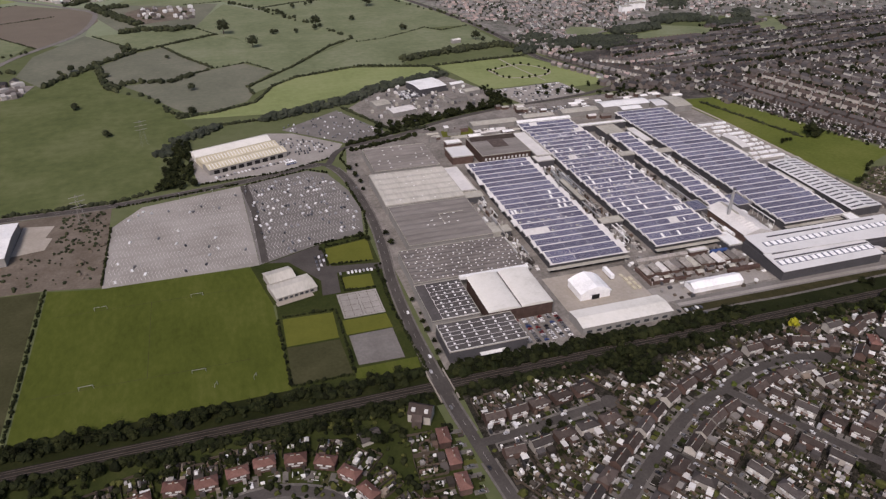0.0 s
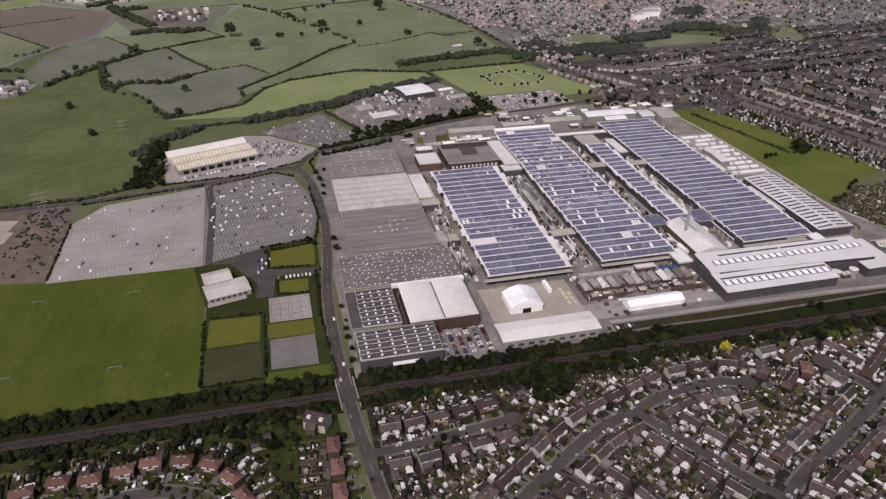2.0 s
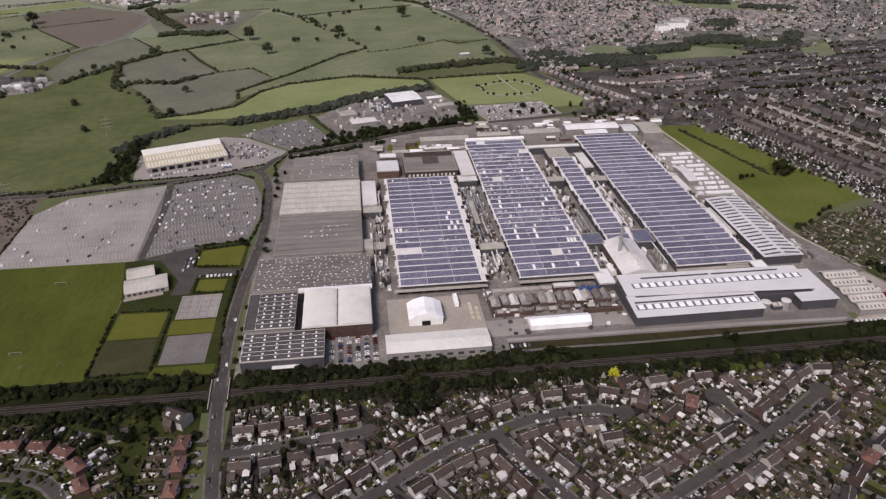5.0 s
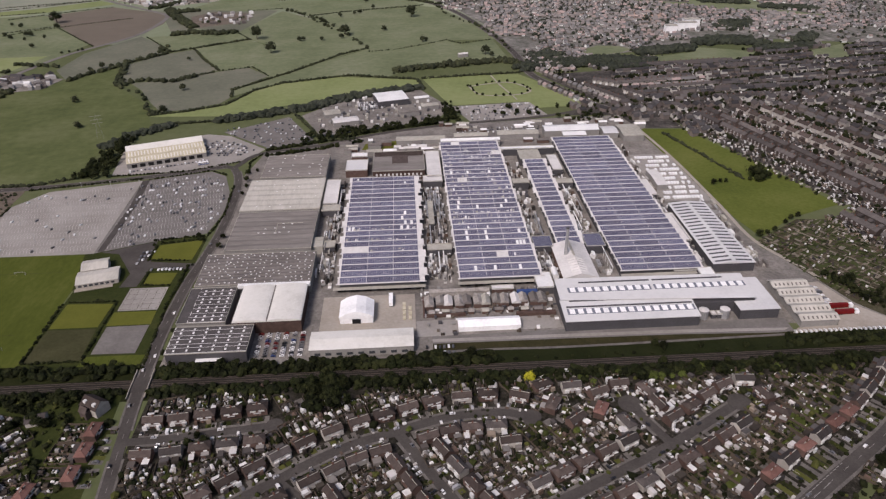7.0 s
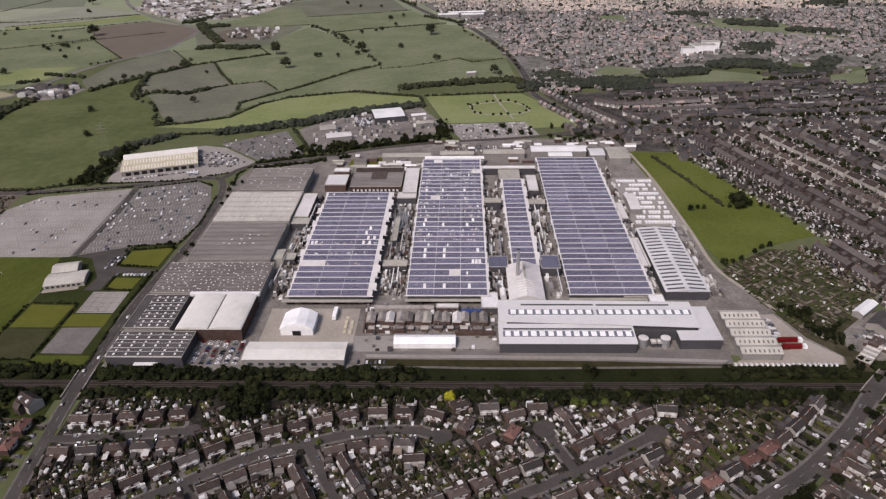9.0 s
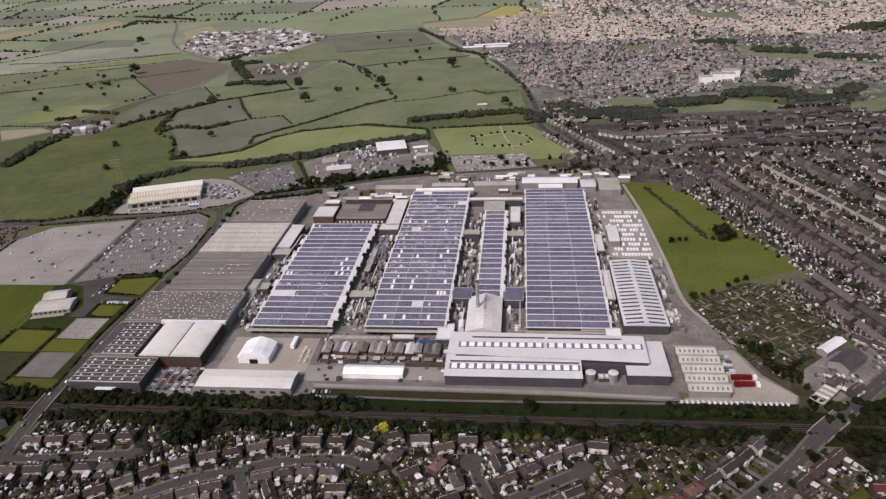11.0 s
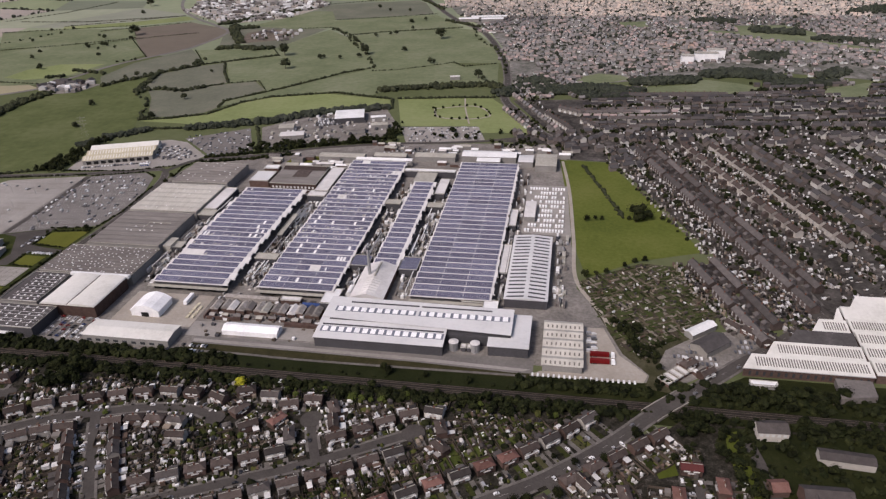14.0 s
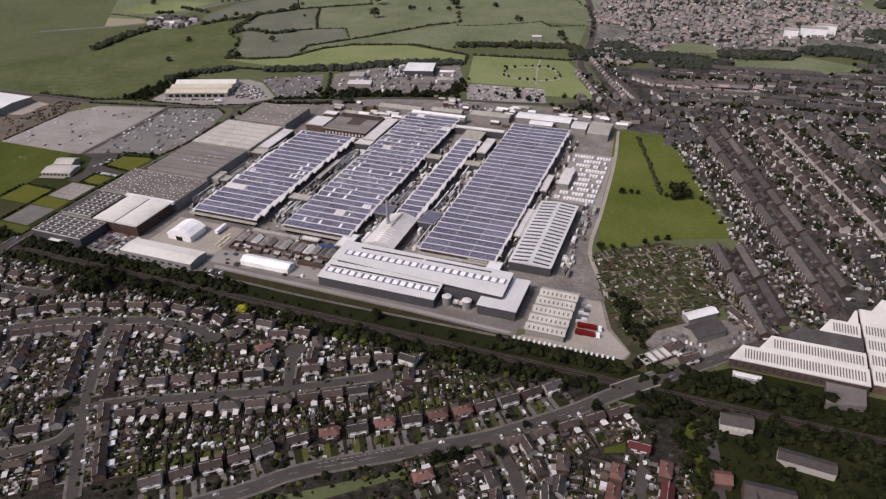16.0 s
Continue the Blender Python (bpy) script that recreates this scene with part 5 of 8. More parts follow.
def simple_building(name, x0, y0, x1, y1, h, roof="dark_roof", wall="clad_pale", label="", kind="flat", rise=1.2, m=None, category="building"):
    """A plain industrial building: walls and a flat, pitched or arched roof with a lip."""
    ob = root(name, m, label=label, category=category)
    part("wall", Mesh().box(x0, y0, 0, x1, y1, h), M[wall], ob)
    r = Mesh()
    if kind == "flat":
        r.box(x0 - 0.3, y0 - 0.3, h, x1 + 0.3, y1 + 0.3, h + 0.35)
        edge = Mesh()
        for a, b, c, d in ((x0 - 0.3, y0 - 0.3, x1 + 0.3, y0), (x0 - 0.3, y1, x1 + 0.3, y1 + 0.3), (x0 - 0.3, y0, x0, y1), (x1, y0, x1 + 0.3, y1)):
            edge.box(a, b, h + 0.35, c, d, h + 0.85)
        part("parapet", edge, M["mid_roof"], ob, "pale weathered parapet edge")
    elif kind == "gable_x":
        r.gable(x0, y0, x1, y1, h + 0.02, h + rise)
        g = Mesh().add([(x0, y0, h), (x0, y1, h), (x0, (y0 + y1) / 2, h + rise)], [(0, 1, 2)]).add([(x1, y0, h), (x1, y1, h), (x1, (y0 + y1) / 2, h + rise)], [(0, 2, 1)])
        part("gable", g, M[wall], ob)
    elif kind == "gable_y":
        xc = (x0 + x1) / 2
        r.profile([(x0 - 0.3, h), (x1 + 0.3, h), (x1 + 0.3, h + 0.25), (xc, h + rise + 0.25), (x0 - 0.3, h + 0.25)], y0 - 0.3, y1 + 0.3)
    elif kind == "arch_y":
        xc, w = (x0 + x1) / 2, (x1 - x0) / 2 + 0.2
        r.profile([(x1 + 0.2, h - 0.05), (x0 - 0.2, h - 0.05)] + [(xc - w * math.cos(math.pi * i / 12), h + 0.1 + rise * math.sin(math.pi * i / 12)) for i in range(13)][::1], y0 - 0.2, y1 + 0.2)
    part("roof", r, M[roof], ob)
    return ob


def saw_roof(ob, x0, x1, y0, y1, h, bays, rise, mat, ridge_x=False, caps=False):
    for i in range(bays):
        m = Mesh()
        if ridge_x:
            p = (y1 - y0) / bays
            m.gable(x0, y0 + i * p + 0.35, x1, y0 + (i + 1) * p - 0.35, h + 0.4, h + rise)
            if caps:
                part("ridge_cap", Mesh().box(x0 - 0.3, y0 + (i + 0.5) * p - 0.13, h + rise + 0.1, x1 + 0.3, y0 + (i + 0.5) * p + 0.13, h + rise + 0.26).box(x0 - 0.3, y0 + i * p - 0.16, h + 0.42, x1 + 0.3, y0 + i * p + 0.16, h + 0.62).box(x0 - 0.4, y0 + i * p + 0.3, h + 0.42, x0 + 0.1, y0 + (i + 1) * p - 0.3, h + rise * 0.9), M["shed_roof"], ob)
        else:
            p = (x1 - x0) / bays
            a = x0 + i * p
            m.profile([(a, h), (a + p, h), (a + p, h + 0.4), (a + p / 2, h + rise), (a, h + 0.4)], y0, y1)
        part("roof_bay", m, M[mat], ob)


def skylights(ob, xs, ys, z, w, d, jitter=0.0, skip=0.0, tilt=0):
    me = Mesh().box(-w / 2, -d / 2, 0, w / 2, d / 2, 0.25).data("skylight", M["white_roof"])
    for x in xs:
        for y in ys:
            if RND.random() >= skip:
                part("skylight", me, None, ob, at=pose(x + RND.uniform(-jitter, jitter), y + RND.uniform(-jitter, jitter), z, tilt))


def steps(a, b, n):
    return [a + (b - a) * (i + 0.5) / n for i in range(n)]


# western blocks
b = simple_building("factory_block", 117.5, 656, 176, 707, 8, "worn_roof", label="old factory block with a dark sheet roof")
saw_roof(b, 118, 175.5, 656.5, 706.5, 8.2, 7, 1.3, "worn_roof", True)
skylights(b, steps(120, 174, 6), steps(656.5, 706.5, 7), 9.72, 1.5, 0.7, 1.5, 0.45)
b = simple_building("factory_block", 111, 590.5, 176.5, 651, 8, "bleached_roof", label="factory block with a stained pale roof")
saw_roof(b, 111.5, 176, 591, 650.5, 8.2, 6, 1.0, "bleached_roof", True)
skylights(b, steps(112, 176, 7), steps(591, 650.5, 6), 9.42, 1.2, 0.6, 3, 0.5)
b = simple_building("factory_block", 112, 525.5, 176, 587, 8, "worn_roof", label="factory block with a dark felt roof and few vents")
saw_roof(b, 112.5, 175.5, 526, 586.5, 8.2, 8, 0.9, "worn_roof", True)
skylights(b, steps(130, 160, 5), (549, 556.6, 564.3), 9.35, 1.6, 0.7, 1.5, 0.3)
part("roof_walkway", Mesh().box(146, 549, 9.1, 146.5, 565, 9.35).box(146, 565, 9.1, 166, 565.5, 9.35), M["mid_roof"], b)
part("plant_wall", Mesh().box(176.2, 530, 0, 184, 545, 6.5), M["mid_roof"], b)
b = simple_building("factory_block", 102, 478, 180.5, 520, 8, "dark_roof", label="dark-roofed factory block dotted with white skylights")
saw_roof(b, 102.5, 180, 478.5, 519.5, 8.2, 9, 1.0, "dark_roof", True)
skylights(b, steps(103, 180, 19), steps(478.5, 519.5, 9), 9.30, 0.95, 0.75, 1.5, 0.15, 0)
b = simple_building("factory_block", 101, 434.8, 131.5, 475, 8, "felt_roof", label="dark factory block with four bays of square skylights")
saw_roof(b, 108, 131, 435.3, 474.5, 8.2, 4, 0.8, "felt_roof", True, True)
skylights(b, steps(109, 131, 4), [436.9 + 9.8 * i + k for i in range(4) for k in (0.6, 4.6)], 8.95, 1.3, 1.6)
b = root("twin_roofed_hall", label="red brick hall under two white barrel roofs", category="building")
part("wall", Mesh().box(136.5, 432.5, 0, 179.5, 473, 9.2), M["brick"], b)
for a in (136.3, 158.1):
    w = 10.75
    part("roof", Mesh().profile([(a + 2 * w + 0.1, 9.15), (a - 0.1, 9.15)] + [(a + w - (w + 0.1) * math.cos(math.pi * i / 12), 9.3 + 1.7 * math.sin(math.pi * i / 12)) for i in range(13)], 432, 473.5), M["cream_roof"], b, "white barrel roof")
part("roof_gutter", Mesh().box(157.6, 432.2, 9.2, 158.3, 473.4, 10.0), M["dark_roof"], b)
part("plant_deck", Mesh().box(132, 473.6, 8, 181, 476.6, 10.2), M["white_roof"], b)
b = simple_building("factory_block", 102, 404.5, 150, 431.5, 7.5, "felt_roof", "clad_dark", label="dark-roofed block with rows of white skylights")
saw_roof(b, 102.5, 149.5, 405, 431, 7.7, 3, 0.9, "felt_roof", True, True)
skylights(b, steps(103, 149, 6), [406.8 + 8.7 * i + k for i in range(3) for k in (0.3, 3.9)], 8.45, 1.2, 1.7)
part("canopy", Mesh().box(120, 401.5, 3.8, 136, 404.4, 4.1), M["white_roof"], b, "white canopy over the entrance")
b = simple_building("office_block", 218.5, 660, 266, 706, 9, "worn_roof", "brick", "old brick office court with a brown roof")
part("courtyard", Mesh().box(236, 677, 9.35, 251, 696, 9.7), M["tile_brown"], b, "faded brown flat roof")
part("rear_range", Mesh().gable(220, 695, 265, 705, 9.4, 11.5), M["tile_brown"], b)
for i in range(12):
    part("window", Mesh().box(221 + i * 3.7, 659.85, 4.5, 222.8 + i * 3.7, 660, 6.6), M["frame_white"], b)
simple_building("works_office", 193, 669, 213, 693, 7, "grey_roof", "brick", "low office with a pale flat roof")
simple_building("works_office", 197, 699, 212, 708, 8, "white_roof", "brick", "small office with white roof")
for x0, y0, x1, y1, h, rf in ((182, 531, 193, 540, 5, "mid_roof"), (178, 590, 193, 600, 6, "mid_roof"), (178, 602, 190, 650, 6.5, "shed_roof"), (263, 519, 281, 527, 6, "mid_roof"), (268, 650, 281, 708, 7.5, "shed_roof"), (264, 640, 281, 652, 6.5, "shed_roof"),
                              (343, 516, 357, 532, 6.6, "panel"), (382, 514, 396, 533, 6.6, "panel"), (343, 628, 357, 636, 7.5, "mid_roof"), (382, 626, 396, 634, 7, "mid_roof"), (384, 655, 393, 690, 7, "shed_roof"), (358, 682, 378, 704, 7, "mid_roof"), (266, 560, 270, 600, 6, "mid_roof"), (458, 600, 464, 632, 5, "shed_roof"), (458, 520, 464, 565, 5, "shed_roof"), (343, 708, 395, 714, 7, "white_roof")):
    simple_building("link_building", x0, y0, x1, y1, h, rf, "clad_dark", "low link building between two sheds")
for x0, y0, x1, y1, h, rf in ((395, 754, 452, 771, 7, "white_roof"), (412, 743, 436, 754, 6, "white_roof"), (455, 745, 470, 765, 6, "grey_roof"), (473, 735, 494, 768, 6.5, "mid_roof"), (285, 735, 345, 742, 7, "white_roof"), (300, 752, 335, 762, 5, "mid_roof"), (345, 752, 388, 765, 5.5, "mid_roof"), (240, 745, 290, 757, 5, "mid_roof"), (470, 619, 479, 652, 5, "shed_roof")):
    simple_building("works_store", x0, y0, x1, y1, h, rf, "clad_pale", "low pale-roofed store on the edge of the works", "gable_x", 1.4)

# boiler house with its chimney
b = root("boiler_house", label="old gabled boiler house with pale roofs", category="building")
part("wall", Mesh().box(356, 472, 0, 380, 519, 6.5), M["brick"], b)
part("roof", Mesh().profile([(355.4, 6.3), (380.6, 6.3), (380.6, 6.6), (368, 10.4), (355.4, 6.6)], 471.4, 519.4), M["shed_roof"], b, "broad pale pitched sheet roof")
rib = Mesh().add([(0, 0, 0), (0, 1.1, 0), (0, 0.55, 0.55), (5.4, 0, -1.62), (5.4, 1.1, -1.62), (5.4, 0.55, -1.2)], [(0, 1, 2), (3, 5, 4), (0, 2, 5, 3), (1, 4, 5, 2)]).data("roof_rib", M["shed_roof"])
for k in range(6):
    part("roof_rib", rib, None, b, at=pose(368.3, 475 + k * 3.4, 10.32))
    part("roof_rib", rib, None, b, at=pose(367.7, 476.1 + k * 3.4, 10.32, 0, 0, 180))
part("ridge_vent", Mesh().box(367.3, 496, 10.2, 368.7, 517, 10.9), M["mid_roof"], b)
part("gable_shade", Mesh().add([(357, 471.9, 6.3), (379, 471.9, 6.3), (368, 471.9, 9.6)], [(0, 1, 2)]), M["brick"], b)
tk = root("fuel_tank", label="white horizontal tank beside the boiler house", category="tank")
part("shell", Mesh().cylinder(0, 0, -5.5, 5.5, 2.2, 2.2, 20, mat=Matrix.Translation((352, 485, 3.0)) @ Matrix.Rotation(radians(90), 4, "X")), M["white_roof"], tk)
for y in (481.5, 488.5):
    part("saddle", Mesh().box(350.6, y - 0.4, 0, 353.4, y + 0.4, 1.6), M["concrete"], tk)
c = root("chimney_stack", label="tall pale steel chimney stack beside the boiler house", category="chimney")
part("shaft", Mesh().cylinder(363, 501, 0, 30, 1.5, 1.0, 18), M["alu"], c)
part("cap", Mesh().cylinder(363, 501, 30, 31, 1.2, 1.2, 18), M["clad_dark"], c)

# shed with rooflight strips
b = root("assembly_hall", label="grey assembly hall with rows of roof strips", category="building")
part("wall", Mesh().box(465.5, 481.5, 0, 495.5, 578, 7.2), M["clad_dark"], b, "dark grey clad wall")
part("roof", Mesh().profile([(465, 7.2), (496, 7.2), (496, 7.5), (480.5, 8.9), (465, 7.5)], 481, 578.6), M["grey_roof"], b)
strip = Mesh().box(-6.0, -0.9, 0, 6.0, 0.9, 0.14).data("rooflight", M["clad_dark"])
for i in range(18):
    for sx, a in ((473, -5.2), (488, 5.2)):
        part("rooflight", strip, None, b, at=pose(sx, 484 + i * 5.3, 8.18, 0, a, 0))

# new hall
b = root("production_hall", label="modern pale grey production hall with two rows of rooflights", category="building")
part("wall", Mesh().prism([(346.5, 420), (432, 420), (432, 434), (460.5, 434), (460.5, 424.5), (486, 424.5), (486, 461), (347, 463)], 0, 7.4), M["clad_dark"], b, "dark grey clad wall")
part("upper_wall", Mesh().prism([(347.5, 441), (474, 435), (474, 460), (347.5, 461.8)], 7.4, 10.2), M["clad_dark"], b)
part("annex_roof", Mesh().prism([(460, 424), (486.6, 424), (486.6, 461.6), (474.3, 461.6), (474.3, 434), (460, 434)], 7.4, 7.9), M["grey_roof"], b)
part("front_roof", Mesh().add([(346, 419.3, 7.6), (432.5, 419.3, 7.6), (432.5, 441, 9.4), (346, 441, 9.4), (346, 419.3, 8.1), (432.5, 419.3, 8.1), (432.5, 441, 9.9), (346, 441, 9.9)], [(3, 2, 1, 0), (4, 5, 6, 7), (0, 1, 5, 4), (1, 2, 6, 5), (2, 3, 7, 6), (3, 0, 4, 7)]), M["grey_roof"], b)
part("rear_roof", Mesh().add([(346.4, 440, 10.2), (474.6, 433.5, 10.2), (474.6, 461, 11.6), (346.8, 463.4, 11.6), (346.4, 440, 10.7), (474.6, 433.5, 10.7), (474.6, 461, 12.1), (346.8, 463.4, 12.1)], [(3, 2, 1, 0), (4, 5, 6, 7), (0, 1, 5, 4), (1, 2, 6, 5), (2, 3, 7, 6), (3, 0, 4, 7)]), M["grey_roof"], b)
M["band"] = plain("blue_grey_rooflight_band", (0.17, 0.18, 0.215), big=0.2, fine=1.0, rough=0.4)
lit = Mesh().box(-1.75, -2.3, 0, 1.75, 2.3, 0.30).data("rooflight", M["canvas"])


def rooflight_run(x0, n, step, y, z, tilt):
    """A dark upstand band across the roof with a row of white rooflights on it."""
    part("rooflight_band", Mesh().box(x0 - 3.2, -2.75, 0, x0 + (n - 1) * step + 3.2, 2.75, 0.16), M["band"], b, "dark blue-grey upstand band", at=pose(0, y, z, tilt))
    for i in range(n):
        part("rooflight", lit, None, b, at=pose(x0 + i * step, y, z + 0.06, tilt))


rooflight_run(352.0, 15, 5.45, 428.6, 8.87, 4.7)
rooflight_run(356.5, 10, 5.5, 449.5, 11.36, 3)
rooflight_run(414.5, 11, 5.5, 449.5, 11.36, 3)
part("roof_duct", Mesh().box(349, 432.6, 9.2, 431, 433.6, 9.75).box(352, 438.5, 9.7, 410, 439.5, 10.2), M["clad_dark"], b)
part("roof_duct", Mesh().box(362, 456.8, 11.8, 410, 457.8, 12.3).box(412, 456.6, 11.8, 460, 457.6, 12.3), M["clad_dark"], b)
for x in (438, 452):
    t = root("storage_tank", label="round galvanised water tank with a shallow cone lid", category="tank", group="tanks")
    part("shell", Mesh().cylinder(x, 428.5, 0, 6.2, 3.1, 3.1, 28), M["tank"], t)
    part("lid", Mesh().cylinder(x, 428.5, 6.2, 6.9, 3.25, 0.6, 28), M["shed_roof"], t)
    part("ladder", Mesh().box(x - 0.3, 425.1, 0, x + 0.3, 425.3, 6.5), M["alu"], t)
for x in (443, 447):
    simple_building("pump_cabin", x, 426.5, x + 3, 430, 3.2, "shed_roof", "clad_dark", "small pump cabin between tanks")
simple_building("entrance_canopy", 436, 478, 459, 481.5, 5, "white_roof", "clad_pale", "white canopy linking two halls", category="canopy")
simple_building("link_bridge", 336, 463, 347.5, 482, 5.5, "white_roof", "clad_dark", "low link corridor with white roof", category="corridor")
simple_building("link_bridge", 452, 466, 462, 479, 6, "white_roof", "clad_dark", "low link corridor with white roof", category="corridor")

# five-bay store
b = root("bay_store", label="low store with five white ridged bays", category="building")
part("wall", Mesh().box(495.5, 413.5, 0, 519.5, 461, 4.6), M["clad_pale"], b)
saw_roof(b, 495, 520, 413, 461.5, 4.6, 5, 2.2, "bleached_roof", True)
dot = Mesh().box(-0.5, -1.1, 0, 0.5, 1.1, 0.12).data("rooflight", M["dark_roof"])
for i in range(5):
    for k in range(8):
        part("rooflight", dot, None, b, at=pose(497.5 + k * 2.9, 415.2 + i * 9.7, 5.9, 21))

# marquee, long roofs
b = root("marquee", label="large white marquee with a pitched canvas roof", category="marquee")
part("canvas_wall", Mesh().box(203, 438.5, 0, 224.5, 457, 5), M["canvas"], b)
part("canvas_roof", Mesh().profile([(202.6, 5), (225, 5), (225, 5.25), (220, 8.2), (213.8, 9.8), (207.5, 8.2), (202.6, 5.25)], 438, 457.4), M["canvas"], b)
part("doorway", Mesh().box(211, 438.1, 0, 216.5, 438.45, 3.6), M["black"], b)
b = simple_building("long_store", 187, 405.5, 250, 423.5, 5.6, "cream_roof", "clad_pale", "long store with a plain pale roof", "gable_x", 1.2)
for i in range(9):
    part("window", Mesh().box(190 + i * 6.6, 405.35, 1.2, 193.5 + i * 6.6, 405.5, 3.0), M["window"], b)
b = root("storage_tent", label="long white storage tent on concrete", category="tent")
part("canvas_wall", Mesh().box(279, 424.5, 0, 318.5, 434.5, 3.6), M["canvas"], b)
part("canvas_roof", Mesh().gable(279, 424.5, 318.5, 434.5, 3.62, 5.6, 0.1, 0.15), M["canvas"], b)
lor = root("white_trailer", label="white box trailer parked by the marquee", category="trailer")
part("box_body", Mesh().box(234.5, 455, 1.1, 237.2, 467, 4.0), M["canvas"], lor)
part("wheel_set", Mesh().box(234.7, 456, 0.2, 237, 459, 1.1), M["black"], lor)

# old workshops: a row of small gabled roofs round a yard
tagged(Mesh().box(262, 466, 0, 303, 470, 3.2).gable(262, 466, 303, 470, 3.2, 4.2).thing("workshop_range", M["workshop_roof"]), "long low dark workshop range", "workshop")
simple_building("workshop", 305, 466, 320, 470.5, 3.6, "shed_roof", "brick", "low brick workshop range beside yard", category="workshop")
tagged(Mesh().box(322, 463, 0, 336, 466, 3.0).thing("covered_store", M["blue"]), "open store under blue tarpaulin", "store")
for i in range(13):
    x, rf = 258.6 + i * 6.3 + (1.2 if i % 2 else 0.0), ("workshop_roof", "workshop_roof", "shed_roof", "workshop_roof", "dark_roof", "workshop_roof", "mid_roof")[i % 7]
    simple_building("workshop", x, 449 + (i * 5 % 3) * 0.8, x + 5.6, 459.5, 3.4, rf, "brick", "small gabled brick workshop with a weathered roof", "gable_y", 2.1, category="workshop")
for i in range(9):
    x = 261 + i * 8.7
    simple_building("lean_to", x, 442.5 + (i * 3 % 4) * 0.5, x + 3.4 + (i * 7 % 3), 446.5, 2.4, ("workshop_roof", "mid_roof", "dark_roof")[i % 3], "brick", "low lean-to store in the workshop yard", "gable_x", 0.8, category="workshop")
for x0, y0, x1, y1 in ((259, 441, 285, 442), (318, 438.5, 344, 441), (257, 441, 258, 462)):
    tagged(Mesh().box(x0, y0, 0, x1, y1, 2.6).thing("yard_wall", M["brick"]), "low red brick yard wall", "wall")

# small plant and cabins between the sheds
for i in range(370):
    gx = RND.choice(((264.5, 279), (344, 355.5), (383.5, 394), (181, 192.5), (459.5, 464.5), (498, 509)))
    y = RND.uniform(482, 640) if gx[0] < 459 else RND.uniform(484, 590)
    x = RND.uniform(gx[0], gx[1] - 2)
    w, d, h = RND.uniform(0.7, 2.8), RND.uniform(0.8, 9), RND.uniform(0.6, 3.6)
    w = min(w, gx[1] - x)
    k = RND.random()
    m = Mesh().box(x, y, 0, x + w, y + d, h)
    if k < 0.5:
        m.gable(x, y, x + w, y + d, h, h + 0.5, 0.08, 0.1)
        m.thing("cabin", M[RND.choice(("clad_pale", "mid_roof", "shed_roof", "mid_roof", "dark_roof", "white_roof"))], label="small pale cabin or store between sheds", category="cabin", group="yard cabins")
    else:
        m.cylinder(x + w / 2, y + d / 2, h, h + RND.uniform(0.4, 1.6), w * 0.3, n=10)
        m.thing("plant_unit", M[RND.choice(("clad_pale", "alu", "dark_roof", "white_roof", "clad_dark"))], label="grey plant unit with a vent between sheds", category="plant unit", group="yard plant")
for i in range(170):
    x, y = RND.uniform(253, 345), RND.uniform(420, 448) if i % 3 == 0 else RND.uniform(440, 473)
    if 277 < x < 320 and 422 < y < 436:
        continue
    Mesh().box(x, y, 0, x + RND.uniform(0.8, 3), y + RND.uniform(0.8, 3), RND.uniform(0.6, 2.2)).thing("skip", M[RND.choice(("dark_roof", "earth", "clad_pale", "clad_dark", "white_roof", "wood"))], label="skip or stacked crates in the workshop yard", category="skip", group="workshop clutter")
for i in range(7):
    p = Mesh()
    x, y = 265 + i * 1.7, 575 + 9 * (i % 3)
    for a, q, s, t in ((x, y, x + 0.7, y + 30), (x, y + 29, x + 3, y + 30), (x, y, x + 2.5, y + 0.7)):
        p.box(a, q, 4.2 + i * 0.35, s, t, 4.8 + i * 0.35)
    for q in (2, 14, 27):
        p.box(x + 0.1, y + q, 0, x + 0.5, y + q + 0.4, 4.3 + i * 0.35)
    p.thing("pipe_rack", M["alu"], label="grey ducts on steel legs beside the shed", category="pipework", group="pipe racks")

# long ducts on legs along the sheds, and pale stacks by the marquee
for i in range(46):
    gx = RND.choice(((262, 280), (343.5, 356), (383, 395.5), (182, 194), (458.5, 464)))
    x, y, w, z = RND.uniform(gx[0], gx[1] - 1), RND.uniform(480, 620), RND.uniform(0.35, 0.9), RND.uniform(2.5, 6.0)
    l = RND.uniform(10, 45)
    p = Mesh().box(x, y, z, x + w, y + l, z + 0.6)
    for k in range(int(l / 6) + 1):
        p.box(x + 0.05, y + k * 6, 0, x + 0.25, y + k * 6 + 0.25, z)
    p.thing("duct", M[RND.choice(("alu", "white_roof", "shed_roof", "clad_pale"))], label="long pale duct on steel legs between two sheds", category="duct", group="ducts between the sheds")
for i in range(7):
    x, y = 243.6 + (i % 2) * 3.9, 440 + (i // 2) * 5.4
    Mesh().box(x, y, 0, x + 2.1, y + 3.8, RND.uniform(0.5, 1.3)).thing("crate", M["yellow_roof"], label="pale yellow wooden crate standing on concrete", category="crates", group="crates by the marquee")

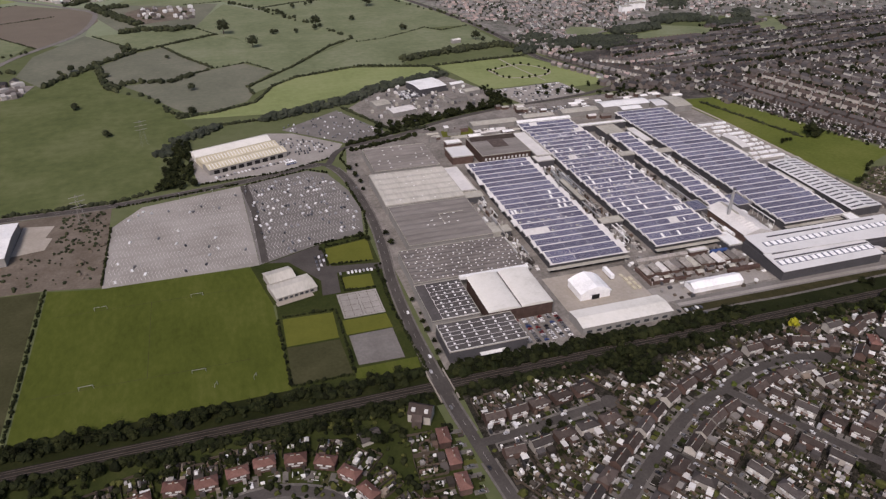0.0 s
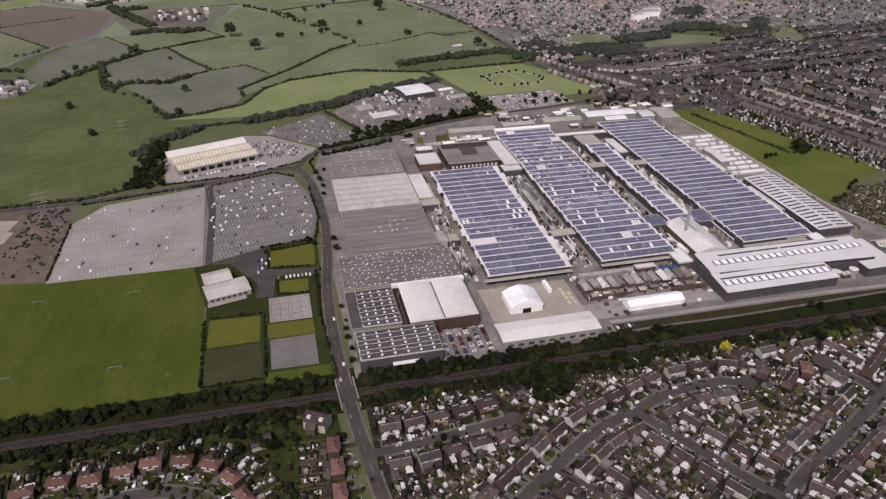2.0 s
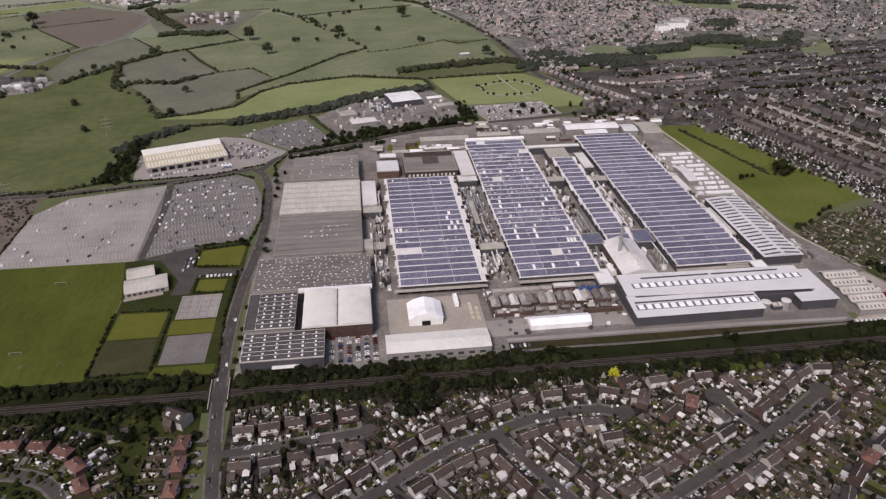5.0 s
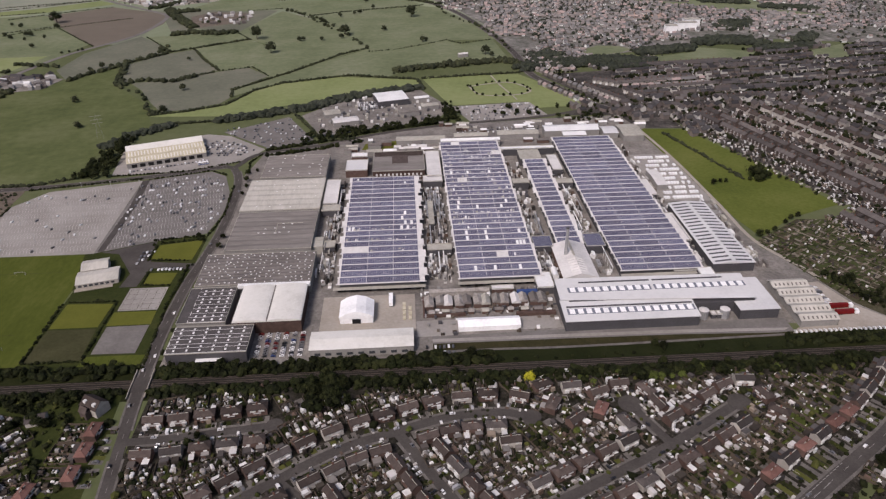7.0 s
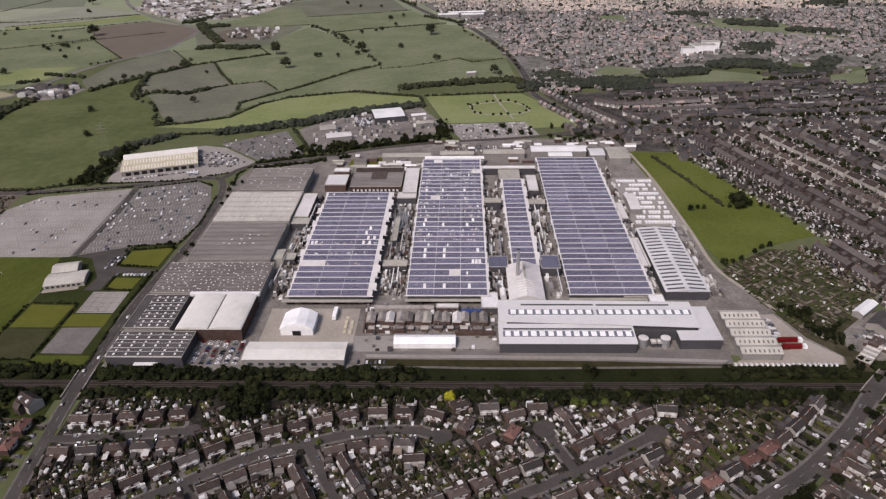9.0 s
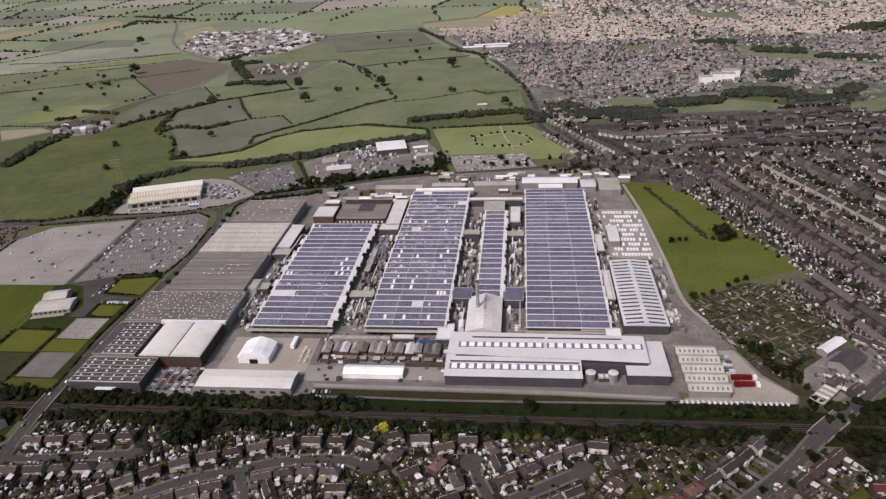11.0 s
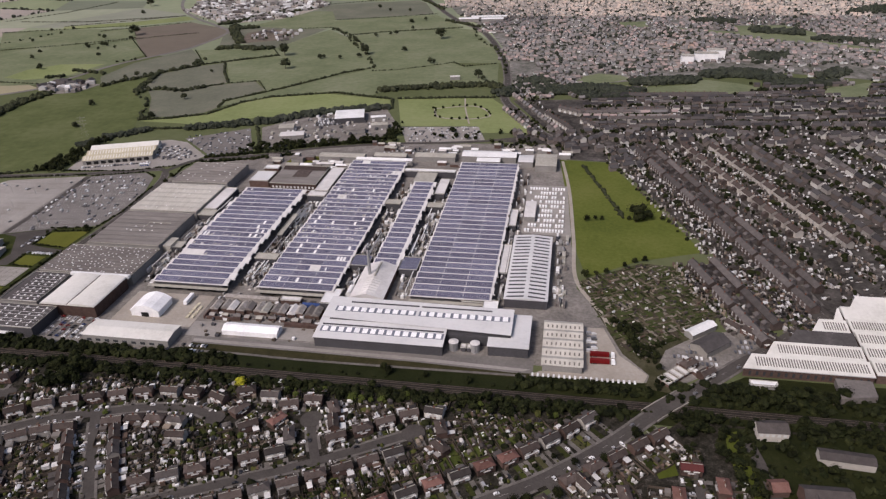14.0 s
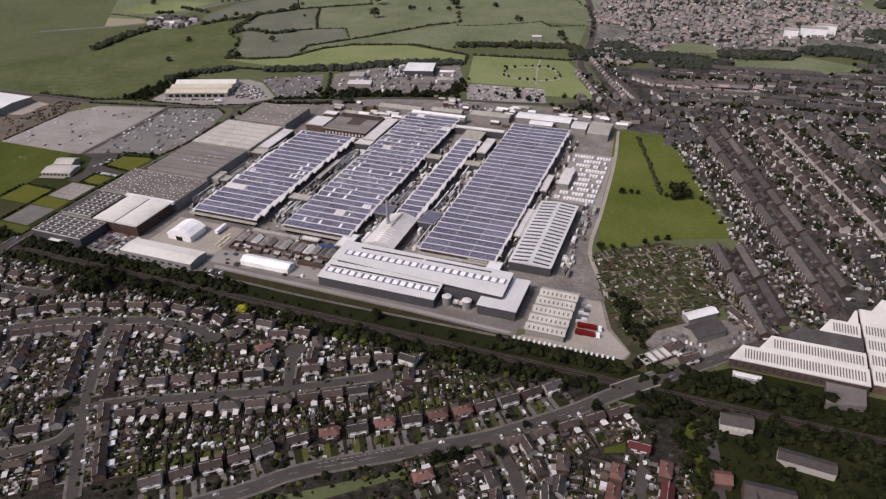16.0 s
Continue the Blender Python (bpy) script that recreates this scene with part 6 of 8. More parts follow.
# red lorries
for y in (424.0, 431.0):
    l = root("lorry", label="articulated lorry with a red curtain-sided trailer", category="lorry", group="red lorries")
    part("trailer", Mesh().box(524.5, y, 1.0, 536.5, y + 2.4, 3.5), M["red"], l)
    part("cab", Mesh().profile([(537.6, 0.7), (540, 0.7), (540, 2.2), (539.5, 3.4), (537.6, 3.6)], y, y + 2.5), M["canvas"], l)
    for wx in (525.5, 527, 528.5, 538.4):
        part("wheel", Mesh().cylinder(0, 0, -1.2, 1.2, 0.5, 0.5, 12, mat=Matrix.Translation((wx, y + 1.25, 0.7)) @ Matrix.Rotation(radians(90), 4, "X")), M["black"], l)

co = root("coach", pose(52, 712, 0.2, 0, 0, 17), label="white and blue coach parked beside the road", category="coach")
part("body", Mesh().profile([(-5.0, 0.5), (5.0, 0.5), (5.1, 1.6), (4.7, 2.9), (-5.0, 2.9)], -1.1, 1.1), M["canvas"], co)
part("side_band", Mesh().box(-4.8, -1.14, 0.6, 4.9, 1.14, 1.25), M["blue"], co, "blue band along the side")
part("window_band", Mesh().box(-4.7, -1.13, 1.6, 4.4, 1.13, 2.4), M["window"], co)
for wx in (-3.2, 3.4):
    part("wheel", Mesh().cylinder(0, 0, -1.12, 1.12, 0.48, 0.48, 12, mat=Matrix.Translation((wx, 0, 0.46)) @ Matrix.Rotation(radians(90), 4, "X")), M["black"], co)

# neighbours
b = simple_building("warehouse", 0, 0, 74, 16.6, 5.0, "yellow_roof", "clad_pale", "large three-ridged warehouse with a yellowed sheet roof", "gable_x", 2.4, m=pose(-19, 707.5, 0, 0, 0, 18.9))
part("rear_bay", Mesh().box(0, 17.2, 0, 74, 33.4, 4.9).gable(0, 17.2, 74, 33.4, 5.0, 7.6), M["yellow_roof"], b)
part("rear_bay", Mesh().box(0, 34.0, 0, 74, 50.5, 4.9).gable(0, 34.0, 74, 50.5, 5.0, 7.8), M["cream_roof"], b)
sk = Mesh().box(-0.5, -3.0, 0, 0.5, 3.0, 0.15).data("rooflight", M["cream_roof"])
for i in range(24):
    part("rooflight", sk, None, b, at=pose(2.5 + i * 3.0, 4.2, 6.36, 16.2))
    part("rooflight", sk, None, b, at=pose(2.5 + i * 3.0, 21.2, 6.46, 17.5))
# black panels along the foot of the front wall
for i in range(9):
    part("loading_door", Mesh().box(4 + i * 7.6, -0.14, 0, 9 + i * 7.6, 0, 3.6), M["black"], b)
simple_building("depot", -18, -17, 18, 17, 7.0, "white_roof", "clad_dark", "vehicle depot with a white roof", "gable_x", 1.4, m=pose(233, 887, 0, 0, 0, 14))
for x, y, w, d, rf in ((160, 831, 18, 17, "mid_roof"), (172, 804, 28, 15, "shed_roof"), (245, 830, 22, 14, "yard"), (270, 850, 20, 10, "mid_roof"), (262, 880, 18, 8, "white_roof"), (330, 1075, 14, 6, "shed_roof")):
    simple_building("depot_office", 0, 0, w, d, 5, rf, "clad_pale", "low pale-roofed depot building", "gable_x", 1.2, m=pose(x, y, 0, 0, 0, 14))
b = simple_building("pale_warehouse", -260, 592, -158, 645, 7, "white_roof", "clad_pale", "large warehouse with pale roof", "gable_x", 2.0)
sheet("concrete_pad", [(-157, 650), (-135, 646), (-139, 628), (-134, 626), (-137, 609), (-158, 605)], 0.3, M["concrete"], 0.3, label="pale broken concrete pad", category="slab")
spots = [(RND.uniform(-330, -100), RND.uniform(556, 600), 0.5, RND.uniform(0.5, 1.8)) for i in range(150)] + [(RND.uniform(-130, -98), RND.uniform(600, 662), 0.5, RND.uniform(0.5, 1.8)) for i in range(110)]
tree_stuff("scrub", spots, "low brown-green scrub over bare ground", "leaf_field", category="shrubs")
for i in range(14):
    x, y = RND.uniform(-112, -96), RND.uniform(560, 640)
    tree_stuff("rubble_heap", [(x, y, 0.3, RND.uniform(1, 2.6))], "heap of brown rubble", "earth", "rubble")

for i in range(70):
    x, y = RND.uniform(150, 290), RND.uniform(800, 905)
    if inside((x, y), [(140, 846), (197, 915), (262, 925), (296, 860), (278, 818), (190, 792), (165, 785)]):
        Mesh().add([(x, y, 0), (x + 3, y, 0), (x + 3, y + 4, 0), (x, y + 4, 0), (x, y, 2.4), (x + 3, y, 2.4), (x + 3, y + 4, 2.8), (x, y + 4, 2.8)], [(4, 5, 6, 7), (0, 1, 5, 4), (1, 2, 6, 5), (2, 3, 7, 6), (3, 0, 4, 7)]).thing("depot_container", M[RND.choice(("clad_pale", "white_roof", "mid_roof", "shed_roof", "clad_dark"))], label="small container store in the depot yard", category="container", group="depot containers")
for i in range(95):
    x, y = (RND.uniform(285, 500), RND.uniform(738, 798)) if i % 3 else (RND.uniform(180, 290), RND.uniform(712, 750))
    w, d = RND.uniform(4, 14), RND.uniform(3, 7)
    if not any(a - w - 1 < x < c + 1 and q - d - 1 < y < e + 1 for a, q, c, e in ((395, 754, 452, 771), (412, 743, 436, 754), (455, 745, 470, 765), (473, 735, 494, 768), (300, 752, 335, 762), (345, 752, 388, 765))):
        simple_building("works_hut", x, y, x + w, y + d, RND.uniform(2.6, 4.5), RND.choice(("mid_roof", "shed_roof", "dark_roof", "white_roof")), RND.choice(("brick", "clad_pale")), "low hut on the northern edge of the works", "gable_x", 1.0)

# club house
b = root("club_house", label="low club house with pale weathered pitched roofs", category="building")
part("wall", Mesh().box(-14, -9, 0, 14, 9, 3.4).box(-12, 9, 0, 6, 22, 3.6), M["render"], b)
part("hall_roof", Mesh().gable(-12, 8, 6, 23, 4.4, 6.6), M["bleached_roof"], b)
part("hall_wall", Mesh().box(-12, 8.5, 3.6, 6, 22.5, 4.6), M["render"], b)
part("front_roof", Mesh().gable(-14, -9, 14, 9, 3.42, 4.8), M["bleached_roof"], b)
part("terrace", Mesh().box(-15, -13, 0, 10, -9.2, 0.35), M["concrete"], b)
for i in range(7):
    part("window", Mesh().box(-12.5 + i * 3.6, -9.12, 1.0, -10.2 + i * 3.6, -9.0, 2.6), M["window"], b)
b.matrix_basis = pose(26, 506, 0, 0, 0, 14)

# red-brick sawtooth factory by the bridge
b = root("brick_factory", label="red brick factory with white sawtooth roofs", category="factory")



def skew_bay(xa, xb, x1, y, roof, slots=0):
    """One sawtooth bay whose west end follows the slant of the road, with slots of glass in its long slope."""
    y1, yr = y + 14.3, y + 12.6
    part("wall", Mesh().prism([(xa + 0.5, y + 0.4), (x1 - 0.3, y + 0.4), (x1 - 0.3, y1), (xb + 0.5, y1)], 0, 6), M["brick"], b)
    xr = xa + (xb - xa) * 0.88
    v = [(xa, y, 6), (x1, y, 6), (x1, y1, 6), (xb, y1, 6), (xa, y, 6.3), (x1, y, 6.3), (x1, yr, 8.3), (xr, yr, 8.3), (x1, y1, 6.3), (xb, y1, 6.3)]
    part("roof_bay", Mesh().add(v, [(3, 2, 1, 0), (4, 5, 6, 7), (7, 6, 8, 9), (0, 1, 5, 4), (1, 2, 8, 6, 5), (2, 3, 9, 8), (3, 0, 4, 7, 9)]), M[roof], b)
    part("gutter", Mesh().box(xa - 0.2, y - 0.35, 6.0, x1, y, 6.4), M["frame_dull"], b)
    for k in range(slots):
        part("rooflight", slot, None, b, at=pose(xr + 1.8 + k * 1.55, y + 6.4, 7.28, 9.0))


slot = Mesh().box(-0.36, -3.6, 0, 0.36, 3.6, 0.12).data("rooflight", M["dark_roof"])
for xa, xb, y, roof, n in ((614, 622, 424, "cream_roof", 41), (630, 638, 438.6, "cream_roof", 31), (645, 655, 453.2, "felt_roof", 0), (664, 672, 467.8, "cream_roof", 9), (681, 687, 482.4, "cream_roof", 0)):
    skew_bay(xa, xb, 687.4, y, roof, n)
for k, y in enumerate((426.5, 441.1, 455.7, 470.3, 484.9, 499.5)):
    skew_bay(689 if k < 5 else 696, 689 if k < 5 else 704, 761, y, "cream_roof", 18 if k < 4 else 0)
win = Mesh().box(-0.7, 424.25, 1.4, 0.7, 424.4, 4.2).data("window", M["window"])
for k in range(17):
    part("window", win, None, b, at=pose(618.5 + k * 4.1, 0, 0))
part("yard_shed", Mesh().prism([(664, 405), (684, 409), (685.5, 423), (665.5, 423.4)], 0, 4.2), M["dark_roof"], b, "flat grey yard building against the brick wall")
b = simple_building("canopy_shelter", 617, 413, 632, 417, 2.6, "white_roof", "clad_pale", "long white flat canopy beside factory", category="canopy")
simple_building("trade_hall", 0, 0, 22, 13, 4.6, "felt_roof", "render", "white-walled trade hall under a dark roof", "gable_x", 2.6, m=pose(596, 438, 0, 0, 0, 42))
simple_building("trade_store", 0, 0, 22, 7, 4.0, "white_roof", "clad_pale", "long store with white roof", "gable_x", 1.4, m=pose(590, 457, 0, 0, 0, 40))
for i in range(5):
    simple_building("garage", 0, 0, 3, 8, 2.3, "shed_roof", "brick", "small flat-roofed lock-up garage", category="garage", m=pose(570 + i * 3.6, 407 + i * 3.6, 0, 0, 0, 45))

# pylons, posts, goals
def pylon(x, y, h):
    o = root("pylon", pose(x, y, 0, 0, 0, 20), label="grey steel lattice electricity pylon", category="pylon", group="pylons")
    m = Mesh()
    for sx in (-1, 1):
        for sy in (-1, 1):
            n = 8
            for i in range(n):
                z0, z1 = h * i / n, h * (i + 1) / n
                a0, a1 = 3.2 * (1 - 0.85 * i / n), 3.2 * (1 - 0.85 * (i + 1) / n)
                m.add([(sx * a0 - .06, sy * a0, z0), (sx * a0 + .06, sy * a0, z0), (sx * a1 + .06, sy * a1, z1), (sx * a1 - .06, sy * a1, z1)], [(0, 1, 2, 3)])
                m.add([(sx * a0, sy * a0 - .04, z0), (sx * a0, sy * a0 + .04, z0), (-sx * a1, sy * a1 + .04, z1), (-sx * a1, sy * a1 - .04, z1)], [(0, 1, 2, 3)])
    part("lattice_tower", m, M["clad_pale"], o)
    for z in (0.62, 0.77, 0.92):
        part("cross_arm", Mesh().box(-5.5, -0.25, h * z, 5.5, 0.25, h * z + 0.25), M["clad_pale"], o)


pylon(-76, 796, 26)
pylon(-114, 640, 27)
for x, y, r in ((-92, 518.5, 0), (-34, 516.6, 0), (-93, 441.8, 0), (-34.6, 438.3, 0), (-26, 424, 60), (-5, 425, 60)):
    s = 1.0 if r == 0 else 0.4
    gp = root("football_goal", pose(x, y, 0, 0, 0, r), label="white football goal standing on the turf", category="goal", group="football goals")
    for px in (-3.66 * s, 3.66 * s):
        part("post", Mesh().box(px - 0.09, -0.09, 0, px + 0.09, 0.09, 2.44), M["alu"], gp)
        part("stay", Mesh().add([(px - .08, 0, 2.4), (px + .08, 0, 2.4), (px + .08, 1.8, 0.1), (px - .08, 1.8, 0.1)], [(0, 1, 2, 3)]), M["alu"], gp)
    part("crossbar", Mesh().box(-3.8 * s, -0.09, 2.4, 3.8 * s, 0.09, 2.58), M["alu"], gp)
lines = Mesh()
for x0, y0, x1, y1 in ((-120, 442, -4, 442), (-120, 518, -4, 518), (-62, 442, -62, 518)):
    ribbon([Vector((x0, y0)), Vector((x1, y1))], 0.12, 0.15, lines, 0, 0, 0.02)
for x0, x1 in ((54, 65), (67, 78)):
    for q in (x0, x1, (x0 + x1) / 2):
        ribbon([Vector((q, 466)), Vector((q, 490))], 0.08, 0.23, lines, 0, 0, 0.02)
    for q in (466, 472, 478, 484, 490):
        ribbon([Vector((x0, q)), Vector((x1, q))], 0.08, 0.23, lines, 0, 0, 0.02)
lines.thing("pitch_marking", M["rough"], label="faint painted pitch and court lines", category="pitch marking", kind="structure")

# railway bridges: parapets of the two roads
for line, a, b2, half in ((W_ROAD, 372, 404, 5.0), (E_ROAD, 375, 404, 5.6)):
    seg = [p for p in line if a < p.y < b2]
    deck = Mesh()
    ribbon([p for p in line if RAIL_Y - 9 < p.y < RAIL_Y + 9], half - 0.3, 0.80, deck, 0, 0, 0.14)
    deck.thing("bridge_deck", M["asphalt"], label="asphalt deck of a road bridge over the railway", category="bridge", kind="structure")
    for s in (1, -1):
        k = Mesh()
        ribbon(seg, 0.25, 1.5, k, 0, s * half, 1.6)
        k.thing("bridge_parapet", M["concrete"], label="low pale concrete parapet of a road bridge", category="parapet", kind="structure")

# ---------------------------------------------------------------- houses
HOUSES = {}
taken = []
lawns = Mesh()
lawns_green = Mesh()
drives = Mesh()
fences = Mesh()
sheds = Mesh()
bits = Mesh()
shrubs = []
SHEDS = [0]
car_spots = []
ALL_ROADS = [r[2] for r in ROADS] + [W_ROAD, E_ROAD]
HOUSE_WORDS = {
    "brown": "pair of brick semi-detached houses under a brown tiled roof", "grey": "pair of pale rendered semi-detached houses with a grey roof", "red": "pair of brick houses under a red clay tiled roof",
    "maroon": "pair of houses with a maroon tiled roof", "brown_pale": "pair of cream rendered semi-detached houses under brown tiles", "hipped_pale": "pair of pale rendered houses under a hipped slate roof",
    "hipped": "pair of semi-detached houses with a hipped brown roof",
}


def house(kind, m, half=5.3, deep=5.8):
    if kind == "red":
        half = 5.0
    if kind in HOUSES:
        return copy_thing(HOUSES[kind], m)
    roof = {"brown": "tile_brown", "grey": "tile_grey", "red": "tile_red", "maroon": "tile_maroon", "hipped": "tile_brown", "brown_pale": "tile_brown", "hipped_pale": "tile_grey"}[kind]
    wall = "render" if kind in ("grey", "brown_pale", "hipped_pale") else "brick"
    o = root("semi_detached_house", m, label=HOUSE_WORDS[kind], category="house", group="houses of the estate")
    h, rise = 4.1, 1.8
    w = Mesh().box(-half, -deep / 2, 0, half, deep / 2, h)
    if kind in ("hipped", "hipped_pale", "red"):
        r = Mesh().hip(-half, -deep / 2, half, deep / 2, h, h + rise)
    else:
        r = Mesh().gable(-half, -deep / 2, half, deep / 2, h, h + rise)
        w.add([(-half, -deep / 2, h), (-half, deep / 2, h), (-half, 0, h + rise)], [(0, 1, 2)]).add([(half, -deep / 2, h), (half, deep / 2, h), (half, 0, h + rise)], [(0, 2, 1)])
    part("wall", w, M[wall], o)
    part("roof", r, M[roof], o)
    part("ridge", Mesh().box(-half * (0.45 if kind in ("hipped", "hipped_pale", "red") else 1.0), -0.14, h + rise - 0.02, half * (0.45 if kind in ("hipped", "hipped_pale", "red") else 1.0), 0.14, h + rise + 0.28), M["mid_roof"], o, "paler ridge tiles")
    part("chimney", Mesh().box(-0.45, -0.35, h + rise - 0.8, 0.45, 0.35, h + rise + 1.1), M["chimney"], o)
    stack = o.children[-1] if o.children[-1].name.startswith("chimney") else [c for c in o.children if c.name.startswith("chimney")][0]
    part("chimney_pot", Mesh().cylinder(0, 0, h + rise + 1.1, h + rise + 1.55, 0.13, n=8), M["tile_red"], stack)
    if kind == "grey" or kind == "brown":
        for x in (-half + 0.9, half - 3.4):
            part("bay_window", Mesh().box(x, -deep / 2 - 0.7, 0.6, x + 2.5, -deep / 2, 2.5), M["frame_white"], o)
    for x in (-half + 2.3, -1.6, 1.6, half - 2.3):
        part("window", Mesh().box(x - 0.8, -deep / 2 - 0.08, 2.75, x + 0.8, -deep / 2, 3.8), M["frame_white"], o)
    for x in (-half + 2.3, half - 2.3):
        part("window", Mesh().box(x - 0.9, deep / 2, 2.7, x + 0.9, deep / 2 + 0.08, 3.75), M["frame_white"], o)
    for x in (-1.3, 1.3):
        part("door", Mesh().box(x - 0.5, -deep / 2 - 0.1, 0, x + 0.5, -deep / 2, 2.1), M["door"], o)
    # flat-roofed single-storey additions at the back and side
    for x0, x1, d, hh, mat in {"brown": ((-half + 0.4, -half + 3.6, 3.4, 2.5, "shed_white"),), "grey": ((0.6, half - 0.5, 3.0, 2.6, "felt_roof"),), "hipped": ((-half + 0.6, -1.0, 2.6, 2.5, "shed_grey"), (half - 2.8, half - 0.4, 4.2, 2.4, "shed_white")),
                               "brown_pale": ((half - 3.4, half - 0.3, 3.8, 2.5, "shed_grey"),), "hipped_pale": ((-half + 0.3, -half + 3.0, 4.0, 2.5, "shed_white"),)}.get(kind, ()):
        ext = Mesh().box(x0, deep / 2 + 0.09, 0, x1, deep / 2 + d, hh).box(x0 - 0.15, deep / 2 + 0.09, hh, x1 + 0.15, deep / 2 + d + 0.15, hh + 0.18, 1)
        part("extension", ext.data("extension", M["brick"], M[mat]), None, o, "flat-roofed single-storey brick addition")
    part("porch_roof", Mesh().box(-2.0, -deep / 2 - 1.0, 2.25, 2.0, -deep / 2 - 0.11, 2.42), M["frame_dull"], o)
    HOUSES[kind] = o
    return o


def clear(p, gap=10.8, road_gap=8.2):
    if any((p - q).length < gap for q in taken):
        return False
    return all(line_gap(p, r) > road_gap for r in ALL_ROADS)


def quad(mesh, m, x0, y0, x1, y1, z):
    mesh.add([(x0, y0, z), (x1, y0, z), (x1, y1, z), (x0, y1, z)], [(0, 1, 2, 3)], 0, m)


def plot(m, kind, back=20.0, front=6.5, car=0.5, green=False):
    """A pair of houses with its gardens: front is towards local -y."""
    h = house(kind, m)
    busy = 0.35 if green else 1.0
    for s in (-1, 1):
        x0, x1 = (-6.6, 0) if s < 0 else (0, 6.6)
        quad(drives, m, x0 + 0.3 if s < 0 else x1 - 3.0, -3.9 - front, x0 + 3.0 if s < 0 else x1 - 0.3, -3.9, 0.10 + 0.02 * RND.random())
        if RND.random() < 0.55:
            quad(lawns, m, x0 + 3.2 if s < 0 else x0 + 0.4, -3.9 - front, x1 - 0.4 if s < 0 else x1 - 3.2, -4.6, 0.12 + 0.03 * RND.random())
        d = back * RND.uniform(0.75, 1.0)
        if green or RND.random() < 0.82:
            quad(lawns_green if green else lawns, m, x0 + 0.6, 4.2 + RND.uniform(1.5, 5), x1 - 0.6, 3.9 + d - RND.uniform(0.5, 4), 0.12 + 0.03 * RND.random())
        if RND.random() < 0.6:
            quad(drives, m, x0 + 0.3, 3.9, x1 - 0.3, 3.9 + RND.uniform(2, 4), 0.16 + 0.03 * RND.random())
        fences.box(x1 - 0.05, 4.2, 0, x1 + 0.05, 3.9 + d, 1.6, 0, m)
        if s < 0:
            fences.box(x0 - 0.05, 4.2, 0, x0 + 0.05, 3.9 + d, 1.6, 0, m)
        fences.box(x0, 3.85 + d, 0, x1, 3.95 + d, 1.6, 0, m)
        if RND.random() < 0.6:
            w = RND.uniform(2.4, 4.6)
            q = RND.uniform(x0 + 0.8, x1 - w - 0.8)
            sheds.box(q, 3.5, 0, q + w, 3.6 + RND.uniform(2, 4), RND.uniform(2.3, 2.9), 0, m)
        if RND.random() < 0.5:
            q = RND.uniform(x0 + 1.0, x1 - 3)
            sheds.box(q, -3.6 - RND.uniform(0.8, 1.5), 0, q + RND.uniform(1.4, 2.6), -3.6, 2.5, 0, m)
        for k in range(int(busy * RND.choice((4, 5, 6, 7, 8, 9)))):
            w, l, z = RND.uniform(0.5, 2.4), RND.uniform(0.6, 3.2), RND.uniform(0.4, 2.2)
            x = RND.uniform(x0 + 0.3, x1 - w - 0.3)
            y = RND.uniform(7, max(7.5, 3.9 + d - l - 0.3)) if k else RND.choice((4.0, 3.9 + d - l - 0.4))
            if w * l > 4.0 and SHEDS[0] < 290:
                SHEDS[0] += 1
                tone = RND.choice(("shed_white", "shed_grey", "shed_grey", "wood", "wood"))
                word = {"shed_white": "white sheet-clad garden shed behind a house", "shed_grey": "grey felt-roofed garden shed by a fence", "wood": "brown wooden garden shed behind a house"}[tone]
                sh = Mesh().add(*gabled(0, 0, w, l, z, 0.5)).thing("garden_shed", M[tone], label=word, category="shed", group="garden sheds")
                sh.matrix_basis = m @ Matrix.Translation((x, y, 0.05))
            elif RND.random() < 0.55:
                sheds.add(*gabled(x, y, x + w, y + l, z, 0.45), 0, m)
            else:
                sheds.box(x, y, 0, x + w, y + l, z, 0, m)
        # bins, frames, paths and slabs, square with the fences
        for k in range(int(busy * RND.choice((7, 9, 11, 13)))):
            w, l, z = RND.choice(((0.5, 0.6, 1.1), (0.25, 3.2, 0.12), (1.1, 2.0, 0.7), (0.9, 0.9, 0.5), (0.2, 4.5, 0.14), (2.0, 1.3, 0.9), (1.6, 0.4, 0.8)))
            if RND.random() < 0.4:
                w, l = l, w
            x = RND.uniform(x0 + 0.3, max(x0 + 0.4, x1 - w - 0.3))
            y = RND.uniform(4.4, 3.6 + d - l) if RND.random() < 0.75 else RND.uniform(-3.9 - front, -4.6 - min(l, 2.0))
            bits.box(x, y, 0.1, x + w, y + l, 0.1 + z * RND.uniform(0.7, 1.3), 0, m)
        for k in range(RND.choice((3, 4, 5, 6, 8))):
            p = m @ Vector((RND.uniform(x0, x1), RND.uniform(6, 4 + d) if RND.random() < 0.75 else RND.uniform(-3.9 - front, -5), 0))
            r = RND.uniform(0.4, 1.4)
            shrubs.append((p.x, p.y, r * 0.6, r))
        if RND.random() < car:
            p = m @ Vector((x0 + 1.6 if s < 0 else x1 - 1.6, -4.2 - front * 0.45, 0.12))
            car_spots.append((p.x, p.y, math.degrees(math.atan2(m[1][1], m[0][1]))))
    return h


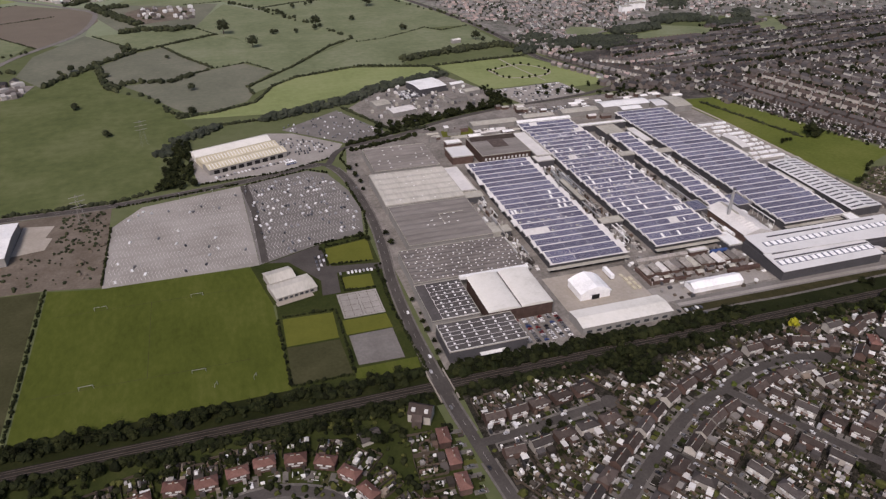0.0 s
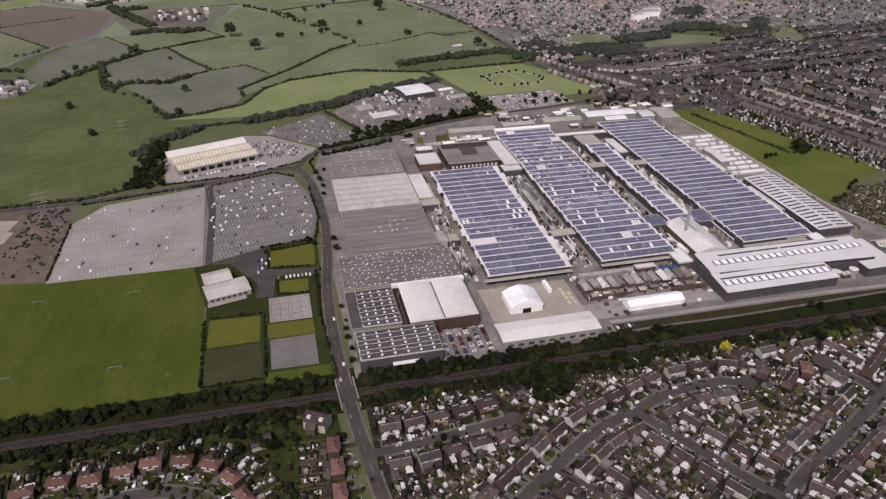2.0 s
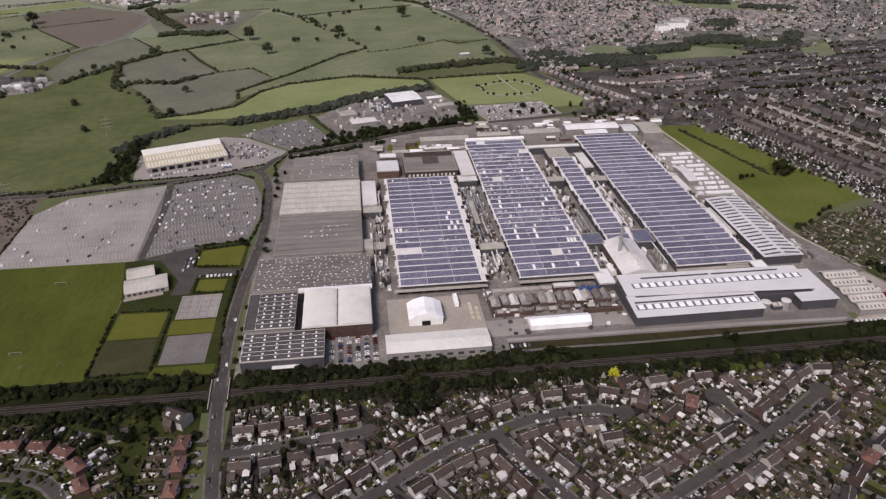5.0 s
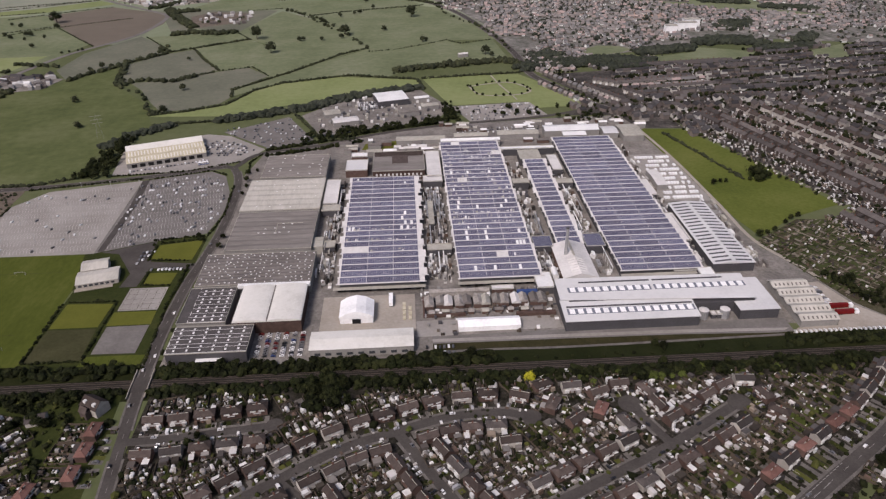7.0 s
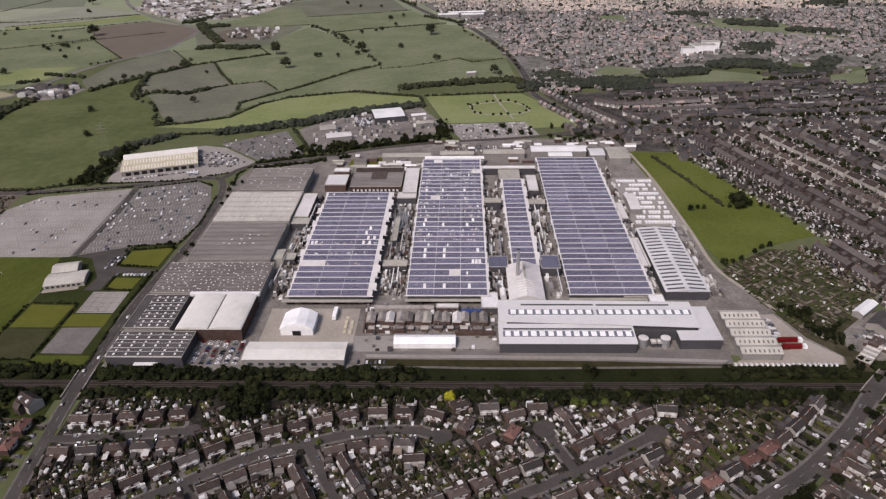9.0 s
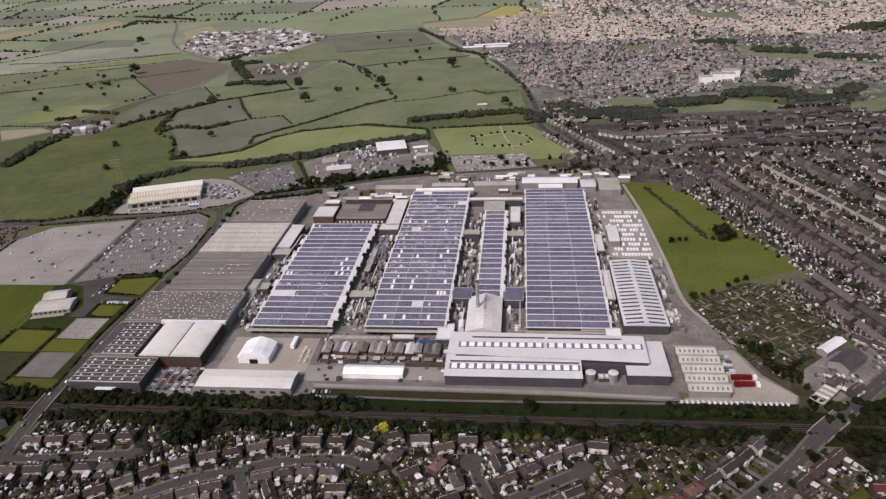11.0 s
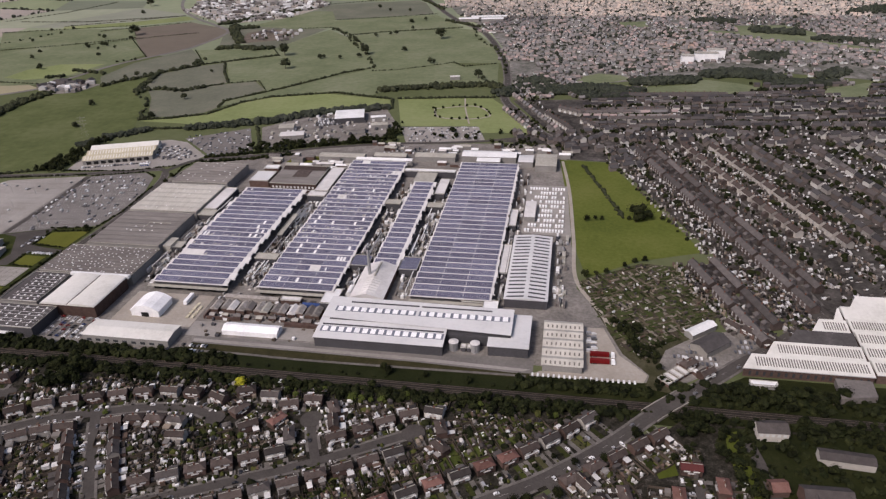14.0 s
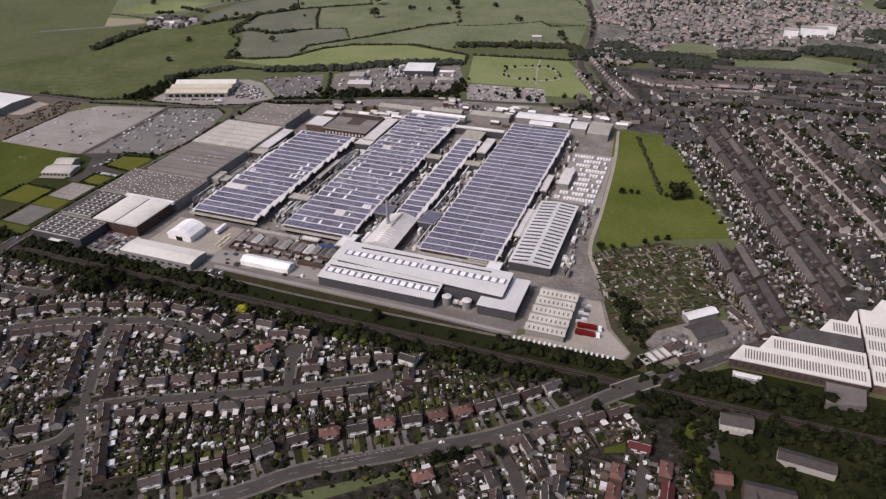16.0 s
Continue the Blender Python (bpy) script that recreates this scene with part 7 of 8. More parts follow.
def gabled(x0, y0, x1, y1, h, rise):
    xc = (x0 + x1) / 2
    return ([(x0, y0, 0), (x1, y0, 0), (x1, y1, 0), (x0, y1, 0), (x0, y0, h), (x1, y0, h), (x1, y1, h), (x0, y1, h), (xc, y0, h + rise), (xc, y1, h + rise)],
            [(3, 2, 1, 0), (0, 1, 5, 8, 4), (1, 2, 6, 5), (2, 3, 7, 9, 6), (3, 0, 4, 7), (4, 8, 9, 7), (5, 6, 9, 8)])


def line_houses(line, offset, sides, kinds, gap=13.8, start=6.0, stop=4.0, back=18, front=6.5, keep=None, green=False):
    n = len(line)
    dist, total = [0.0], 0.0
    for a, b in zip(line, line[1:]):
        total += (b - a).length
        dist.append(total)
    for side in sides:
        s = start + 7
        while s < total - stop:
            i = max(k for k in range(n) if dist[k] <= s)
            j = min(i + 1, n - 1)
            t = (s - dist[i]) / max(1e-6, dist[j] - dist[i]) if j > i else 0
            d = (line[j] - line[max(j - 1, 0)]).normalized()
            nrm = Vector((-d.y, d.x)) * side
            p = line[i] + (line[j] - line[i]) * t + nrm * offset
            if clear(p) and (keep is None or keep(p)):
                a = math.degrees(math.atan2(nrm.y, nrm.x)) - 90
                taken.append(p)
                plot(pose(p.x, p.y, 0.06, 0, 0, a + RND.uniform(-1.5, 1.5)), RND.choice(kinds), min(back, max(8.0, 366 - p.y)) if green else back, front, green=green)
                s += gap
            else:
                s += 4.0


MIX = ("brown", "brown", "brown", "hipped", "hipped", "brown_pale", "grey", "hipped_pale")
# big house and the red-roofed row on the west
b = simple_building("large_house", -6, -4.5, 6, 4.5, 5.5, "tile_brown", "render", "large pale house with a brown pitched roof", "gable_x", 3.6, m=pose(74, 368, 0, 0, 0, -30), category="house")
part("wing", Mesh().box(-3, -8, 0, 2, -4.5, 5).gable(-3, -8, 2, -4, 5, 7.4), M["tile_brown"], b)
part("dormer", Mesh().box(-4.4, -3.4, 6.4, -2.4, -1.0, 8.0).box(2.4, -3.4, 6.4, 4.4, -1.0, 8.0), M["frame_white"], b, "white flat-topped dormers")
simple_building("bungalow", -5, -3.5, 5, 3.5, 3.0, "tile_grey", "render", "low bungalow with a slate roof among trees", "gable_x", 2.2, m=pose(45, 361, 0, 0, 0, 12), category="house")
taken.append(Vector((45, 361)))
taken.append(Vector((74, 368)))
for x, y, a in ((80, 349, 85), (80.5, 334.5, 86), (80, 319, 88), (-47, 355.5, -8), (-33, 353.5, 2), (-19, 355.5, 4), (-6.5, 358, 0), (8, 356, -8), (21.5, 350.5, -25), (31, 340, -45), (37, 327, -62), (62, 309, 80), (-62, 352, 10), (-77, 348, 12), (-92, 345, 10), (45, 312, -65), (-60, 322, 190), (-4, 318, 180), (12, 314, 178)):
    taken.append(Vector((x, y)))
    plot(pose(x, y, 0.06, 0, 0, a), "red", 15, 7, 0.4)
for x, y, a, k in ((352, 360, 20, "brown"), (365, 366, 4, "brown"), (379, 360, -60, "hipped"), (350, 346, 60, "red"), (387, 338, 30, "brown"), (400, 346, 30, "hipped"), (411, 353.5, 30, "brown"), (423, 361, 24, "brown"), (437, 365, -5, "grey"), (443, 352, -70, "hipped")):
    taken.append(Vector((x, y)))
    plot(pose(x, y, 0.06, 0, 0, a), k, 9, 4, 0.6)
for k, half, line in ROADS[:-1]:
    line_houses(line, 12.2, (1, -1), MIX, keep=lambda p: p.y < 373 and p.x < 560)
line_houses(E_ROAD, 19.0, (1,), ("grey", "grey", "brown", "grey", "red"), start=40, stop=90, gap=14.4, back=27, front=11, green=True, keep=lambda p: p.y < 371)
for x, y in ((514, 325), (526, 335), (537, 344), (549, 354), (560, 362.5)):
    taken.append(Vector((x, y)))
    plot(pose(x, y, 0.06, 0, 0, 221), "hipped" if x < 530 else "brown", 16, 5, 0.7)
for x, y, a, k in ((566, 321, 90, "red"), (566, 308, 90, "red"), (588, 330, 270, "red"), (590, 316, 270, "maroon"), (574, 341, 0, "maroon"), (592, 303, 270, "red"), (498, 300, 215, "hipped"), (540, 318, 100, "hipped"), (541, 303, 95, "grey"), (478, 287, 40, "red")):
    taken.append(Vector((x, y)))
    plot(pose(x, y, 0.06, 0, 0, a), k, 12, 6, 0.5)
back_lane = Mesh()
ribbon(smooth_line([(577, 336), (578, 318), (579, 296)]), 2.6, 0.3, back_lane)
ribbon(smooth_line([(607, 366), (611, 345), (616, 320), (640, 312)]), 3.0, 0.31, back_lane)
back_lane.thing("access_lane", M["asphalt"], label="narrow asphalt access lane between houses", category="lane", kind="structure")
v = simple_building("villa", -8, -5, 8, 5, 6.0, "tile_grey", "render", "large pale villa with a twin grey roof", "gable_x", 2.6, m=pose(619, 374, 0, 0, 0, 4), category="house")
for i in range(5):
    part("window", Mesh().box(-7 + i * 3, -5.1, 3.4, -5.2 + i * 3, -5.0, 5.2), M["frame_white"], v)
simple_building("school_block", -13, -4, 13, 4, 4.5, "tile_grey", "render", "long low school block with a pale wall", "gable_x", 1.4, m=pose(652, 358, 0, 0, 0, -4), category="school")
v = simple_building("school_hall", -11, -6, 11, 6, 6.5, "tile_grey", "brick", "old brick school with steep slate gables", "gable_x", 3.6, m=pose(634, 328, 0, 0, 0, 2), category="school")
for x in (-9, 6):
    part("gable_wing", Mesh().box(x, -10, 0, x + 6, -6, 6).profile([(x - 0.3, 6), (x + 6.3, 6), (x + 3, 9.4)], -10.3, 0), M["tile_grey"], v)
simple_building("annex", -4, -4, 4, 4, 4, "tile_red", "brick", "small brick annex with a red roof", "gable_x", 2.2, m=pose(614, 334, 0, 0, 0, 10), category="house")
for p in ((619, 374), (652, 358), (634, 328), (614, 334)):
    taken.append(Vector(p))
line_houses(W_ROAD, 17.0, (-1,), ("brown", "hipped"), start=60, stop=980, keep=lambda p: p.y < 340 and p.x > 95)
# inner gardens: houses set behind the streets where room is left
for x, y, a in ((325, 352, 60), (322, 368, 20), (338, 366, 4), (352, 365, 5), (335, 340, 215), (298, 327, 185), (283, 331, 180), (268, 333, 175), (440, 366, 30), (452, 355, 70), (445, 338, 140), (354, 368, 20), (382, 365, -25)):
    p = Vector((x, y))
    if clear(p, 12.0, 8.0):
        taken.append(p)
        plot(pose(x, y, 0.06, 0, 0, a), RND.choice(MIX if x < 540 else ("brown", "red", "hipped")), 12, 5)

for i in range(64):
    for j in range(26):
        c = Vector((104, 236)) + Vector((0.866, 0.5)) * (i * 7.0 - 40) + Vector((-0.5, 0.866)) * (j * 9.0 - 100)
        if not (104 < c.x < 545 and 232 < c.y < 371) or min((c - q).length for q in taken) < 10.5 or any(line_gap(c, r) < 7.5 for r in ALL_ROADS):
            continue
        m = pose(c.x, c.y, 0.07, 0, 0, 30 + RND.uniform(-2, 2))
        quad(lawns if RND.random() < 0.6 else drives, m, -3.0, -4.0, 3.0, 4.0, 0.06 + 0.02 * RND.random())
        fences.box(-3.4, -4.4, 0, -3.3, 4.4, 1.5, 0, m)
        fences.box(-3.4, -4.4, 0, 3.4, -4.3, 1.5, 0, m)
        for k in range(RND.choice((1, 1, 2, 3))):
            w, l = RND.uniform(1.2, 2.6), RND.uniform(1.6, 3.4)
            x, y = RND.uniform(-3.2, 3.2 - w), RND.uniform(-4.2, 4.2 - l)
            sheds.add(*gabled(x, y, x + w, y + l, RND.uniform(1.4, 2.2), 0.4), 0, m)
        for k in range(6):
            x, y, w, l = RND.uniform(-3, 2.4), RND.uniform(-4, 3), RND.uniform(0.3, 1.2), RND.uniform(0.3, 1.6)
            bits.box(x, y, 0.1, x + w, y + l, RND.uniform(0.3, 1.3), 0, m)
        p = m @ Vector((RND.uniform(-3, 3), RND.uniform(-4, 4), 0))
        shrubs.append((p.x, p.y, 0.9, RND.uniform(0.9, 2.6)))
lawns_green.thing("long_lawns", M["long_lawn"], label="long green lawns of deep back gardens", category="lawn", kind="stuff")
lawns.thing("garden_lawns", M["lawns"], label="small dark green lawns behind and before the houses", category="lawn", kind="stuff")
drives.thing("driveways", M["pavement"], label="pale paved drives and patios beside the houses", category="driveway", kind="stuff")
fences.thing("garden_fences", M["fence"], label="brown wooden fences between gardens", category="fence", kind="stuff")
sheds.thing("garden_sheds", M["clutter"], label="white, grey and brown garden sheds, garages and conservatories", category="shed", kind="stuff")

# loose growth over all garden ground that no house or road takes
for i in range(2600):
    p = Vector((RND.uniform(100, 545), RND.uniform(225, 378)))
    if p.y > 378 or p.y < 255 and p.x < 120:
        continue
    if min((p - q).length for q in taken) > 7.0 and all(line_gap(p, r) > 6.0 for r in ALL_ROADS):
        r = RND.uniform(0.4, 1.6) if i % 7 else RND.uniform(1.6, 2.8)
        shrubs.append((p.x, p.y, r * 0.6, r))
for i in range(800):
    p = Vector((RND.uniform(-125, 86), RND.uniform(300, 378)))
    if min((p - q).length for q in taken) > 7.0:
        r = RND.uniform(0.6, 2.2)
        shrubs.append((p.x, p.y, r * 0.6, r))
tree_stuff("garden_shrubs", shrubs, "dark and bright green garden shrubs among the houses", "leaf_garden", category="shrubs")
kk = 0
for i in range(400):
    p = Vector((RND.uniform(105, 540), RND.uniform(240, 374)))
    if kk < 50 and min((p - q).length for q in taken) > 8.0 and all(line_gap(p, r) > 8.0 for r in ALL_ROADS):
        tree(p.x, p.y, RND.uniform(0.3, 0.62), RND.randrange(5))
        kk += 1

bits.thing("garden_clutter", M["bits"], label="white and grey garden furniture, bins and frames", category="garden clutter", kind="stuff")

# allotments: plots, huts and beds
beds = Mesh()
huts = Mesh()
poly = [(518, 524), (565, 554), (598, 548), (610, 500), (600, 470), (584, 462), (568, 446), (556, 432), (546, 446), (535, 472)]
for i in range(4300):
    p = (RND.uniform(516, 612), RND.uniform(434, 556))
    if not inside(p, poly):
        continue
    a = pose(p[0], p[1], 0, 0, 0, 33 + RND.choice((0, 90)))
    if RND.random() < 0.08:
        w, l = RND.uniform(0.8, 1.7), RND.uniform(1.2, 3.2)
        huts.add(*gabled(-w * 0.35, -l * 0.35, w * 0.35, l * 0.35, RND.uniform(0.6, 1.8), 0.4), 0, a)
    elif RND.random() < 0.6:
        w, l = RND.uniform(0.6, 2.2), RND.uniform(3, 8)
        beds.box(-w / 2, -l / 2, 0, w / 2, l / 2, RND.uniform(0.18, 0.5), 0, a)
beds.thing("allotment_beds", M["beds"], label="narrow green vegetable beds", category="vegetable bed", kind="stuff")
huts.thing("allotment_huts", M["clutter"], label="small sheds and cold frames on allotments", category="shed", kind="stuff")

# ---------------------------------------------------------------- terraced streets, each terrace a thing
U, V = Vector((0.306, -0.952)), Vector((0.952, 0.306))
ANG = math.degrees(math.atan2(U.y, U.x))


def at_perp(perp, y):
    """The point on the line with that distance across the streets, at height y of the plan."""
    return Vector(((perp - 0.31 * y) / 0.95, y))


def terrace(p, length, deep, wall, roof, label, flip):
    o = root("terrace", pose(p.x, p.y, 0.1, 0, 0, ANG + (180 if flip else 0)), label=label, category="terraced houses", group="terraces of the eastern streets")
    part("wall", Mesh().box(0, -deep / 2, 0, length, deep / 2, 5.0).add([(0, -deep / 2, 5), (0, deep / 2, 5), (0, 0, 7.3)], [(0, 1, 2)]).add([(length, -deep / 2, 5), (length, deep / 2, 5), (length, 0, 7.3)], [(0, 2, 1)]), M[wall], o)
    part("roof", Mesh().gable(0, -deep / 2, length, deep / 2, 5.0, 7.3), M[roof], o)
    n = max(1, int(length / 10))
    back = Mesh().box(0, deep / 2, 0, 3.6, deep / 2 + 5, 3.8).gable(0, deep / 2, 3.6, deep / 2 + 5, 3.8, 5.0, 0.1, 0.1).data("rear_outshot", M[roof])
    for i in range(n):
        part("rear_outshot", back, None, o, at=pose(3 + i * 10, 0, 0))
    stack = Mesh().box(-0.4, -0.4, 6.4, 0.4, 0.4, 8.5).data("chimney", M["chimney"])
    pane = Mesh().box(-0.9, -deep / 2 - 0.08, 3.0, 0.9, -deep / 2, 4.4).box(-0.9, -deep / 2 - 0.08, 0.8, 0.9, -deep / 2, 2.3).data("window", M["frame_dull"])
    for i in range(n + 1):
        part("chimney", stack, None, o, at=pose(min(length - 0.6, 1 + i * 10), 0, 0))
    for i in range(int(length / 5)):
        part("window", pane, None, o, at=pose(2.2 + i * 5, 0, 0))
    return o


def terraces(perp, y0, y1, gap, wall, roof, flip, label, lo=22, hi=45):
    y = y0
    while y > y1:
        l = RND.uniform(lo, hi)
        p = at_perp(perp, y - (l * 0.952 if flip else 0))
        terrace(p, l, 7.0, wall, roof, label, flip)
        y -= (l + gap) * 0.952


terraces(796, 800, 520, 3.5, "terrace_brick", "tile_terrace", False, "brick terrace with a slate roof and rear outshots")
terraces(814, 815, 540, 3.5, "terrace_brick", "tile_terrace", True, "brick terrace with a slate roof and chimney stacks")
terraces(744, 555, 480, 4, "terrace_brick", "tile_terrace", False, "brick terrace beside the allotments")
terraces(761, 560, 480, 4, "terrace_brick", "tile_terrace", True, "brick terrace with slate roof")
terraces(849, 815, 622, 4, "render", "tile_brown", True, "row of pale-fronted houses under brown roofs", 13, 15)
terraces(876, 815, 600, 4, "render", "tile_brown", False, "row of pale-fronted houses with a brown roof", 13, 15)
# small yards, huts and bushes behind the terraces by the allotments
yards, green = Mesh(), []
for perp, w in ((734.5, 5), (752.5, 4), (770, 4), (779, 4), (788, 4)):
    for i in range(150):
        p = at_perp(perp + RND.uniform(-w, w), RND.uniform(462, 560))
        a, b, c = RND.choice(((0.6, 1.0, 1.1), (1.6, 2.2, 1.9), (0.25, 4.0, 1.4), (0.25, 5.0, 1.4), (2.2, 3.0, 2.2), (1.0, 1.0, 0.6)))
        if p[0] < 596 or p[0] + 1.6 * (p[1] - 440) < 640:
            continue
        if i % 4:
            yards.box(-a / 2, -b / 2, 0.1, a / 2, b / 2, c, 0, pose(p[0], p[1], 0, 0, 0, 33 + RND.choice((0, 90))))
        else:
            green.append((p[0], p[1], 0.8, RND.uniform(0.6, 1.9)))
yards.thing("yard_clutter", M["clutter"], label="white, grey and brown sheds and fences behind brick terraces", category="sheds", kind="stuff")
tree_stuff("yard_shrubs", green, "dark bushes in the yards behind brick terraces", "leaf_garden", category="shrubs")
for x, y, a, k in ((584, 428, 40, "hipped"), (593, 420.5, 40, "brown"), (618, 474, -48, "brown_pale"), (627, 468, -48, "hipped"), (636, 461, 130, "brown")):
    house(k, pose(x, y, 0.06, 0, 0, a))
for x, y, s in ((567, 447, 1.0), (571, 450, 0.8), (563, 441, 0.7), (613, 478, 0.5), (622, 480, 0.45)):
    tree(x, y, s, RND.randrange(5))
# ---------------------------------------------------------------- far suburb, joined
far_h = Mesh()
far_r = Mesh()
far_t = []
far_s = Mesh()
mid_h, mid_r, mid_t = Mesh(), Mesh(), []
hazed_h, hazed_r = Mesh(), Mesh()


def far_house(x, y, a, l=8.0, d=7.0, h=4.8, rise=2.4, pale=False):
    if any(inside((x, y), q) for q in GREENS):
        return
    # beyond y 1560 houses take the haze-paled materials
    hm, rm = (mid_h, mid_r) if y < 1090 and not pale else (far_h, far_r) if y < 1560 else (hazed_h, hazed_r)
    c, s = math.cos(a), math.sin(a)
    def w(px, py, pz):
        return (x + c * px - s * py, y + s * px + c * py, pz)
    hl, hd = l / 2, d / 2
    hm.add([w(-hl, -hd, 0), w(hl, -hd, 0), w(hl, hd, 0), w(-hl, hd, 0), w(-hl, -hd, h), w(hl, -hd, h), w(hl, hd, h), w(-hl, hd, h), w(-hl, 0, h + rise), w(hl, 0, h + rise)],
              [(0, 1, 5, 4), (1, 2, 6, 9, 5), (2, 3, 7, 6), (3, 0, 4, 8, 7)])
    o = 0.4
    rm.add([w(-hl - o, -hd - o, h - 0.2), w(hl + o, -hd - o, h - 0.2), w(hl + o, 0, h + rise + 0.1), w(-hl - o, 0, h + rise + 0.1), w(hl + o, hd + o, h - 0.2), w(-hl - o, hd + o, h - 0.2)], [(0, 1, 2, 3), (3, 2, 4, 5)])


def far_garden(x, y, n=2, spread=11):
    if any(inside((x, y), q) for q in GREENS):
        return
    for i in range(n):
        if RND.random() < 0.55:
            r = RND.uniform(1.2, 3.4)
            (mid_t if y < 1090 else far_t).append((x + RND.uniform(-spread, spread), y + RND.uniform(-spread, spread), r * 0.7, r))
        else:
            p, q = x + RND.uniform(-spread, spread), y + RND.uniform(-spread, spread)
            w, l = RND.uniform(1.0, 3.0), RND.uniform(1.2, 4)
            far_s.add([(p, q, 2.3), (p + w, q, 2.3), (p + w, q + l, 2.3), (p, q + l, 2.3), (p, q, 0), (p + w, q, 0)], [(0, 1, 2, 3), (4, 5, 1, 0)])


for i in range(110):
    q = at_perp(RND.choice((781, 832, 864, 892)) + RND.uniform(-4, 4), RND.uniform(540, 815))
    mid_t.append((q.x, q.y, 2.4, RND.uniform(1.6, 3.2)))


def pale_row(x0, y0, x1, y1, wall="render"):
    """A pale-fronted row of small houses between two points."""
    l, a = math.hypot(x1 - x0, y1 - y0), math.degrees(math.atan2(y1 - y0, x1 - x0))
    o = root("terrace", pose(x0, y0, 0.1, 0, 0, a), label="long row of pale-fronted houses under slate roofs", category="terraced houses", group="terraces of the eastern streets")
    part("wall", Mesh().box(0, -3.2, 0, l, 3.2, 4.8), M[wall], o)
    part("roof", Mesh().gable(0, -3.2, l, 3.2, 4.8, 6.9), M["tile_terrace"], o)
    n = int(l / 8)
    bay = Mesh().box(-1.3, -3.9, 0, 1.3, -3.2, 2.6).data("bay_window", M["frame_white"])
    pane = Mesh().box(-0.8, -3.28, 3.0, 0.8, -3.2, 4.3).data("window", M["window"])
    stack = Mesh().box(-0.4, -0.4, 6.2, 0.4, 0.4, 8.2).data("chimney", M["chimney"])
    for i in range(n):
        part("bay_window", bay, None, o, at=pose(3 + i * 8, 0, 0))
        part("window", pane, None, o, at=pose(5.5 + i * 8, 0, 0))
        part("chimney", stack, None, o, at=pose(0.8 + i * 8, 0, 0))


for row in ((515, 921, 623, 937), (550, 899, 638, 910), (492, 940, 522, 919), (520, 895, 540, 866), (630, 855, 680, 861), (477, 917, 510, 855), (580, 1001, 695, 1013)):
    pale_row(*row)
for x, y, l, d in ((276, 1512, 40, 16), (300, 1534, 46, 14), (322, 1510, 44, 18), (340, 1538, 30, 12)):
    simple_building("far_warehouse", 0, 0, l, d, 6, "white_roof", "clad_pale", "white-roofed trading shed at the edge of the suburb", "gable_x", 1.4, m=pose(x, y, 0, 0, 0, 6))
# yards behind the near terraces
for i in range(2600):
    perp, y = RND.choice(((758, 790), (822, 842), (772, 790), (856, 872), (884, 898), (730, 741))), RND.uniform(490, 815)
    p = at_perp(RND.uniform(*perp), y)
    if 730 in perp and (y > 555):
        continue
    w, l = RND.uniform(0.9, 2.2), RND.uniform(1.4, 3.8)
    if RND.random() < 0.8:
        far_s.add([(p.x, p.y, 2.2), (p.x + w, p.y, 2.2), (p.x + w, p.y + l, 2.2), (p.x, p.y + l, 2.2), (p.x, p.y, 0), (p.x + w, p.y, 0)], [(0, 1, 2, 3), (4, 5, 1, 0)])
    else:
        mid_t.append((p.x, p.y, 1, RND.uniform(0.8, 2.4)))
street_bits = Mesh()
for i in range(9500):
    if i % 3:
        p = at_perp(RND.uniform(758, 1320), RND.uniform(480, 835))
    else:
        p = Vector((RND.uniform(525, 1300), RND.uniform(840, 1060)))
    if p.x < 520 or any(line_gap(p, r) < 5.5 for r in (MAIN_T, L3_ROAD, L4_ROAD)) or any(inside((p.x, p.y), q) for q in GREENS) or (p.y < 515 and p.x < 765):
        continue
    w, l, h = RND.uniform(0.5, 1.7), RND.uniform(0.7, 3.4), RND.uniform(0.4, 2.0)
    c, s = math.cos(radians(ANG)), math.sin(radians(ANG))
    street_bits.add([(p.x + c * a - s * b2, p.y + s * a + c * b2, z) for z in (0.0, h) for a, b2 in ((0, 0), (w, 0), (w, l), (0, l))], [(4, 5, 6, 7), (0, 1, 5, 4), (1, 2, 6, 5), (2, 3, 7, 6), (3, 0, 4, 7)])
street_bits.thing("street_clutter", M["bits"], label="pale yard sheds, bins and parked cars along eastern streets", category="yard clutter", kind="stuff")
# streets further east, parallel to the terraces
for k, perp in enumerate((905, 922, 958, 975, 1012, 1030, 1068, 1088, 1126, 1146, 1186, 1206, 1250, 1270, 1310)):
    y = 830 + RND.uniform(-15, 15)
    while y > 470:
        p = at_perp(perp + 5 * math.sin(y * 0.02 + k), y)
        if RND.random() < 0.93:
            far_house(p.x, p.y, radians(ANG) + RND.uniform(-.05, .05), RND.choice((9, 10, 11)), 6.2, 4.4, 2.2)
        far_garden(p.x + (9 if k % 2 else -9), p.y, 6, 8)
        if RND.random() < 0.55:
            mid_t.append((p.x + (10 if k % 2 else -10) + RND.uniform(-3, 3), p.y + RND.uniform(-6, 6), 2.6, RND.uniform(2.2, 3.8)))
        y -= 12.6
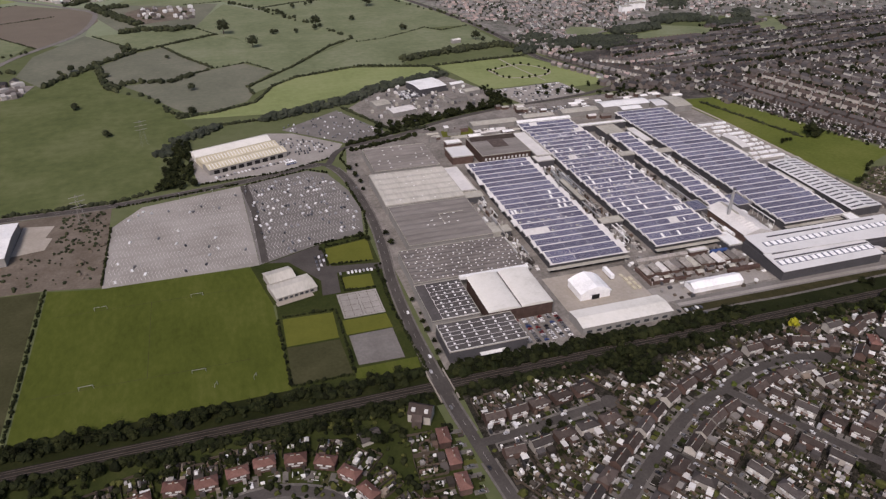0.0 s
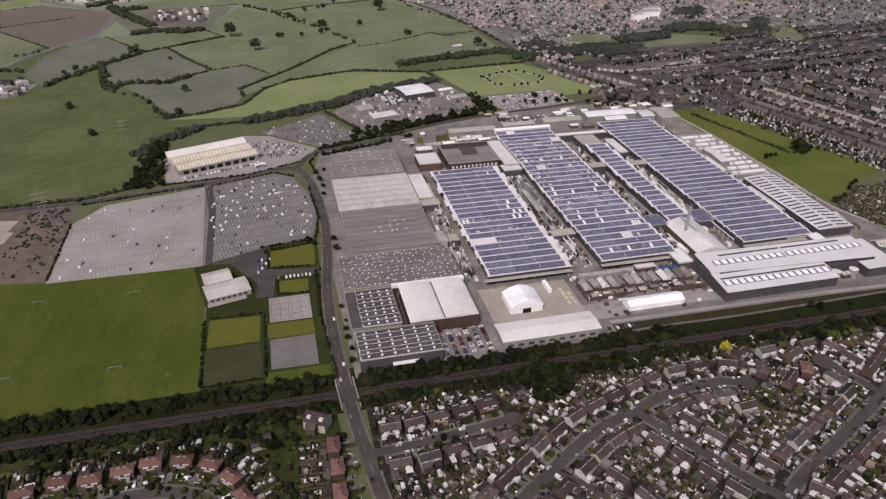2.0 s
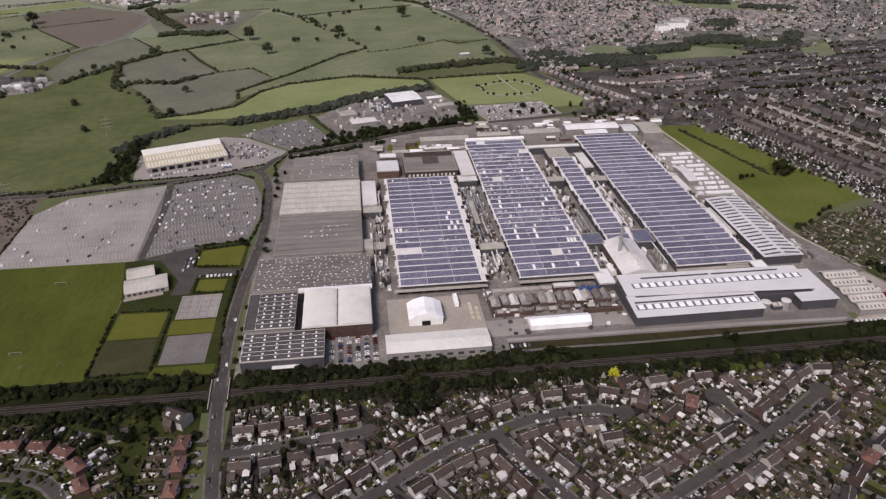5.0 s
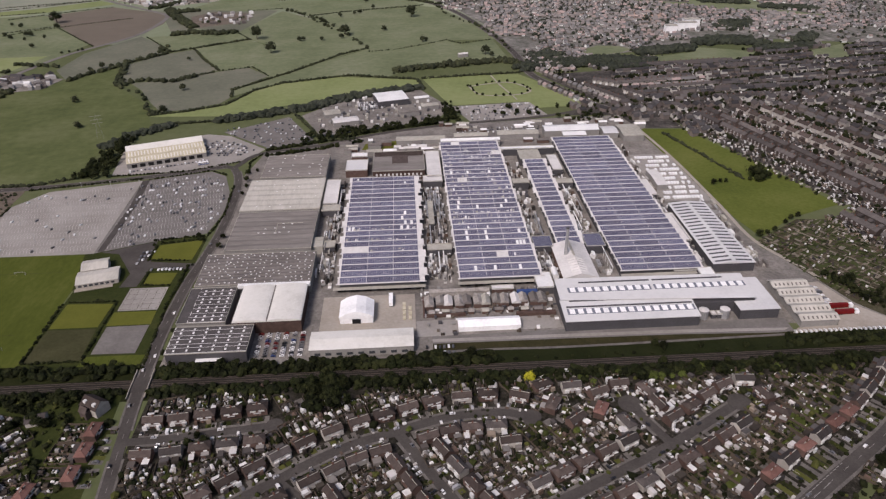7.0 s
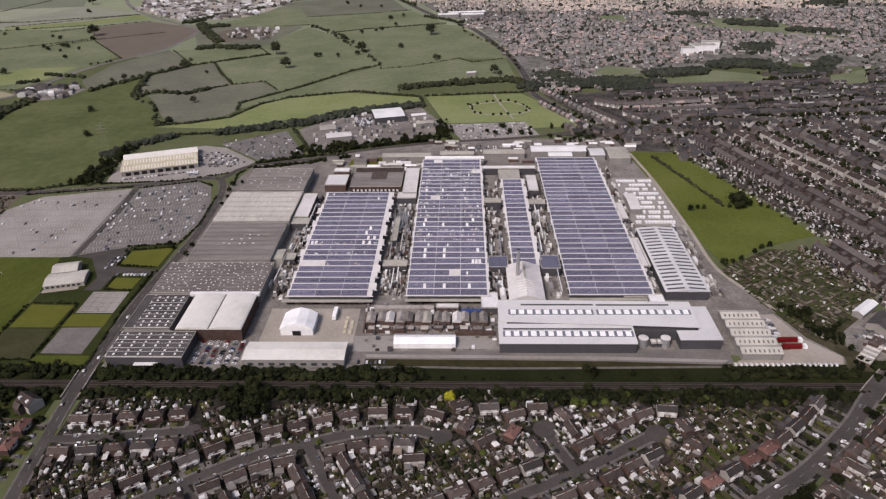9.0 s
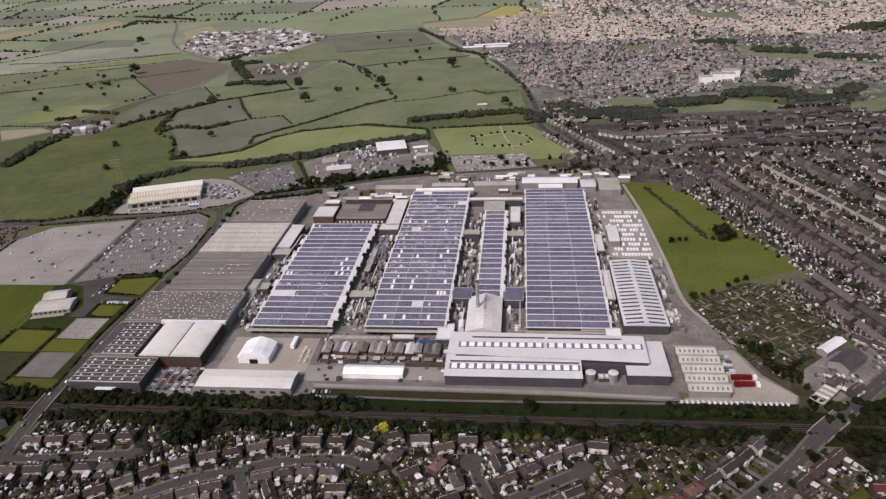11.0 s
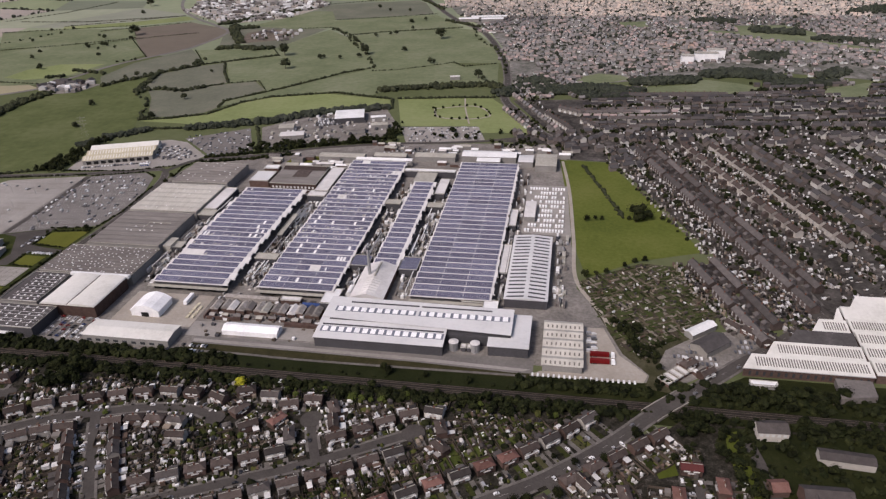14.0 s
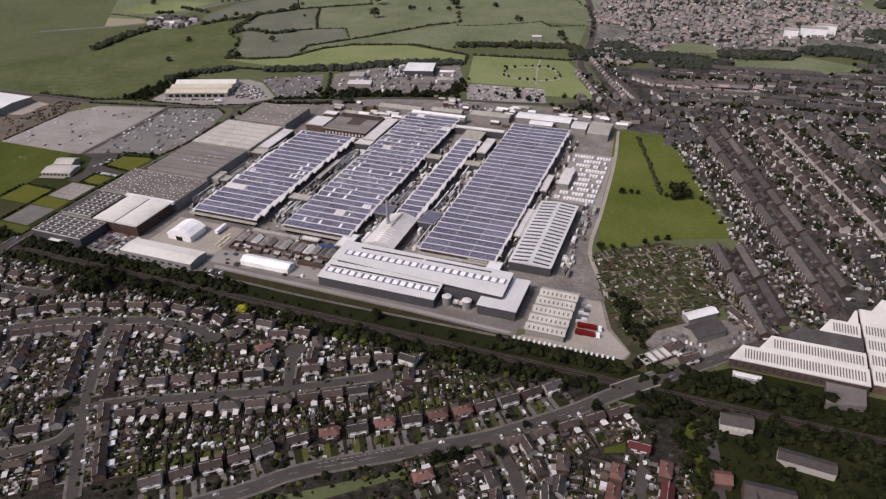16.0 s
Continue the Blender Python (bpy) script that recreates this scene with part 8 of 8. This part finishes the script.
# streets running east-west north of them
for k, y0 in enumerate((866, 878, 898, 911, 929, 941, 960, 972, 990, 1002, 1022, 1034)):
    x = 525 + max(0, (y0 - 960)) * 0.9
    while x < 1500:
        y = y0 + (x - 525) * 0.11 + 6 * math.sin(x * 0.012 + k)
        if RND.random() < 0.94:
            far_house(x, y, 0.11 + RND.uniform(-.04, .04), RND.choice((7, 8, 11)), 5.2, 4.0, 2.0, pale=(x < 640 and y0 in (911, 929)))
        far_garden(x, y + (6 if k % 2 else -6), 5, 6)
        if RND.random() < 0.6:
            mid_t.append((x, y + (7 if k % 2 else -7) + RND.uniform(-2, 2), 2.6, RND.uniform(2.0, 3.6)))
        x += RND.choice((9, 10, 13))
for i in range(150):
    x, y = RND.uniform(575, 1200), RND.uniform(826, 866)
    far_house(x, y, RND.choice((0.1, 1.7)) + RND.uniform(-.1, .1), RND.uniform(7, 11), 6.5)
    far_garden(x, y, 5, 12)
for i in range(150):
    x, y = RND.uniform(500, 640), RND.uniform(745, 850)
    if 0.95 * x + 0.31 * y > 786 or y > 822:
        continue
    if line_gap(Vector((x, y)), MAIN_T) > 8 and x > 548:
        far_house(x, y, radians(ANG) + RND.choice((0, 1.57)), RND.uniform(6, 10), 5.6, 4.0, 2.2)
        far_garden(x, y, 3, 7)
for side in (12, -12):
    for i in range(4, len(MAIN_T) - 1):
        p, d = MAIN_T[i], MAIN_T[i + 1] - MAIN_T[i]
        if 800 < p.y < 862 and i % 2 == 0:
            q = p + Vector((-d.y, d.x)).normalized() * side
            if all(line_gap(q, r) > 7 for r in (MAIN_T, N_ROAD)):
                far_house(q.x, q.y, math.atan2(d.y, d.x), 9, 6, 4.2, 2.2)
                far_garden(q.x, q.y, 3, 8)
for i in range(46):
    x, y = RND.uniform(440, 545), RND.uniform(775, 850)
    if y > 812 - (x - 500) * 0.2 or x > 503:
        if line_gap(Vector((x, y)), N_ROAD) > 7 and line_gap(Vector((x, y)), MAIN_T) > 8:
            far_house(x, y, RND.choice((0.3, 1.8)) + RND.uniform(-.1, .1), RND.uniform(7, 11), 6.5)
    far_garden(x, max(y, 806), 2, 6)
# both sides of the road to the north
for s in (1, -1):
    for i in range(1, 16):
        t = i / 15
        x, y = 482 - 66 * t + s * (13 + 2 * t), 850 + 140 * t + s * 7
        if s > 0 or t < 0.7:
            far_house(x, y, radians(116), 6.5, 5.5, 3.6, 2.2, pale=True)
            far_garden(x + 12, y + 4, 3, 8)
# the large suburb: streets bending in short runs
SUBURB = [(440, 1105), (600, 1105), (800, 1200), (1500, 1230), (2600, 1400), (3400, 1900), (3300, 3300), (1500, 3300), (620, 2500), (300, 1800), (200, 1800), (268, 1600), (350, 1440), (408, 1250)]
x_cells = [(420 + i * 62, 1110 + j * 54) for i in range(-5, 48) for j in range(0, 42)]
for cx, cy in x_cells:
    if not inside((cx, cy), SUBURB):
        continue
    a = noise.noise(Vector((cx * 0.004, cy * 0.004, 3.0))) * 3.0
    dense = noise.noise(Vector((cx * 0.0016, cy * 0.0016, 9.0)))
    if dense < -0.5:
        for i in range(7):
            far_t.append((cx + RND.uniform(-30, 30), cy + RND.uniform(-27, 27), 2, RND.uniform(2, 5)))
        continue
    c, s = math.cos(a), math.sin(a)
    wide = 7.4 if cy < 1900 else 14
    for row in ((-21, -9, 6, 18) if cy < 1900 else (-14, 13)):
        n = -26
        while n < 28:
            if RND.random() < 0.2:
                far_t.append((cx + c * n - s * row, cy + s * n + c * row, 1.6, RND.uniform(1.6, 3.4)))
                n += wide
                continue
            far_house(cx + c * n - s * row + RND.uniform(-2, 2), cy + s * n + c * row + RND.uniform(-2, 2), a + RND.uniform(-0.12, 0.12), RND.uniform(4.0, 6.4) if cy < 1900 else 9, 4.8 if cy < 1900 else 6.5, 2.6 if cy < 1900 else 3.4, 2.0 if cy < 1900 else 2.6)
            n += wide
    for i in range(20 if cy < 1900 else 6):
        far_garden(cx + RND.uniform(-28, 28), cy + RND.uniform(-25, 25), 1, 3)
for i in range(230):
    x, y = RND.choice(((RND.uniform(425, 520), RND.uniform(985, 1100)), (RND.uniform(800, 1250), RND.uniform(1075, 1215))))
    if line_gap(Vector((x, y)), MAIN_T) > 12:
        far_house(x, y, RND.choice((0.2, 1.77)) + RND.uniform(-.1, .1), RND.uniform(5, 8), 5, 3.2, 2.0, pale=True)
        far_garden(x, y, 3, 8)
vil = Mesh()


def village(x, y, w, d):
    vil.add(*gabled(-w / 2, -d / 2, w / 2, d / 2, RND.uniform(2.5, 5), RND.uniform(0.6, 1.8)), 0, pose(x, y, 0, 0, 0, RND.choice((20, 110)) + RND.uniform(-8, 8)))


# village and farm to the north-west
for i in range(560):
    t = RND.random()
    x, y = -430 + 380 * RND.random(), 1490 + 380 * RND.random()
    if inside((x, y), [(-392, 1647), (-426, 1845), (-203, 1870), (-60, 1722), (-102, 1555), (-222, 1490)]):
        village(x, y, RND.uniform(6, 20), RND.uniform(5, 11))
        far_garden(x, y, 2, 14)
for i in range(26):
    village(RND.uniform(-285, -205), RND.uniform(975, 1030), RND.uniform(5, 14), RND.uniform(4, 8))
for i in range(40):
    village(RND.uniform(-110, -20), RND.uniform(1330, 1420), RND.uniform(3, 9), RND.uniform(3, 6))
for x, y in ((-274, 1005), (-262, 1012), (-250, 1018), (-240, 1026), (-228, 1034), (-268, 1030), (-286, 1000)):
    far_house(x, y, RND.uniform(0, 3), RND.uniform(10, 18), 9)
vil.thing("far_village", M["village"], label="far village of pale roofed houses and workshops", category="houses", kind="stuff")
mid_h.thing("street_house_walls", M["mid_walls"], label="brick and pale walls of houses along eastern streets", category="houses", kind="stuff")
mid_r.thing("street_house_roofs", M["mid_tiles"], label="dark brown roofs of houses along eastern streets", category="roofs", kind="stuff")
mid_t = [q for q in mid_t if not any(inside((q[0], q[1]), gr) for gr in GREENS)]
tree_stuff("street_trees", mid_t, "dark garden trees between eastern streets", category="trees")
far_h.thing("suburb_house_walls", M["far_walls"], label="pale and brick walls of far suburban houses", category="houses", kind="stuff")
far_r.thing("suburb_house_roofs", M["far_roofs"], label="brown and red roofs of far suburban houses", category="roofs", kind="stuff")
hazed_h.thing("new_estate_walls", M["hazed_walls"], label="brick and rendered walls of far houses, paled by painted haze", category="houses", kind="stuff")
hazed_r.thing("new_estate_roofs", M["hazed_roofs"], label="tiled roofs of far houses, paled by painted haze", category="roofs", kind="stuff")
far_s.thing("suburb_outbuildings", M["clutter"], label="pale sheds and yards among far houses", category="outbuildings", kind="stuff")
far_t = [q for q in far_t if not any(inside((q[0], q[1]), gr) for gr in GREENS)]
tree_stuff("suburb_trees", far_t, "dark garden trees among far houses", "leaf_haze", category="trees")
b = root("white_flats", label="white five-storey blocks of flats far off", category="flats")
for x, y, w in ((668, 1182, 18), (690, 1200, 34), (712, 1222, 26)):
    part("block", Mesh().box(x, y, 0, x + w, y + 12, 13), M["canvas"], b)
    part("flat_roof", Mesh().box(x - 0.4, y - 0.4, 13, x + w + 0.4, y + 12.4, 13.5), M["mid_roof"], b)

# ---------------------------------------------------------------- cars
CARS = {}
PAINT = {"white": (0.70, 0.70, 0.70), "silver": (0.36, 0.36, 0.37), "black": (0.02, 0.02, 0.022), "grey": (0.12, 0.12, 0.125), "blue": (0.03, 0.05, 0.14), "red": (0.14, 0.018, 0.016)}
for k, c in PAINT.items():
    M["paint_" + k] = plain(k + "_car_paint", c, rough=0.3, bump=0, spec=0.5)
SHELL = [(-2.15, 0.3), (2.15, 0.3), (2.2, 0.7), (1.1, 0.9), (0.45, 1.42), (-1.2, 1.45), (-1.95, 0.95), (-2.2, 0.85)]


def car(x, y, turn, colour, van=False):
    key = colour, van
    m = pose(x, y, 0.18, 0, 0, turn) @ Matrix.Diagonal((0.84, 0.86, 0.9, 1))
    if key in CARS:
        return copy_thing(CARS[key], m)
    if van:
        o = Mesh().profile([(-2.6, 0.35), (2.6, 0.35), (2.6, 1.0), (1.9, 1.3), (1.3, 2.2), (-2.6, 2.25)], -0.95, 0.95).thing("van", M["paint_" + colour], label=colour + " panel van parked in the open", category="van", group="parked vehicles")
        part("windscreen", Mesh().add([(1.93, -0.85, 1.33), (1.93, 0.85, 1.33), (1.36, 0.85, 2.16), (1.36, -0.85, 2.16)], [(0, 1, 2, 3)]).box(0.9, -0.98, 1.35, 1.5, 0.98, 1.9), M["glass"], o)
    else:
        o = Mesh().profile(SHELL, -0.88, 0.88).thing("car", M["paint_" + colour], label=colour + " saloon car parked on asphalt", category="car", group="parked vehicles")
        part("glazing", Mesh().profile([(1.0, 0.95), (0.46, 1.38), (-1.2, 1.41), (-1.8, 0.98)], -0.9, 0.9).add([(1.09, -0.78, 0.94), (1.09, 0.78, 0.94), (0.48, 0.78, 1.43), (0.48, -0.78, 1.43)], [(0, 1, 2, 3)]), M["glass"], o)
    o.matrix_basis = m
    CARS[key] = o
    return o


CHOICE = ("white", "white", "white", "silver", "silver", "silver", "black", "black", "black", "grey", "grey", "grey", "grey", "white")
for x, y, a in car_spots[:150]:
    car(x, y, a, RND.choice(CHOICE), RND.random() < 0.06)
for line, half in [(r[2], r[1]) for r in ROADS[:6]]:
    for i in range(2, len(line) - 2, 5):
        d = line[i + 1] - line[i]
        s = RND.choice((1, -1))
        nrm = Vector((-d.y, d.x)).normalized() * (half - 1.1) * s
        p = line[i] + nrm
        car(p.x, p.y, math.degrees(math.atan2(d.y, d.x)), RND.choice(CHOICE)).location.z = 0.26
for line, idx in ((W_ROAD, (8, 12, 19, 26, 31, 33, 40, 55, 70)), (E_ROAD, (12, 22, 30, 44, 52, 58)), (MAIN_T, (6, 14, 22, 31, 44))):
    for i in idx:
        if i + 1 < len(line):
            d = line[i + 1] - line[i]
            nrm = Vector((-d.y, d.x)).normalized() * RND.choice((1.9, -1.9))
            car(line[i].x + nrm.x, line[i].y + nrm.y, math.degrees(math.atan2(d.y, d.x)), RND.choice(CHOICE)).location.z = 0.26
# rows in the small lot, and along the southern fence
for x, y in ((359, 268), (363, 270), (366, 271.5), (371, 272)):
    car(x, y, 62, "white", True)
for i in range(6):
    for j in range(10):
        if RND.random() < 0.9:
            car(154 + i * 5.3, 408 + j * 2.5, RND.choice((0, 180)), RND.choice(("white", "white", "white", "blue", "silver", "silver", "red", "grey", "black", "black", "grey", "black")))
for i in range(16):
    car(246 + (i % 8) * 3.0, 741 + (i // 8) * 7 + (i % 8) * 0.7, 100, "white", i % 2 == 0)
for i in range(20):
    car(490 + i * 3.2, 408.6, 90, "white").location.z = 0.2

many = Mesh()
SH = [(-2.15, 0.3), (2.15, 0.3), (2.2, 0.75), (1.0, 0.9), (0.4, 1.42), (-1.3, 1.45), (-2.2, 0.9)]


def many_car(x, y, a, van=False):
    m = pose(x, y, 0.16, 0, 0, a) @ Matrix.Diagonal((0.76, 0.78, 0.82, 1))
    if van:
        many.profile([(-2.7, 0.3), (2.7, 0.3), (2.7, 1.0), (2.0, 1.3), (1.4, 2.2), (-2.7, 2.25)], -0.98, 0.98, 0, m)
    else:
        many.profile(SH, -0.88, 0.88, 0, m)


P1 = [(-92, 546), (-92, 629), (-72, 658), (3, 675), (7, 546)]
P2 = [(11, 548), (7, 674), (62, 690), (78, 680), (89, 645), (92, 607), (86, 573), (50, 563)]
bays = Mesh()
row = 540.0
while row < 700:
    for half in (0, 4.7):
        x = -95.0
        while x < 94:
            for poly, fill, tilt in ((P1, 0.045, 0.035), (P2, 0.20, 0.19)):
                y = row + half + tilt * (x - 10)
                if inside((x, y), poly) and inside((x + 2, y + 2.6), poly):
                    lean = 1.2 if half else -1.2
                    bays.add([(x - 0.16 - lean, y - 2.2, 0.175), (x + 0.16 - lean, y - 2.2, 0.175), (x + 0.16, y + 2.2, 0.175), (x - 0.16, y + 2.2, 0.175)], [(0, 1, 2, 3)])
                    if RND.random() < fill:
                        many_car(x + 1.25 - lean / 2, y, (75 if half else 105) + RND.choice((0, 180)))
            x += 2.5
    row += 12.1
bays.thing("bay_marking", M["bay_paint"], label="white bay lines of the car parks", category="parking marking", kind="structure")
for poly, n in (([(46, 804), (120, 838), (157, 760), (114, 744)], 80), ([(306, 860), (396, 868), (408, 827), (324, 809)], 110), ([(170, 835), (200, 900), (240, 905), (290, 870), (275, 825), (200, 800)], 60), ([(30, 762), (60, 778), (98, 745), (80, 728), (56, 735)], 70), ([(50, 528), (56, 546), (46, 546), (44, 520)], 22), ([(300, 769), (390, 775), (395, 785), (310, 795)], 60), ([(574, 436), (590, 455), (596, 446), (606, 436), (596, 427)], 22), ([(612, 448), (622, 462), (632, 458), (618, 442)], 14), ([(60, 520), (84, 520), (84, 516), (60, 516)], 8), ([(250, 404), (275, 404), (275, 414), (252, 412)], 14)):
    xs, ys = [p[0] for p in poly], [p[1] for p in poly]
    spots = [(x, y) for x in np.arange(min(xs), max(xs), 2.7) for y in np.arange(min(ys), max(ys), 5.6) if inside((x, y), poly)]
    RND.shuffle(spots)
    for x, y in spots[:n]:
        many_car(x, y + RND.uniform(-0.5, 0.5), 90)
for i in range(14):
    many_car(524.5 + (i % 2) * 3.0, 437 + (i // 2) * 3.2, 8, i % 3 == 0)
for i in range(22):
    many_car(-14 + i * 3.2, 699.5 + i * 1.05, 108, i % 5 == 0)
for i in range(44):
    many_car(196 + (i % 11) * 3.0, 858 + (i // 11) * 7.5 + (i % 11) * 0.7, 104, True)
many.thing("parked_cars", M["car_mix"], label="crowd of parked cars of many colours", category="cars", kind="stuff")
vans = Mesh()
for r in range(10):
    for i in range(13):
        x, y = 472 + i * 2.6, 602 + r * 9.8
        if RND.random() < 0.8 and not (x < 481 and 615 < y < 656):
            vans.profile([(-2.3, 0.3), (2.3, 0.3), (2.3, 1.0), (1.7, 1.2), (1.1, 1.9), (-2.3, 1.95)], -0.88, 0.88, 0, pose(x, y, 0.18, 0, 0, 90))
vans.thing("stored_vans", M["canvas"], label="rows of white vans in a compound", category="vans", kind="stuff")

# lamp posts of the car parks
for x, y in [(-70 + 26 * i, 565 + 32 * j) for i in range(6) for j in range(4)]:
    if inside((x, y), P1) or inside((x, y), P2):
        o = root("lamp_post", pose(x, y, 0.16), label="thin grey steel lamp post in a car park", category="lamp post", group="car park lamp posts")
        part("pole", Mesh().cylinder(0, 0, 0, 8, 0.12, 0.08, 8), M["alu"], o)
        part("lantern", Mesh().box(-0.8, -0.15, 7.9, 0.8, 0.15, 8.05), M["alu"], o)
# ring of young trees and path in the memorial park
ring = smooth_line([(332, 938), (383, 951), (407, 916), (386, 899), (344, 903), (332, 938)], 5)
pk = Mesh()
ribbon(ring, 1.3, 0.26, pk)
ribbon(smooth_line([(365, 985), (372, 940), (385, 880)], 8), 1.0, 0.26, pk)
pk.thing("park_path", M["concrete"], label="pale looping path in the park", category="path", kind="structure")
tree_stuff("park_trees", [(p.x + RND.uniform(-3, 3), p.y + RND.uniform(-3, 3), 2.0, 1.9) for p in ring[::2]], "ring of small round park trees", category="trees")
